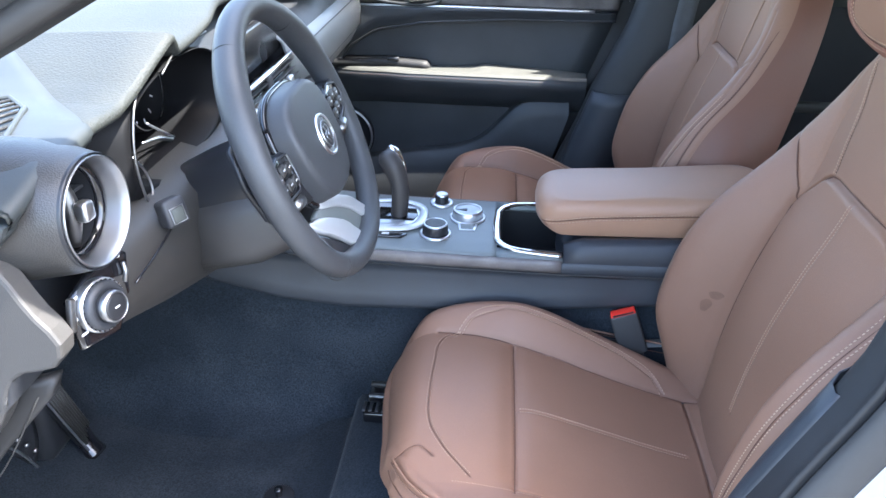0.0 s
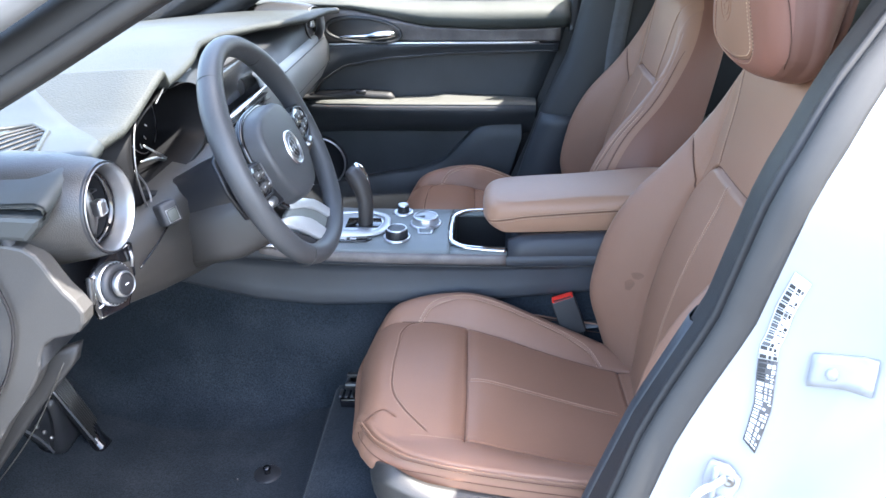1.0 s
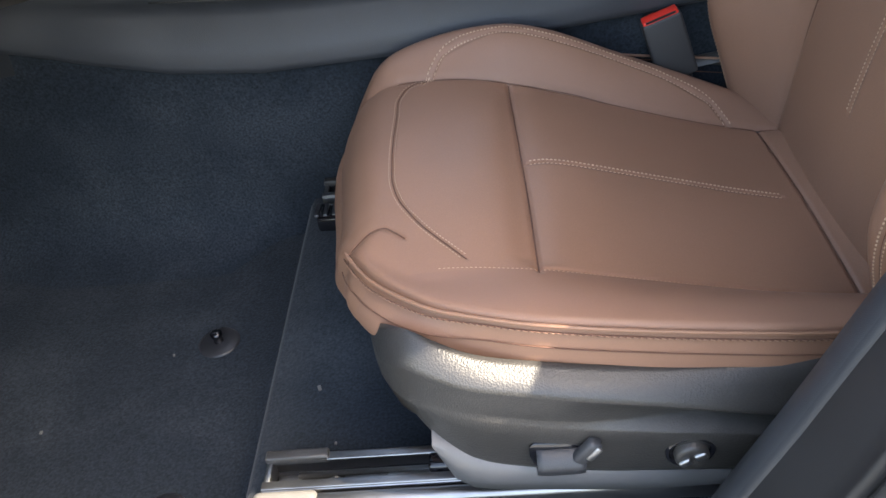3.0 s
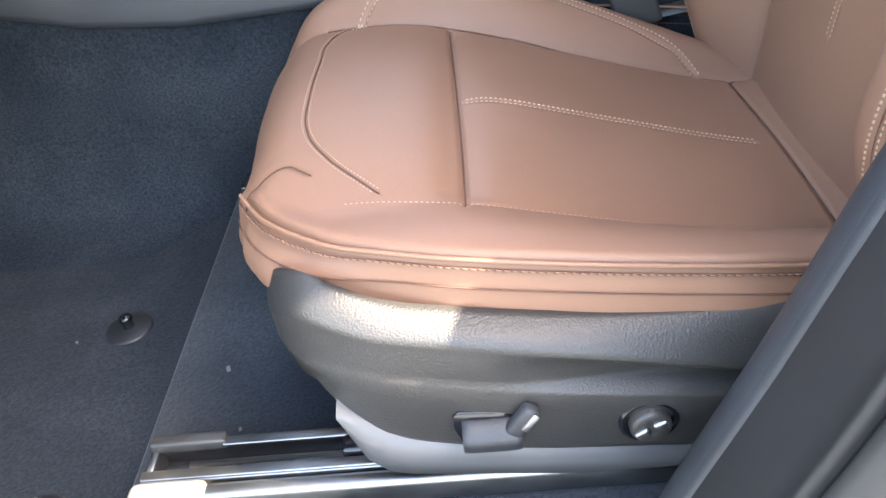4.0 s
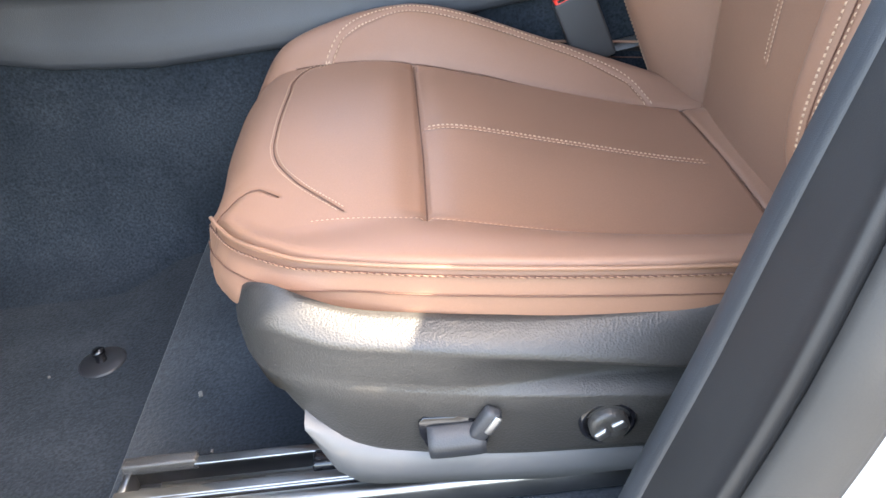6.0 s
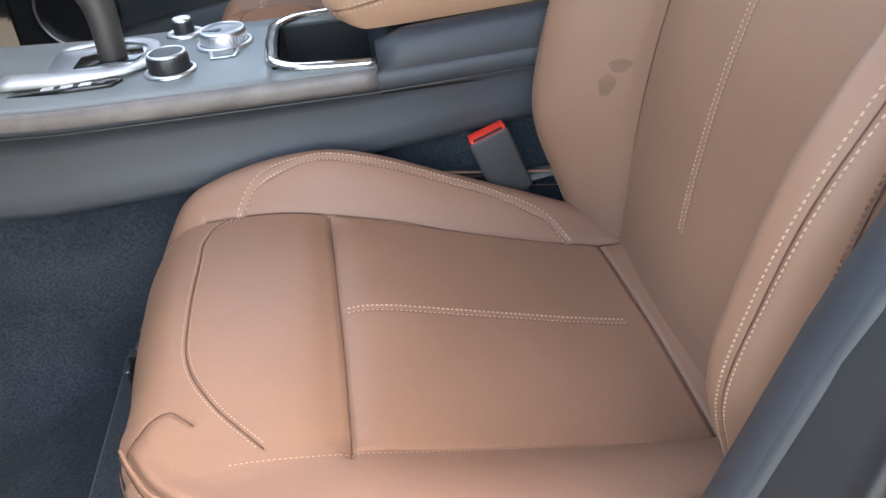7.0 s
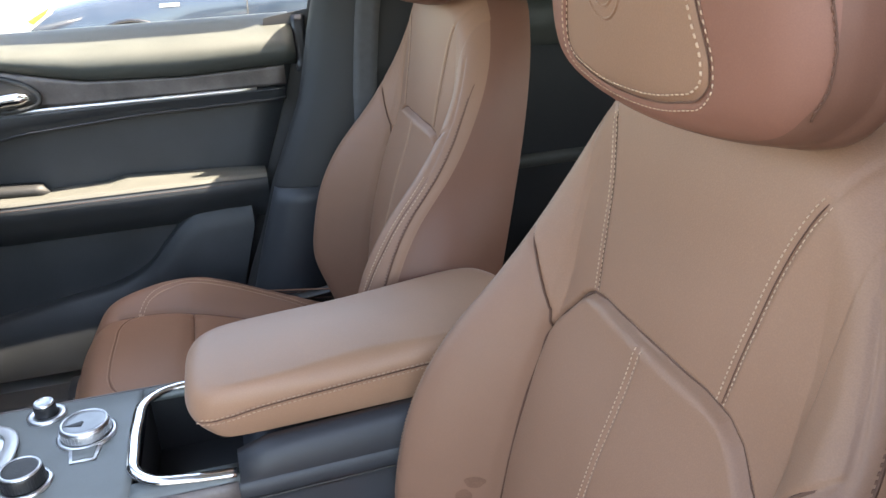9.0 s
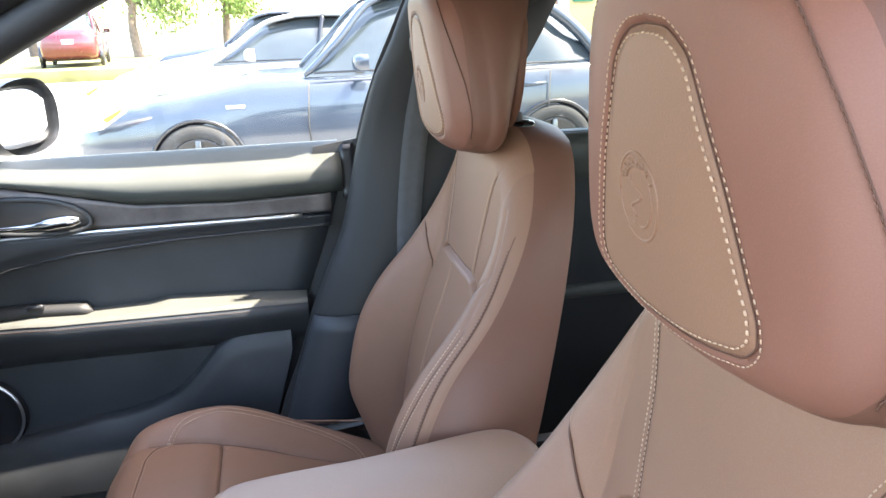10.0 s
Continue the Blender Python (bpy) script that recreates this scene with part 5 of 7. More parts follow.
u_line = spline([(0.134, MID - 0.105, 0.7245), (0.08, MID - 0.099, 0.7255), (0.045, MID - 0.090, 0.7260), (0.026, MID - 0.070, 0.7262), (0.021, MID - 0.03, 0.7262), (0.021, MID + 0.03, 0.7262), (0.026, MID + 0.070, 0.7262), (0.045, MID + 0.090, 0.7260), (0.08, MID + 0.099, 0.7255), (0.134, MID + 0.105, 0.7245)], 60)
part("tray_frame", tube(u_line, 0.0075, 10, 0.6), CHROME, console, "bright chrome tray frame")
def box_rise(x):
    return 0.010 * float(smooth01(0.137, 0.175, x)) + 0.055 * (x - 0.137)


rows = [[(x, MID + w, z) for w, z in ((-0.114, 0.700), (-0.115, 0.720), (-0.110, 0.733 + box_rise(x)), (-0.098, 0.742 + box_rise(x)), (-0.086, 0.741 + box_rise(x)), (-0.082, 0.66), (0.082, 0.66), (0.086, 0.741 + box_rise(x)), (0.098, 0.742 + box_rise(x)), (0.110, 0.733 + box_rise(x)), (0.115, 0.720), (0.114, 0.700))] for x in np.linspace(0.137, 0.50, 12)]
part("storage_box", thick(rows, -0.01, (0, 0, 1)), mat("console_box_plastic", (0.026, 0.028, 0.034), 0.5, var=0.1, var_scale=12, grain=0.2, grain_scale=900, bump=0.15), console, "dark grey storage box")
rows = [[(0.137, MID + w, z) for w in (-0.112, 0.112)] for z in (0.66, 0.738)]


# armrest lid
def arm_top(u, v):
    return 0.815 + 0.075 * (u - 0.10) - 0.9 * v * v


ARM_OUT = outline_from([(0.088, 0.0), (0.090, 0.045), (0.104, 0.073), (0.14, 0.084), (0.24, 0.088), (0.36, 0.090), (0.46, 0.088), (0.49, 0.05), (0.495, 0.0), (0.49, -0.05), (0.46, -0.088), (0.36, -0.090), (0.24, -0.088), (0.14, -0.084), (0.104, -0.073), (0.090, -0.045)])
arm = part("armrest_lid", pillow(ARM_OUT, (0.29, 0.0), arm_top, 0.024, lambda u, v: 0.750 + 0.045 * (u - 0.1) + 0.012 * smooth01(0.13, 0.09, u), lambda u, v, h: (u, MID + 0.004 + v, h), nr=50, na=260, sag=0.012, tuck=0.03, side=12), LEATHER_LID_LIT, console, "padded brown leather armrest lid")
for s in (-1, 1):
    lo, st = [], []
    for x in np.arange(0.098, 0.45, 0.0056):
        w = np.interp(x, [0.088, 0.096, 0.104, 0.118, 0.14, 0.24, 0.36, 0.46], [0.045, 0.062, 0.073, 0.080, 0.084, 0.088, 0.090, 0.088]) + 0.0026
        z = 0.772 + 0.21 * (x - 0.098) - 0.16 * max(0, x - 0.16) ** 1.2
        lo.append((x, MID + 0.004 + s * (w - 0.0006), z))
        for d in (-0.0032, 0.0032):
            st.append(tube([(x, MID + 0.004 + s * (w + 0.0009), z + d), (x + 0.0034, MID + 0.004 + s * (w + 0.0009), z + d + 0.0006)], 0.00062, 5))
    part("welt", tube(lo, 0.0008, 6), THREAD_AND_SHADE, arm)
    tagged(part("stitching", join(*st), THREAD, arm, "tan thread"), "fine thread stitches", "", "", "stuff")


def knob(x, y, r, h, ring, mat_top, mat_side, name, label):
    m = Matrix.Translation((x, y, con_top(x) + 0.002))
    part("bezel_ring", lathe([(ring, 0.0), (ring, 0.0025), (ring - 0.003, 0.0038), (r + 0.002, 0.0036), (r + 0.001, 0.001)], 40, m), SATIN, console, "satin ring round the knob")
    k = part(name, lathe([(r * 0.97, 0.001), (r, 0.003), (r, h - 0.003), (r - 0.001, h - 0.001), (r - 0.003, h)], 48, m), mat_side, console, label)
    part("cap", lathe([(r - 0.0005, h - 0.003), (r - 0.001, h), (r - 0.003, h + 0.0012), (r * 0.55, h + 0.0006), (0.0, h + 0.0004)], 48, m), mat_top, k)
    part("cap_ring", lathe([(r - 0.0042, h + 0.0002), (r - 0.0036, h + 0.0018), (r - 0.0014, h + 0.0016), (r - 0.0006, h - 0.0004)], 48, m), SATIN, k, "satin ring on the cap")
    ribs = [moved(block(-0.0004, 0.0004, -0.0006, 0.0006, 0.004, h - 0.004, 0), m @ Matrix.Rotation(a, 4, "Z") @ Matrix.Translation((r, 0, 0))) for a in np.linspace(0, 2 * math.pi, 40, endpoint=False)]
    part("knurling", join(*ribs), mat_side, k, smooth=False)
    return k


knob(-0.090, MID - 0.050, 0.0225, 0.021, 0.029, SHIELD, DARK, "rotary_knob", "black rotary knob with a satin base ring")
big = knob(-0.036, MID + 0.026, 0.028, 0.017, 0.034, STEEL, SATIN, "rotary_controller", "large silver rotary controller")
part("pointer", plate([(-0.024, -0.004), (-0.002, -0.009), (0.0, 0.0), (-0.002, 0.003)], 0.0012, Matrix.Translation((-0.036, MID + 0.026, con_top(-0.036) + 0.0195))), DARK, big)
knob(-0.090, MID + 0.084, 0.0125, 0.019, 0.023, SATIN, DARK, "volume_knob", "small black volume knob with silver cap")
but = [(-0.014, 0.0), (0.014, 0.0), (0.011, -0.022), (-0.011, -0.022)]
bm_at = Matrix.Translation((-0.034, MID - 0.004, con_top(-0.036) + 0.0025))
part("button_frame", plate([(a * 1.28, b * 1.16) for a, b in but], 0.0012, bm_at, 0.0004), SATIN, console, "satin button frame")
part("button", plate(but, 0.0024, bm_at, 0.0006), CONSOLE, console, "grey console button")

# gear lever and its gate
gz = con_top(-0.17)
part("gate_plate", plate([(-0.235, -0.050), (-0.20, -0.058), (-0.142, -0.056), (-0.118, -0.035), (-0.112, 0.0), (-0.118, 0.045), (-0.14, 0.062), (-0.22, 0.064), (-0.24, 0.05)], 0.004, Matrix.Translation((0, MID + 0.012, gz + 0.001)), 0.0015), SATIN, console, "satin silver gear gate")
part("gate_frame", tube(spline([(-0.235, MID + 0.068, gz + 0.006), (-0.16, MID + 0.072, gz + 0.007), (-0.125, MID + 0.050, gz + 0.007), (-0.118, MID + 0.01, gz + 0.007), (-0.130, MID - 0.032, gz + 0.007), (-0.19, MID - 0.046, gz + 0.008), (-0.27, MID - 0.042, gz + 0.010)], 30), list(np.interp(np.linspace(0, 1, 30), [0, 0.4, 0.65, 0.8, 1], [0.007, 0.008, 0.012, 0.017, 0.020])), 12, 0.32), SILVER_PAINT, console, "chrome gate surround")
part("gate_slot", plate([(-0.205, -0.022), (-0.135, -0.022), (-0.128, 0.0), (-0.135, 0.030), (-0.205, 0.030)], 0.0055, Matrix.Translation((0, MID + 0.014, gz + 0.001)), 0.001), GLOSS, console, "black gate slot")
part("gate_label", plate([(-0.26, -0.082), (-0.150, -0.080), (-0.140, -0.066), (-0.165, -0.054), (-0.26, -0.054)], 0.0045, Matrix.Translation((0, MID + 0.004, gz + 0.001)), 0.001), GLOSS, console, "gloss black gear display")
for k in range(3):
    part("display_bar", block(-0.225 + 0.02 * k, -0.212 + 0.02 * k, MID - 0.070, MID - 0.062, gz + 0.0052, gz + 0.0062, 0), WHITE, console, "pale gear marking", smooth=False)
lev = spline([(-0.165, MID + 0.018, gz + 0.002), (-0.163, MID + 0.018, gz + 0.03), (-0.163, MID + 0.020, gz + 0.055), (-0.170, MID + 0.026, gz + 0.082), (-0.182, MID + 0.033, gz + 0.104), (-0.196, MID + 0.038, gz + 0.120)], 24)
lever_ob = part("gear_lever", tube(lev, list(np.interp(np.linspace(0, 1, 24), [0, 0.12, 0.5, 0.75, 0.92, 1], [0.020, 0.0198, 0.0215, 0.0260, 0.025, 0.014])), 16, 0.8, up=(1, 0, 0)), mat("lever_leather", (0.045, 0.04, 0.038), 0.5, var=0.1, grain=0.3, grain_scale=900, bump=0.25, kind="cells"), console, "black leather gear lever")
part("lever_cap", tube(lev[12:] + np.array((0.010, 0.006, 0.010)), list(np.interp(np.linspace(0, 1, 12), [0, 0.3, 0.8, 1], [0.004, 0.010, 0.012, 0.005])), 12, 0.9, up=(1, 0, 0)), CHROME, lever_ob, "chrome lever inlay")

# belt buckle beside the driver's cushion
buckle = thing("seat_belt_buckle", (0.262, 1.195, 0.42), "black seat belt buckle with red release button", "belt buckle")
bk = frame_at((0.275, 1.182, 0.557), (-0.34, 0.02, 0.94), (0.94, 0.0, 0.34))
part("stalk", moved(block(-0.016, 0.016, -0.006, 0.006, -0.13, 0.01, 0.004), bk), DARK, buckle)
body = part("buckle_body", moved(block(-0.024, 0.024, -0.0115, 0.0115, -0.002, 0.082, 0.004, 3), bk), mat("buckle_plastic", (0.03, 0.03, 0.031), 0.6, var=0.1), buckle, "black plastic buckle body")
part("release_button", moved(block(-0.0215, 0.0215, -0.0098, 0.0102, 0.068, 0.0850, 0.002, 2), bk), RED, buckle, "red release button")
part("slot", moved(block(-0.018, 0.018, -0.0105, -0.0085, 0.0825, 0.0848, 0), bk), DARK, buckle, smooth=False)

# ---- floor fittings ----
def floor_pin(x, y):
    pin = thing("mat_fixing", (x, y, 0.338), "round black floor mat fixing on the carpet", "floor fixing", "mat fixings")
    m = Matrix.Translation((x, y, 0.3375))
    part("disc", lathe([(0.0265, 0.0), (0.0265, 0.0015), (0.024, 0.003), (0.010, 0.0042), (0.0, 0.0045)], 36, m), DARK, pin)
    part("stud", lathe([(0.0065, 0.003), (0.0055, 0.012), (0.0075, 0.014), (0.0075, 0.018), (0.005, 0.020), (0.0, 0.0205)], 20, m), GLOSS, pin, "black stud")
    return pin


first_pin = floor_pin(-0.331, 0.985)
copy_thing(first_pin, Matrix.Translation((-0.334, 0.738, 0.338)))


def seat_rail(y, front):
    rail = thing("seat_rail", (-0.05, y, 0.40), "zinc steel seat slide rail bolted to the floor", "seat rail", "seat rails")
    x0, x1, half = -0.202, 0.46, 0.0185
    part("lower_channel", block(x0, x1, y - half, y + half, 0.398, 0.404, 0.001), DARK, rail, "dark rail bed")
    for d in (-half, half):
        part("channel_wall", block(x0, x1, y + d - 0.0018, y + d + 0.0018, 0.402, 0.426, 0.0012), STEEL, rail)
        part("channel_lip", block(x0 if d < 0 else x0 + 0.058, x1, y + d * 0.80 - 0.0045, y + d * 0.80 + 0.0045, 0.425, 0.428, 0.001), STEEL, rail)
    part("lip_cover", block(x0 - 0.001, x0 + 0.060, y + half - 0.007, y + half + 0.004, 0.420, 0.431, 0.002), SHIELD, rail, "grey plastic lip cover")
    part("slide_bar", block(x0 + 0.155, x1, y - 0.008, y + 0.009, 0.408, 0.432, 0.003), GLOSS, rail, "black inner slide")
    part("drive_screw", tube([(x0 + 0.03, y + 0.004, 0.413), (x1, y + 0.004, 0.413)], 0.0036, 10), STEEL, rail)
    part("screw_sleeve", tube([(x0 + 0.076, y - 0.009, 0.417), (x0 + 0.116, y - 0.009, 0.417)], 0.0062, 12), STEEL, rail, "steel sleeve")
    part("slide_tongue", block(x0 + 0.116, x0 + 0.160, y - 0.014, y - 0.005, 0.414, 0.424, 0.002), STEEL, rail, "bright slide tongue")
    part("bolt_head", lathe([(0.0085, 0.0), (0.0085, 0.008), (0.005, 0.011), (0.0, 0.0115)], 8, Matrix.Translation((x0 + 0.066, y - 0.008, 0.408))), BEIGE, rail, "pale greased bolt head")
    part("grease_lump", lathe([(0.0, -0.004), (0.0058, 0.0), (0.0064, 0.004), (0.004, 0.009), (0.0, 0.010)], 10, Matrix.Translation((x0 + 0.084, y - 0.010, 0.411))), BEIGE, rail, "pale grease lump")
    part("end_stop", block(x0, x0 + 0.006, y - half, y + half, 0.402, 0.424, 0.001), STEEL, rail)
    part("stop_tab", block(x0 + 0.010, x0 + 0.030, y - 0.004, y + 0.006, 0.404, 0.412, 0.001), STEEL, rail)
    if front:
        part("upper_rail", block(-0.152, x1, y - 0.037, y - 0.0225, 0.402, 0.427, 0.005), STEEL, rail, "bright steel outer rail")
        part("end_cap", block(-0.208, -0.148, y - 0.040, y - 0.0205, 0.398, 0.430, 0.006, 3), BEIGE, rail, "beige plastic rail end cap")
    else:
        part("cable_duct", block(x0 - 0.004, x1, y - 0.066, y - 0.030, 0.400, 0.424, 0.005), GLOSS, rail, "black cable duct")
        for k in range(4):
            part("duct_rib", block(x0 - 0.006 + 0.012 * k, x0 + 0.000 + 0.012 * k, y - 0.062, y - 0.034, 0.423, 0.4265, 0.001), SATIN_DARK, rail)
    return rail


seat_rail(0.7195, True)
seat_rail(1.185, False)
seat_rail(0.7195 + 0.731, False)
seat_rail(1.185 + 0.731, False)

# crumbs of grit on the carpet
rng = random.Random(4)
grit = []
for k in range(9):
    x, y = rng.uniform(-0.55, -0.02), rng.uniform(0.66, 1.15)
    z = 0.3385 if x < -0.235 else (0.3995 if x > -0.2 else None)
    if z is None:
        continue
    r = rng.uniform(0.0006, 0.0014)
    grit.append(moved(block(-r * 1.6, r * 1.6, -r, r, 0, r * 1.4, 0), Matrix.Translation((x, y, z)) @ Matrix.Rotation(rng.uniform(0, 6), 4, "Z")))
grit.append(moved(block(-0.0035, 0.0035, -0.0018, 0.0018, 0, 0.002, 0.0006), Matrix.Translation((-0.170, 0.842, 0.400)) @ Matrix.Rotation(1.9, 4, "Z")))
tagged(part("floor_grit", join(*grit), BEIGE, None, "", False), "scattered pale crumbs of grit on the carpet", "grit", "", "stuff")

# ---- dashboard ----
dash = thing("dashboard", (-0.6, MID, 0.70), "black grained dashboard with round air vents and satin rings", "dashboard")


def dash_edge(y):
    """Rear edge of the dash top: how far back and how high, with the arch over the instruments."""
    x = np.interp(y, [0.56, 0.66, 0.735, 0.965, 1.12, 1.25, 1.38, 1.55, 1.72, 2.06], [-0.405, -0.392, -0.398, -0.398, -0.412, -0.445, -0.455, -0.420, -0.350, -0.335])
    z = np.interp(y, [0.56, 0.64, 0.735, 0.80, 0.846, 0.90, 0.955, 0.962, 0.972, 1.045, 1.11, 1.195, 1.25, 1.38, 1.6, 1.94, 2.06], [1.060, 1.090, 1.098, 1.097, 1.107, 1.124, 1.140, 1.139, 1.1225, 1.1225, 1.127, 1.131, 1.130, 1.122, 1.108, 1.090, 1.075])
    return x, z


rows = []
for y in np.r_[np.linspace(0.582, 0.950, 40), np.linspace(0.953, 0.975, 8), np.linspace(0.985, 2.065, 60)]:
    xr, zr = dash_edge(y)
    row = []
    for t in np.linspace(0, 1, 16):
        x = -1.02 + (xr + 1.02) * t
        z = 1.035 + (zr - 1.035) * math.sin(t * math.pi / 2) ** 0.8 - 0.02 * smooth01(0.62, 0.76, abs(y - MID)) * (1 - t)
        row.append((x, y, z))
    row += [(xr + 0.007, y, zr - 0.004), (xr + 0.008, y, zr - 0.010), (xr + 0.003, y, zr - 0.016), (xr - 0.03, y, zr - 0.020), (xr - 0.10, y, zr - 0.026)]
    rows.append(row)
part("dash_top", sheet(rows), SOFT, dash, "grained black dash top")

# front face under the top, from the driver's end to the passenger's
rows = []
for y in np.linspace(0.585, 2.04, 70):
    xr, zr = dash_edge(y)
    bulge = smooth01(1.42, 1.55, y)
    hole = 0.80 < y < 1.125
    prof = [(-0.56, 0.925) if hole else (xr - 0.05, zr - 0.02), (-0.50, 0.920) if hole else (-0.445 + 0.06 * bulge, 1.03), (-0.45, 0.915) if hole else (-0.435 + 0.075 * bulge, 0.98), (-0.430 + 0.068 * bulge, 0.93), (-0.440, 0.86), (-0.50, 0.80), (-0.60, 0.76), (-0.80, 0.74)]
    rows.append([(x, y, z) for x, z in prof])
part("dash_face", thick(rows, -0.01, (1, 0, 0)), BLACK, dash, "black dash face")
# pale lower-passenger fascia
rows = []
for y in np.linspace(1.46, 2.02, 24):
    rows.append([(x - 0.03 * (1 - smooth01(1.46, 1.56, y)), y, z) for x, z in ((-0.455, 1.040), (-0.400, 1.034), (-0.368, 1.012), (-0.356, 0.975), (-0.360, 0.935), (-0.385, 0.890), (-0.430, 0.858))])
part("passenger_fascia", thick(rows, -0.008, (1, 0, 0)), mat("pale_grey_fascia", (0.20, 0.215, 0.215), 0.42, var=0.06, var_scale=12, grain=0.12, grain_scale=700, bump=0.05), dash, "smooth grey passenger fascia")
part("fascia_line", tube([(-0.3655, y, 1.003) for y in np.linspace(1.52, 2.0, 12)], 0.0016, 6), DARK, dash)

# instrument pod: a tunnel behind a chrome-edged opening
def pod_outline(grow):
    pts = [(0.832 - grow, 0.985 - grow), (0.823 - grow, 1.02), (0.832 - grow, 1.062), (0.868 - grow, 1.084), (0.92, 1.096), (0.97, 1.102), (1.06, 1.096), (1.115 + grow, 1.07), (1.122 + grow, 1.02), (1.108 + grow, 0.985 - grow), (1.03, 0.968 - grow), (0.90, 0.966 - grow)]
    f = outline_from(pts)
    return np.array(f(np.linspace(0, 1, 72, endpoint=False))).T


DIALBLACK = mat("dial_black", (0.008, 0.008, 0.009), 0.6, var=0.1, spec=0.15)
rings = []
for x, g in ((-0.46, 0.030), (-0.405, 0.010), (-0.400, 0.0), (-0.404, -0.003), (-0.45, -0.006), (-0.525, -0.010)):
    rings.append([(x, y, z) for y, z in pod_outline(g)])
pod = part("instrument_pod", loft(rings, True, False), DIALBLACK, dash, "black hooded instrument pod")
part("chrome_edge", tube(spline([(-0.398, 0.868, 1.106), (-0.397, 0.838, 1.076), (-0.397, 0.823, 1.030), (-0.396, 0.824, 0.995), (-0.395, 0.836, 0.964), (-0.398, 0.853, 0.972), (-0.404, 0.852, 1.000), (-0.41, 0.840, 1.02)], 40), 0.0016, 8), SATIN_DIM, pod, "satin chrome pod edge")
part("chrome_edge", tube(spline([(-0.400, 0.930, 1.094), (-0.402, 0.99, 1.112), (-0.405, 1.05, 1.110), (-0.408, 1.107, 1.108)], 20), 0.0014, 8), SATIN_DIM, pod, "satin chrome pod edge")
rows = [[(-0.515 + 0.02 * (z - 1.0), y, z) for z in (0.95, 1.0, 1.095)] for y in (0.82, 0.97, 1.125)]
part("cluster_face", thick(rows, -0.004, (1, 0, 0)), DIALBLACK, pod, "dark instrument display")
for yc in (0.895, 1.055):
    m = frame_at((-0.507, yc, 1.035), (1, 0, 0.12), (0, 1, 0))
    part("dial", lathe([(0.062, 0.0), (0.062, 0.016), (0.058, 0.018), (0.055, 0.003), (0.0, 0.002)], 40, m), DIALBLACK, pod, "dark round dial")
    part("dial_ring", lathe([(0.0605, 0.0165), (0.0595, 0.0185), (0.0580, 0.0165)], 40, m), SATIN, pod, "satin dial ring")
    for k in range(9):
        a = 2.3 + k * 0.48
        part("dial_mark", moved(block(-0.0012, 0.0012, 0.046, 0.054, 0.0032, 0.0042, 0), m @ Matrix.Rotation(a, 4, "Z")), WHITE, pod, smooth=False)
part("pod_trim", tube(spline([(-0.445, 0.940, 0.999), (-0.445, 0.983, 0.990), (-0.445, 1.040, 0.968), (-0.445, 1.114, 0.939)], 20), list(np.interp(np.linspace(0, 1, 20), [0, 0.3, 1], [0.0012, 0.0034, 0.0016])), 8), SATIN, pod, "satin lower trim")
part("pod_trim", tube(spline([(-0.445, 0.960, 1.019), (-0.445, 0.996, 0.997), (-0.445, 1.035, 0.974)], 12), 0.0018, 8), SATIN, pod, "satin lower trim")

# knee panel and the ledge under the instruments
rows = []
for y in np.linspace(0.655, 1.19, 40):
    zb = np.interp(y, [0.655, 0.70, 0.80, 0.87, 0.95, 1.04, 1.19], [0.895, 0.882, 0.848, 0.827, 0.804, 0.782, 0.755])
    rows.append([(x, y, z) for x, z in ((-0.43, 0.972), (-0.385, 0.968), (-0.362, 0.952), (-0.358, 0.5 * (0.95 + zb)), (-0.364, zb + 0.02), (-0.372, zb + 0.006), (-0.388, zb - 0.003), (-0.45, zb - 0.012), (-0.60, zb - 0.01))])
part("knee_panel", sheet(rows), mat("brown_grey_plastic", (0.040, 0.037, 0.034), 0.5, var=0.1, var_scale=10, grain=0.25, grain_scale=1000, bump=0.15, kind="cells"), dash, "warm grey knee panel")
part("panel_gap", tube(spline([(-0.3565, 0.70, 0.935), (-0.355, 0.76, 0.944), (-0.354, 0.80, 0.953), (-0.354, 0.84, 0.956)], 14), 0.0014, 6), GLOSS, dash)
sw = frame_at((-0.352, 0.800, 0.972), (0.80, -0.5, 0.25), (0.2, 0.9, 0))
part("hatch_button", moved(block(-0.015, 0.015, -0.017, 0.016, -0.012, 0.010, 0.005, 3), sw), BLACK, dash, "small grey dash switch")
part("button_face", moved(block(-0.008, 0.008, -0.012, 0.005, 0.009, 0.0125, 0.003, 2), sw), PAD, dash, "pale switch face")
part("button_rim", moved(tube([(-0.0088, -0.0128, 0.0105), (0.0088, -0.0128, 0.0105), (0.0088, 0.0058, 0.0105), (-0.0088, 0.0058, 0.0105)], 0.0008, 6, closed=True), sw), STEEL, dash)

# driver's end: upper cap, vent, lamp switch, lower end panel
ec = frame_at((0, 0.607, 0), (0, -1, 0), (1, 0, 0))
part("end_cap", plate([(-0.95, 1.02), (-0.95, 1.04), (-0.60, 1.050), (-0.440, 1.058), (-0.396, 1.056), (-0.402, 1.044), (-0.420, 1.026), (-0.480, 1.030), (-0.60, 1.02)], 0.028, ec, 0.006), CORNER, dash, "dark upper dash end cap", smooth=False)
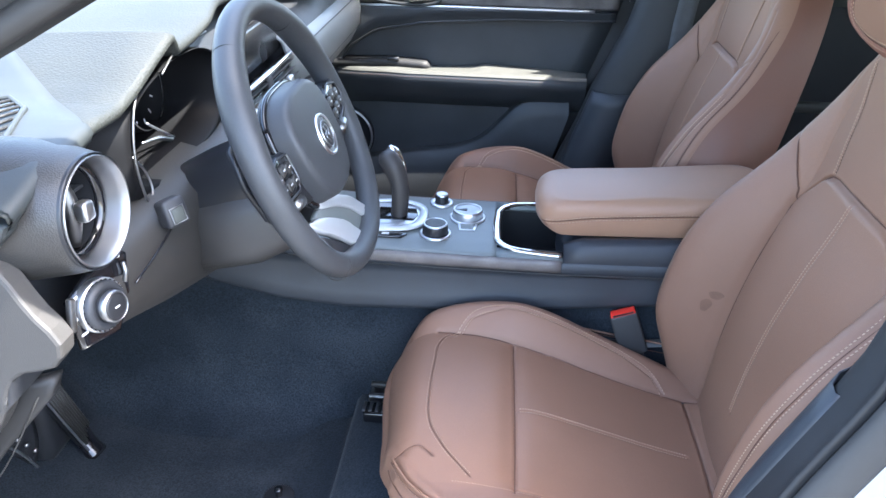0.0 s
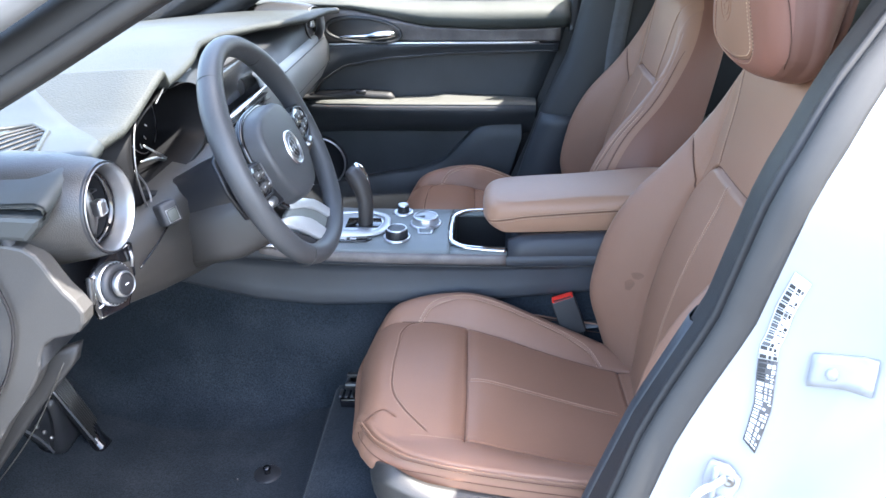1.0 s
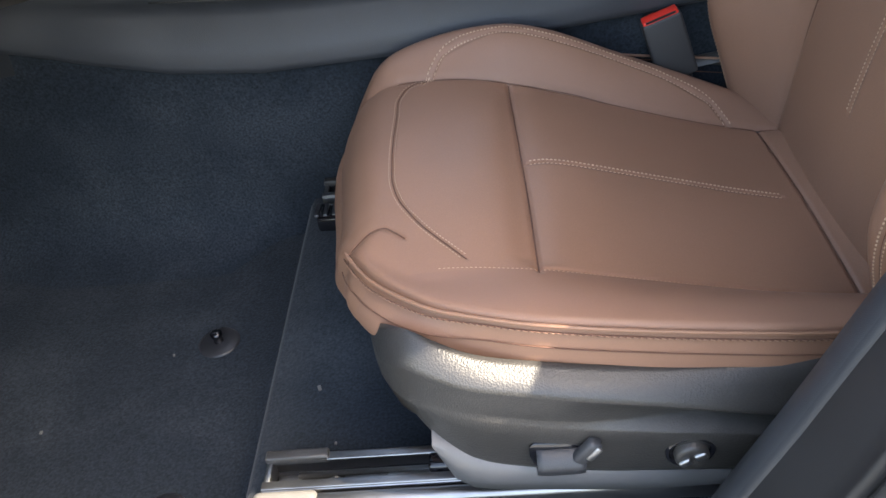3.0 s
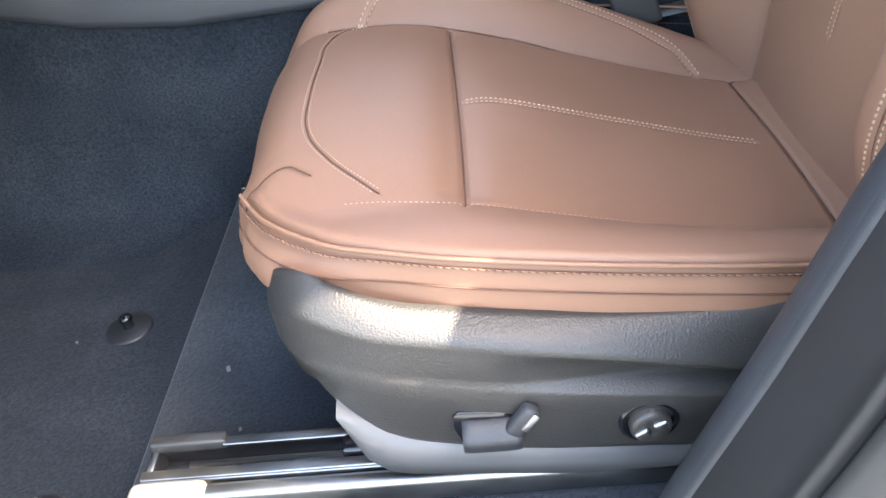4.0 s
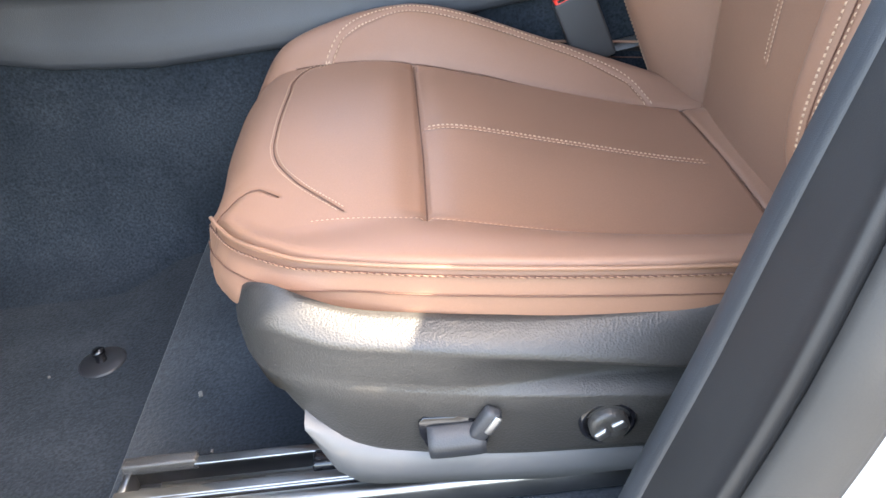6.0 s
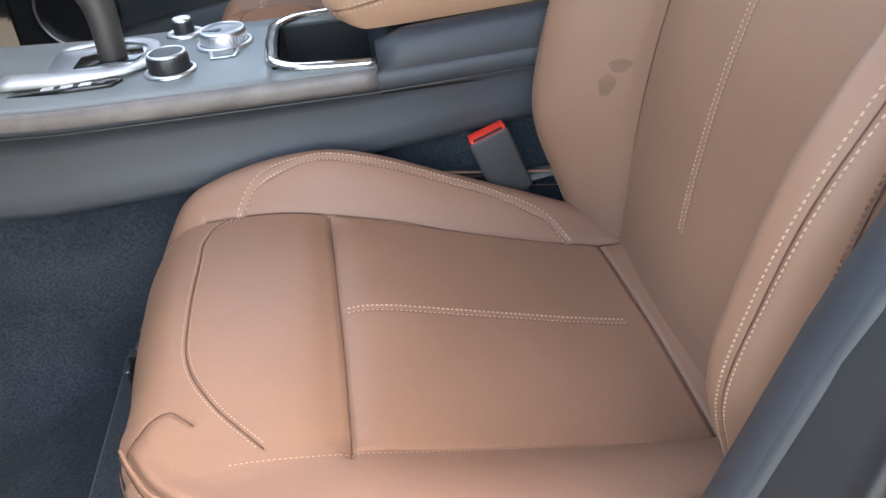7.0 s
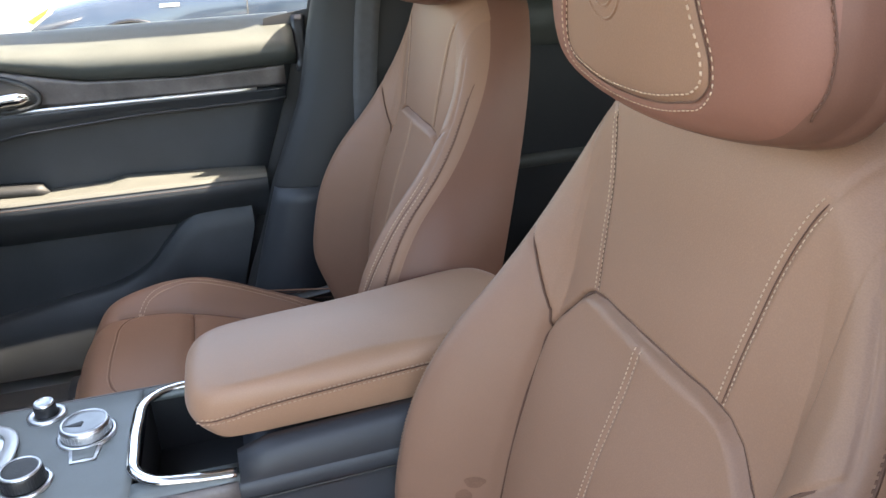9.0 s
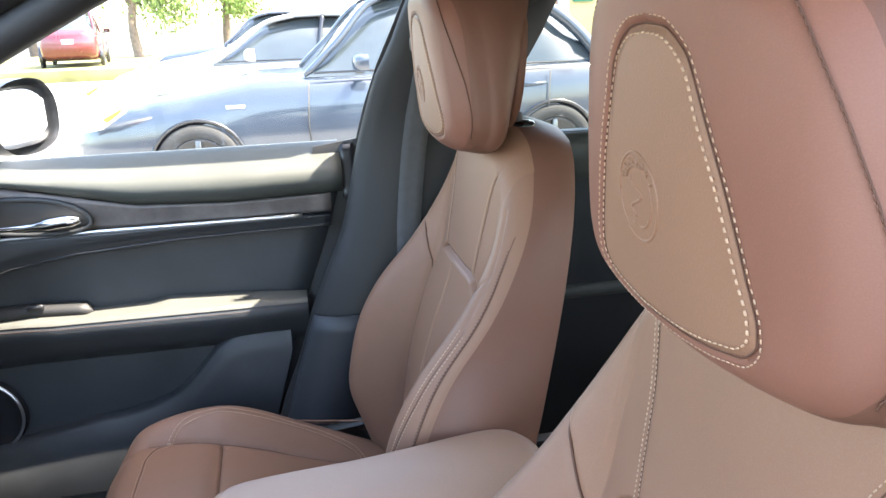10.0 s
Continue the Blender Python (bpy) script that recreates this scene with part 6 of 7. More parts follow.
part("lower_end_panel", plate([(-0.95, 0.50), (-0.95, 1.00), (-0.60, 1.012)] + [tuple(q) for q in spline([(-0.480, 1.022), (-0.425, 1.014), (-0.398, 0.968), (-0.376, 0.928), (-0.382, 0.912), (-0.430, 0.892), (-0.458, 0.835), (-0.515, 0.762), (-0.58, 0.670), (-0.68, 0.56)], 40)], 0.024, ec, 0.004), mat("grey_end_panel", (0.050, 0.048, 0.046), 0.5, var=0.1, var_scale=9, grain=0.25, grain_scale=1000, bump=0.15, kind="cells"), dash, "warm grey dash end panel", smooth=False)
part("cap_gap", tube([(x, 0.5775, z) for x, z in spline([(-0.64, 1.07), (-0.53, 1.072), (-0.490, 1.050), (-0.476, 1.016), (-0.470, 0.980), (-0.462, 0.930), (-0.478, 0.87), (-0.52, 0.80), (-0.60, 0.71)], 40)], 0.0022, 6, up=(0, 1, 0)), GLOSS, dash)
part("under_panel", plate([(-0.95, 0.45), (-0.95, 0.85), (-0.47, 0.845), (-0.420, 0.862), (-0.430, 0.835), (-0.50, 0.755), (-0.60, 0.63), (-0.70, 0.52)], 0.02, frame_at((0, 0.640, 0), (0, -1, 0), (1, 0, 0)), 0.006), BTRIM, dash, "dark lower dash end")
part("under_seam", tube([(x, 0.6185, z) for x, z in spline([(-0.440, 0.84), (-0.50, 0.74), (-0.58, 0.64), (-0.66, 0.55)], 16)], 0.0009, 6, up=(0, 1, 0)), SHIELD, dash, "pale seam line")

# side window demister
def dash_z(x, y):
    xr, zr = dash_edge(y)
    t = min(1.0, max(0.0, (x + 1.02) / (xr + 1.02)))
    return 1.035 + (zr - 1.035) * math.sin(t * math.pi / 2) ** 0.8 - 0.02 * float(smooth01(0.62, 0.76, abs(y - MID))) * (1 - t)


rows = []
for y in np.linspace(0.584, 0.95, 34):
    xr, zr = dash_edge(y)
    end = min(xr, -0.400 - (y - 0.735) / 1.02)
    row = [(x, y, dash_z(x, y) + 0.0035) for x in np.linspace(-0.90, end, 18)]
    z = row[-1][2]
    roll = ((0.009, -0.004), (0.0115, -0.011), (0.007, -0.020), (-0.006, -0.026)) if y < 0.735 else ((0.0004, -0.001), (0.0006, -0.002), (0.0008, -0.003), (0.001, -0.004))
    rows.append(row + [(end + a, y, z + b) for a, b in roll])
part("corner_panel", sheet(rows), CORNER, dash, "smooth grey dash corner panel")
DEM = [(-0.440, 0.655), (-0.472, 0.757), (-0.512, 0.796), (-0.560, 0.775), (-0.545, 0.705), (-0.485, 0.650)]
ux, uy = 0.504, 0.864


def dem_at(a, b, h):
    x, y = -0.500 + a * ux - b * uy, 0.715 + a * uy + b * ux
    return (x, y, dash_z(x, y) + h)


local = [((x + 0.500) * ux + (y - 0.715) * uy, -(x + 0.500) * uy + (y - 0.715) * ux) for x, y in DEM]
part("demister_rim", tube([dem_at(a, b, 0.005) for a, b in local], 0.0034, 8, closed=True), CORNER, dash, "demister surround")
part("demister_well", ([dem_at(a, b, 0.0042) for a, b in local], [tuple(range(6))]), GLOSS, dash, "", False)
for k in range(7):
    b = -0.058 + 0.0155 * k
    cut = []
    for (a0, b0), (a1, b1) in zip(local, local[1:] + local[:1]):
        if (b0 - b) * (b1 - b) < 0:
            cut.append(a0 + (a1 - a0) * (b - b0) / (b1 - b0))
    if len(cut) == 2:
        lo, hi = min(cut) + 0.004, max(cut) - 0.004
        part("demister_slat", tube([dem_at(a, b, 0.0065) for a in np.linspace(lo, hi, 5)], 0.0018, 6), BTRIM, dash)


def air_vent(at, r, axis, label):
    """A round vent on a cone, with crossed blades and a thumb tab."""
    m = frame_at(at, axis, (0, 1, 0))
    vent = part("air_vent", lathe([(r * 0.99, -0.004), (r * 1.02, 0.001), (r * 1.05, -0.001), (r * 1.14, -0.02), (r * 1.27, -0.06), (r * 1.34, -0.12), (r * 1.2, -0.16)], 64, m), SHIELD, dash, label)
    part("vent_ring", lathe([(r * 0.85, -0.022), (r * 0.93, -0.006), (r * 0.965, 0.0045), (r * 0.985, 0.0055), (r * 1.00, 0.004), (r * 1.01, -0.002)], 64, m), SATIN_DIM, vent, "bright satin vent ring")
    part("vent_bead", lathe([(r * 1.005, 0.001), (r * 1.03, 0.004), (r * 1.05, 0.001), (r * 1.05, -0.004)], 64, m), DARK, vent)
    part("vent_bead", lathe([(r * 0.80, -0.024), (r * 0.81, -0.017), (r * 0.785, -0.016), (r * 0.76, -0.026)], 56, m), GLOSS, vent)
    part("vent_throat", lathe([(r * 0.785, -0.020), (r * 0.74, -0.045), (r * 0.66, -0.08), (0.0, -0.082)], 40, m), DARK, vent)
    for k, d in enumerate((-0.46, -0.16, 0.16, 0.46)):
        w = r * 0.77 * math.sqrt(1 - (d / 0.78) ** 2)
        part("vent_blade", moved(block(-w, w, d * r - 0.0016, d * r + 0.0016, -0.062, -0.034, 0.001), m), BLACK, vent)
    fin = [[(a * 0.010 * math.sin(math.pi * (0.12 + 0.76 * q)), (q - 0.5) * 1.46 * r, -0.026 + 0.010 * math.sin(math.pi * q) - 0.006 * a * a) for a in np.linspace(-1, 1, 7)] for q in np.linspace(0, 1, 13)]
    part("vent_paddle", moved(thick(fin, -0.012, (0, 0, 1)), m), SATIN_DARK, vent, "dark satin centre paddle")
    part("vent_knob", moved(block(-0.0085, 0.0085, -0.010, 0.010, -0.018, -0.004, 0.004, 3), m), SATIN, vent, "bright vent thumb tab")
    return vent


air_vent((-0.362, 0.662, 1.036), 0.054, (1, -0.06, 0.05), "round charcoal air vent with satin ring")
air_vent((-0.372, 1.925, 1.052), 0.046, (1, -0.35, 0.05), "round charcoal air vent with satin ring")

# lamp switch
ls = frame_at((-0.366, 0.647, 0.940), (1, -0.30, 0.15), (0, 1, 0))
part("switch_panel", plate([(-0.036, -0.034), (0.012, -0.042), (0.040, -0.010), (0.052, 0.030), (0.040, 0.040), (0.0, 0.034), (-0.034, 0.018)], 0.008, ls @ Matrix.Translation((0.004, 0, -0.014)), 0.004), GLOSS, dash, "gloss black lamp switch panel")
lk = part("lamp_switch", lathe([(0.0255, -0.006), (0.0255, 0.004), (0.0235, 0.008), (0.0165, 0.0090), (0.0160, 0.0070)], 48, ls), BLACK, dash, "round black headlamp switch")
part("switch_ring", lathe([(0.0282, -0.008), (0.0282, 0.0), (0.0270, 0.0030), (0.0256, 0.002)], 48, ls), SATIN, lk, "satin ring")
part("switch_cap", lathe([(0.0160, 0.004), (0.0158, 0.0150), (0.0140, 0.0185), (0.0100, 0.0195), (0.0, 0.0198)], 40, ls), DARK, lk, "raised black cap")
part("cap_ring", lathe([(0.0165, 0.0120), (0.0166, 0.0160), (0.0148, 0.0192), (0.0140, 0.0192), (0.0150, 0.0150)], 40, ls), SATIN_DIM, lk, "satin cap rim")
for k in range(28):
    part("knurl", moved(block(-0.0006, 0.0006, -0.0004, 0.0012, -0.002, 0.004, 0), ls @ Matrix.Rotation(2 * math.pi * k / 28, 4, "Z") @ Matrix.Translation((0, 0.0255, 0))), GLOSS, lk, smooth=False)
part("marking", moved(block(-0.003, 0.003, -0.0008, 0.0008, 0.0196, 0.0202, 0), ls), WHITE, lk, smooth=False)
part("switch_key", moved(block(-0.036, -0.028, -0.022, 0.012, -0.010, -0.003, 0.002), ls @ Matrix.Rotation(-0.35, 4, "Z")), SHIELD, dash, "small grey key")
part("switch_key", moved(tube([(0.038, 0.004, -0.004), (0.044, 0.014, -0.004), (0.044, 0.024, -0.004)], 0.0024, 8), ls), SATIN_DIM, dash, "satin dimmer wheel")
for dx, dy in ((0.040, 0.032), (-0.022, 0.020), (-0.031, 0.000), (-0.026, -0.018)):
    part("marking", moved(block(dx - 0.004, dx + 0.004, dy - 0.0012, dy + 0.0012, -0.006, -0.0052, 0), ls), WHITE, dash, smooth=False)

# centre vents and screen edge seen through the wheel
cv = frame_at((-0.392, MID, 0.948), (1, 0, 0.12), (0, 1, 0))
vent_rim = [(-0.235, -0.042), (-0.172, 0.042), (0.172, 0.042), (0.196, 0.030), (0.244, -0.030), (0.235, -0.042)]
part("center_vent_well", moved(plate(vent_rim, 0.014, None, 0.002), cv @ Matrix.Translation((0, 0, -0.012))), GLOSS, dash)
part("center_vent_frame", moved(tube([(a, b, 0.008) for a, b in vent_rim], 0.0060, 10, 0.7, closed=True), cv), CHROME, dash, "chrome centre vent frame")
for s in (-1, 1):
    for k in range(5):
        z = -0.028 + 0.0145 * k
        part("center_vent_slat", moved(block(*sorted((s * 0.014, s * (0.212 - 0.72 * (z + 0.042)))), z - 0.0014, z + 0.0014, 0.002, 0.010, 0.0006), cv), SHIELD, dash)
    part("center_vent_tab", moved(block(s * 0.105 - 0.010, s * 0.105 + 0.010, -0.012, 0.012, 0.006, 0.018, 0.004, 3), cv), SATIN, dash, "satin vent tab")
part("center_vent_post", moved(block(-0.012, 0.012, -0.040, 0.040, 0.0, 0.012, 0.003), cv), BLACK, dash)
part("center_panel", moved(block(-0.165, 0.165, 0.050, 0.120, -0.030, -0.012, 0.006), cv), mat("dark_screen", (0.012, 0.012, 0.013), 0.25, var=0.05), dash, "dark display panel")
part("climate_panel", moved(block(-0.120, 0.120, -0.16, -0.052, -0.03, 0.0, 0.008), cv), GLOSS, dash, "gloss black climate panel")

# ---- steering wheel ----
WC = Vector((-0.226, 0.948, 1.013))
wheel = thing("steering_wheel", WC, "black leather steering wheel with satin lower spokes", "steering wheel")
T = radians(23.7)
WM = Matrix(((0, -math.sin(T), math.cos(T), WC.x), (1, 0, 0, WC.y), (0, math.cos(T), math.sin(T), WC.z), (0, 0, 0, 1)))  # x right, y up, z to the driver
R0 = 0.173
WLEATHER = mat("wheel_leather", (0.050, 0.052, 0.056), 0.46, var=0.08, var_scale=8, grain=0.25, grain_scale=900, bump=0.2, kind="cells")
ring, rad = [], []
for a in np.linspace(0, 2 * math.pi, 120, endpoint=False):
    flat = 0.010 * max(0, math.cos(a + math.pi / 2)) ** 6
    ring.append(WM @ Vector(((R0 - flat) * math.cos(a), (R0 - flat) * math.sin(a), 0)))
    rad.append(0.0158 + 0.0022 * (math.exp(-((a - 0.65) / 0.35) ** 2) + math.exp(-((a - math.pi + 0.65) / 0.35) ** 2)))
rim = part("rim", tube(ring, rad, 18, 1.08, closed=True, up=tuple(WM.to_3x3() @ Vector((0, 0, 1)))), WLEATHER, wheel, "black leather rim")
for a in (0.95, math.pi - 0.95, -0.9, math.pi + 0.9):
    c = WM @ Vector((R0 * math.cos(a), R0 * math.sin(a), 0))
    t = WM.to_3x3() @ Vector((-math.sin(a), math.cos(a), 0))
    m = frame_at(c, t, tuple(WM.to_3x3() @ Vector((0, 0, 1))))
    part("rim_seam", lathe([(0.0166, -0.0009), (0.0177, 0.0), (0.0166, 0.0009)], 24, m), INK, rim)
st = []
for k in range(260):
    a = 2 * math.pi * k / 260
    if 0.3 < (a + 0.35) % (2 * math.pi) < 2.9:
        continue
    p = WM @ Vector(((R0 - 0.0150) * math.cos(a), (R0 - 0.0150) * math.sin(a), 0.0045))
    q = WM @ Vector(((R0 - 0.0150) * math.cos(a + 0.012), (R0 - 0.0150) * math.sin(a + 0.012), 0.0045))
    st.append(tube([p, q], 0.0005, 4))
tagged(part("stitching", join(*st), INK, rim), "fine thread stitches", "", "", "stuff")
HUB = outline_from([(0.0, 0.070), (0.045, 0.066), (0.076, 0.045), (0.083, 0.006), (0.073, -0.038), (0.048, -0.068), (0.0, -0.076), (-0.048, -0.068), (-0.073, -0.038), (-0.083, 0.006), (-0.076, 0.045), (-0.045, 0.066)])


def on_wheel(u, v, h):
    m = np.array(WM)
    return tuple(m[i][0] * u + m[i][1] * v + m[i][2] * h + m[i][3] for i in range(3))


hub = part("airbag_cover", pillow(HUB, (0, 0), lambda u, v: 0.0240 - 0.9 * u * u - 0.9 * v * v, 0.0085, -0.020, on_wheel, nr=40, na=140, sag=0.015, tuck=-0.06), WLEATHER, wheel, "black airbag cover")
part("hub_gap", tube(np.stack(on_wheel(*np.array(HUB(np.linspace(0, 1, 60, endpoint=False))) * 1.05, -0.012 * np.ones(60)), -1), 0.0045, 8, closed=True), GLOSS, hub)
em = WM @ Matrix.Translation((0.0, -0.002, 0.0215))
part("emblem", lathe([(0.0270, -0.004), (0.0270, 0.002), (0.0255, 0.0042), (0.0225, 0.003), (0.0, 0.0034)], 44, em), mat("emblem_grey", (0.20, 0.21, 0.22), 0.35, metal=0.6, var=0.1), hub, "round grey metal emblem")
part("emblem_ring", lathe([(0.0278, 0.0), (0.0272, 0.0046), (0.0250, 0.0052), (0.0236, 0.003)], 44, em), SATIN, hub, "bright metal emblem ring")
part("emblem_field", lathe([(0.0175, 0.003), (0.0175, 0.0042), (0.0160, 0.0047), (0.0, 0.0047)], 40, em), mat("emblem_dark", (0.05, 0.053, 0.057), 0.35, metal=0.4, var=0.3, var_scale=150), hub, "dark round emblem field")
part("emblem_ring", lathe([(0.0182, 0.0036), (0.0178, 0.0056), (0.0166, 0.0056), (0.0162, 0.0040)], 40, em), SATIN_DIM, hub, "thin inner ring")
for pts in ([(-0.006, 0.012), (-0.002, 0.004), (-0.008, -0.002), (-0.003, -0.011)], [(0.003, 0.012), (0.008, 0.005), (0.003, -0.002), (0.008, -0.010)], [(-0.011, 0.002), (-0.004, 0.003)]):
    part("emblem_relief", moved(tube([(a, b, 0.0050) for a, b in spline(pts, 16)], 0.0013, 6), em), SATIN_DIM, hub)
for k in range(7):
    part("emblem_stroke", moved(block(-0.0012, 0.0012, 0.0190, 0.0222, 0.003, 0.0042, 0.0003), em @ Matrix.Rotation(-1.3 + 0.43 * k, 4, "Z")), SATIN_DIM, hub)
for s in (-1, 1):
    turn = WM @ Matrix.Translation((0, -0.006, 0.006 if s > 0 else -0.008)) @ Matrix.Rotation(radians(4), 4, "Z")
    arm_ = part("side_spoke", moved(plate([(s * 0.06, 0.028), (s * 0.10, 0.032), (s * 0.162, 0.030), (s * 0.166, -0.018), (s * 0.10, -0.040), (s * 0.06, -0.050)][::s], 0.020, Matrix.Translation((0, 0, -0.016)), 0.004), turn), DARK, wheel, "black side spoke")
    rim_ = [(s * 0.086, 0.026), (s * 0.120, 0.034), (s * 0.152, 0.024), (s * 0.160, 0.004), (s * 0.138, -0.012), (s * 0.100, -0.018), (s * 0.086, -0.006)]
    part("button_pod", moved(plate(rim_[::s], 0.005, Matrix.Translation((0, 0, 0.002)), 0.002), turn), GLOSS, arm_, "gloss black button pod")
    part("pod_rim", moved(tube([(a, b, 0.0075) for a, b in rim_], 0.0016, 6, closed=True), turn), SATIN_DARK, arm_, "satin pod rim")
    for bx, by, bw in ((0.099, 0.014, 0.007), (0.117, 0.018, 0.008), (0.137, 0.014, 0.008), (0.100, -0.004, 0.007), (0.118, -0.001, 0.008), (0.138, 0.001, 0.007)):
        bt = part("button", moved(block(s * bx - bw, s * bx + bw, by - 0.0065, by + 0.0065, 0.005, 0.0100, 0.002), turn), SHIELD, arm_)
        part("marking", moved(block(s * bx - 0.003, s * bx + 0.003, by - 0.0008, by + 0.0008, 0.0100, 0.0104, 0), turn), WHITE, bt, smooth=False)
    part("thumb_roller", moved(tube([(s * 0.100, -0.030, 0.002), (s * 0.126, -0.026, 0.002)], 0.0075, 14), turn), STEEL, arm_, "ribbed metal roller")
    part("shift_paddle", moved(plate([(s * 0.080, 0.055), (s * 0.112, 0.045), (s * 0.122, 0.0), (s * 0.110, -0.050), (s * 0.085, -0.060), (s * 0.09, 0.0)][::s], 0.006, Matrix.Translation((0, 0, -0.055)), 0.002), WM), DARK, wheel, "dark shift paddle")


def dished(outline, grow=0.0):
    """A spoke blade: flat on the wheel, sinking towards the hub, with a rounded rim."""
    v, f = plate(outline, 0.010, Matrix.Translation((0, 0, -0.008 + grow)), 0.003)
    return [on_wheel(a, b, c - 0.010 * float(smooth01(-0.11, -0.06, b))) for a, b, c in v], f


part("lower_spoke", dished([tuple(q) for q in spline([(-0.052, -0.066), (-0.016, -0.074), (0.012, -0.086), (0.037, -0.104), (0.062, -0.126), (0.088, -0.150)], 18)] + [tuple(q) for q in spline([(0.074, -0.163), (0.046, -0.136), (0.020, -0.114), (-0.012, -0.094), (-0.050, -0.078)], 14)]), SILVER_PAINT, wheel, "satin silver lower spoke")
part("lower_spoke", dished([tuple(q) for q in spline([(-0.108, -0.072), (-0.080, -0.078), (-0.050, -0.092), (-0.015, -0.118), (0.014, -0.146), (0.030, -0.168)], 18)] + [tuple(q) for q in spline([(0.000, -0.166), (-0.030, -0.146), (-0.060, -0.120), (-0.092, -0.094)], 12)]), SILVER_PAINT, wheel, "satin silver lower spoke")
part("spoke_bridge", dished([(0.028, -0.150), (0.074, -0.146), (0.084, -0.152), (0.064, -0.166), (0.030, -0.170)], 0.0008), SILVER_PAINT, wheel, "satin silver spoke end")
part("spoke_infill", dished([(-0.075, -0.078), (-0.048, -0.076), (-0.010, -0.092), (0.022, -0.112), (0.074, -0.160), (0.030, -0.160), (-0.010, -0.128), (-0.050, -0.096)], -0.004), CONSOLE, wheel, "grey infill between the lower spokes")
part("spoke_foot", dished([(-0.092, -0.098), (-0.050, -0.128), (0.000, -0.166), (-0.040, -0.166), (-0.075, -0.140)], -0.006), DARK, wheel, "black infill under the spoke")
# column shroud, stays with the dash
col = thing("steering_column", (-0.33, WC.y, 0.95), "dark plastic steering column cowl under the wheel", "steering column")
part("upper_cowl", lathe([(0.0, -0.035), (0.046, -0.040), (0.055, -0.050), (0.058, -0.085), (0.056, -0.13), (0.05, -0.20)], 40, WM @ Matrix.Translation((0, -0.022, 0))), DARK, col)
rings = []
for d, w, h, dz in ((-0.045, 0.050, 0.040, -0.066), (-0.055, 0.064, 0.050, -0.070), (-0.12, 0.072, 0.055, -0.070), (-0.20, 0.070, 0.050, -0.060)):
    rings.append([tuple(WM @ Vector((w * np.sign(math.cos(a)) * abs(math.cos(a)) ** 0.6, dz + h * np.sign(math.sin(a)) * abs(math.sin(a)) ** 0.6, d))) for a in np.linspace(0, 2 * math.pi, 32, endpoint=False)])
part("lower_cowl", loft(rings, True, True), mat("cowl_plastic", (0.042, 0.040, 0.039), 0.5, var=0.1, var_scale=10, grain=0.2, grain_scale=1000, bump=0.15), col, "warm grey lower cowl")

# ---- pedals ----
def pad_at(tl, tr, br, bl, n=9):
    """A grid between four corners."""
    c = [np.array(q, float) for q in (tl, tr, br, bl)]
    return [[tuple((1 - b) * ((1 - a) * c[0] + a * c[1]) + b * ((1 - a) * c[3] + a * c[2])) for a in np.linspace(0, 1, n)] for b in np.linspace(0, 1, n)]


acc = thing("accelerator_pedal", (-0.69, 1.04, 0.35), "long ribbed black accelerator pedal with bright edge strip", "pedal", "pedals")
TL, TR, BR, BL = (np.array(q) for q in ((-0.738, 1.000, 0.523), (-0.738, 1.049, 0.520), (-0.708, 1.073, 0.392), (-0.700, 1.038, 0.360)))
part("pad", thick(pad_at(TL, TR, BR, BL), -0.014, (1, 0, 0)), DARK, acc)
for k in range(7):
    a = 0.16 + 0.13 * k
    part("rib", tube([(TL + (TR - TL) * a) * (1 - q) + (BL + (BR - BL) * a) * q + np.array((0.002, -0.001, 0.001)) for q in (0.0, 0.5, 0.97)], 0.0022, 6), SHIELD, acc)
part("edge_strip", tube([TL * (1 - q) + BL * q + np.array((0.003, -0.002, 0.0)) + np.array((0.0, 0.010, -0.004)) * max(0, q - 0.85) for q in np.linspace(0, 1.02, 12)], 0.0022, 8), SATIN, acc, "bright edge strip")
part("pivot", tube(spline([(-0.716, 1.056, 0.395), (-0.705, 1.052, 0.362), (-0.690, 1.050, 0.340)], 10), list(np.linspace(0.014, 0.022, 10)), 14, 0.7), GLOSS, acc, "gloss black pivot foot")
part("pedal_box", block(-0.80, -0.735, 0.99, 1.08, 0.36, 0.50, 0.02, 3), DARK, acc)
brk = thing("brake_pedal", (-0.70, 0.90, 0.40), "wide black brake pedal with studs and bright edge strip", "pedal", "pedals")
TL, TR, BR, BL = (np.array(q) for q in ((-0.712, 0.868, 0.590), (-0.712, 0.936, 0.552), (-0.690, 0.952, 0.474), (-0.690, 0.893, 0.462)))
LO = np.array((-0.700, 0.842, 0.555))
part("pad", thick([[tuple(LO * (1 - a) * (1 - b) + TL * a * (1 - b) + BL * (1 - a) * b + TR * a * b + (np.array((0.004, 0.010, -0.012)) * math.sin(math.pi * a) * b)) for a in np.linspace(0, 1, 9)] for b in np.linspace(0, 1, 9)], -0.012, (1, 0, 0)), DARK, brk)
part("edge_strip", tube([LO * (1 - q) + BL * q + np.array((0.003, -0.002, -0.002)) + np.array((0, 0.003, 0.004)) * math.sin(math.pi * q) for q in np.linspace(0, 1, 10)], 0.0024, 8), SATIN, brk, "bright edge strip")
for q in (0.15, 0.38, 0.61, 0.84):
    part("stud", lathe([(0.0042, 0.0), (0.0042, 0.003), (0.003, 0.0042), (0.0, 0.0044)], 12, frame_at(tuple(LO * (1 - q) + BL * q + np.array((0.002, 0.014, 0.010))), (0.92, -0.15, 0.25), (0, 1, 0))), STEEL, brk, "small metal stud")
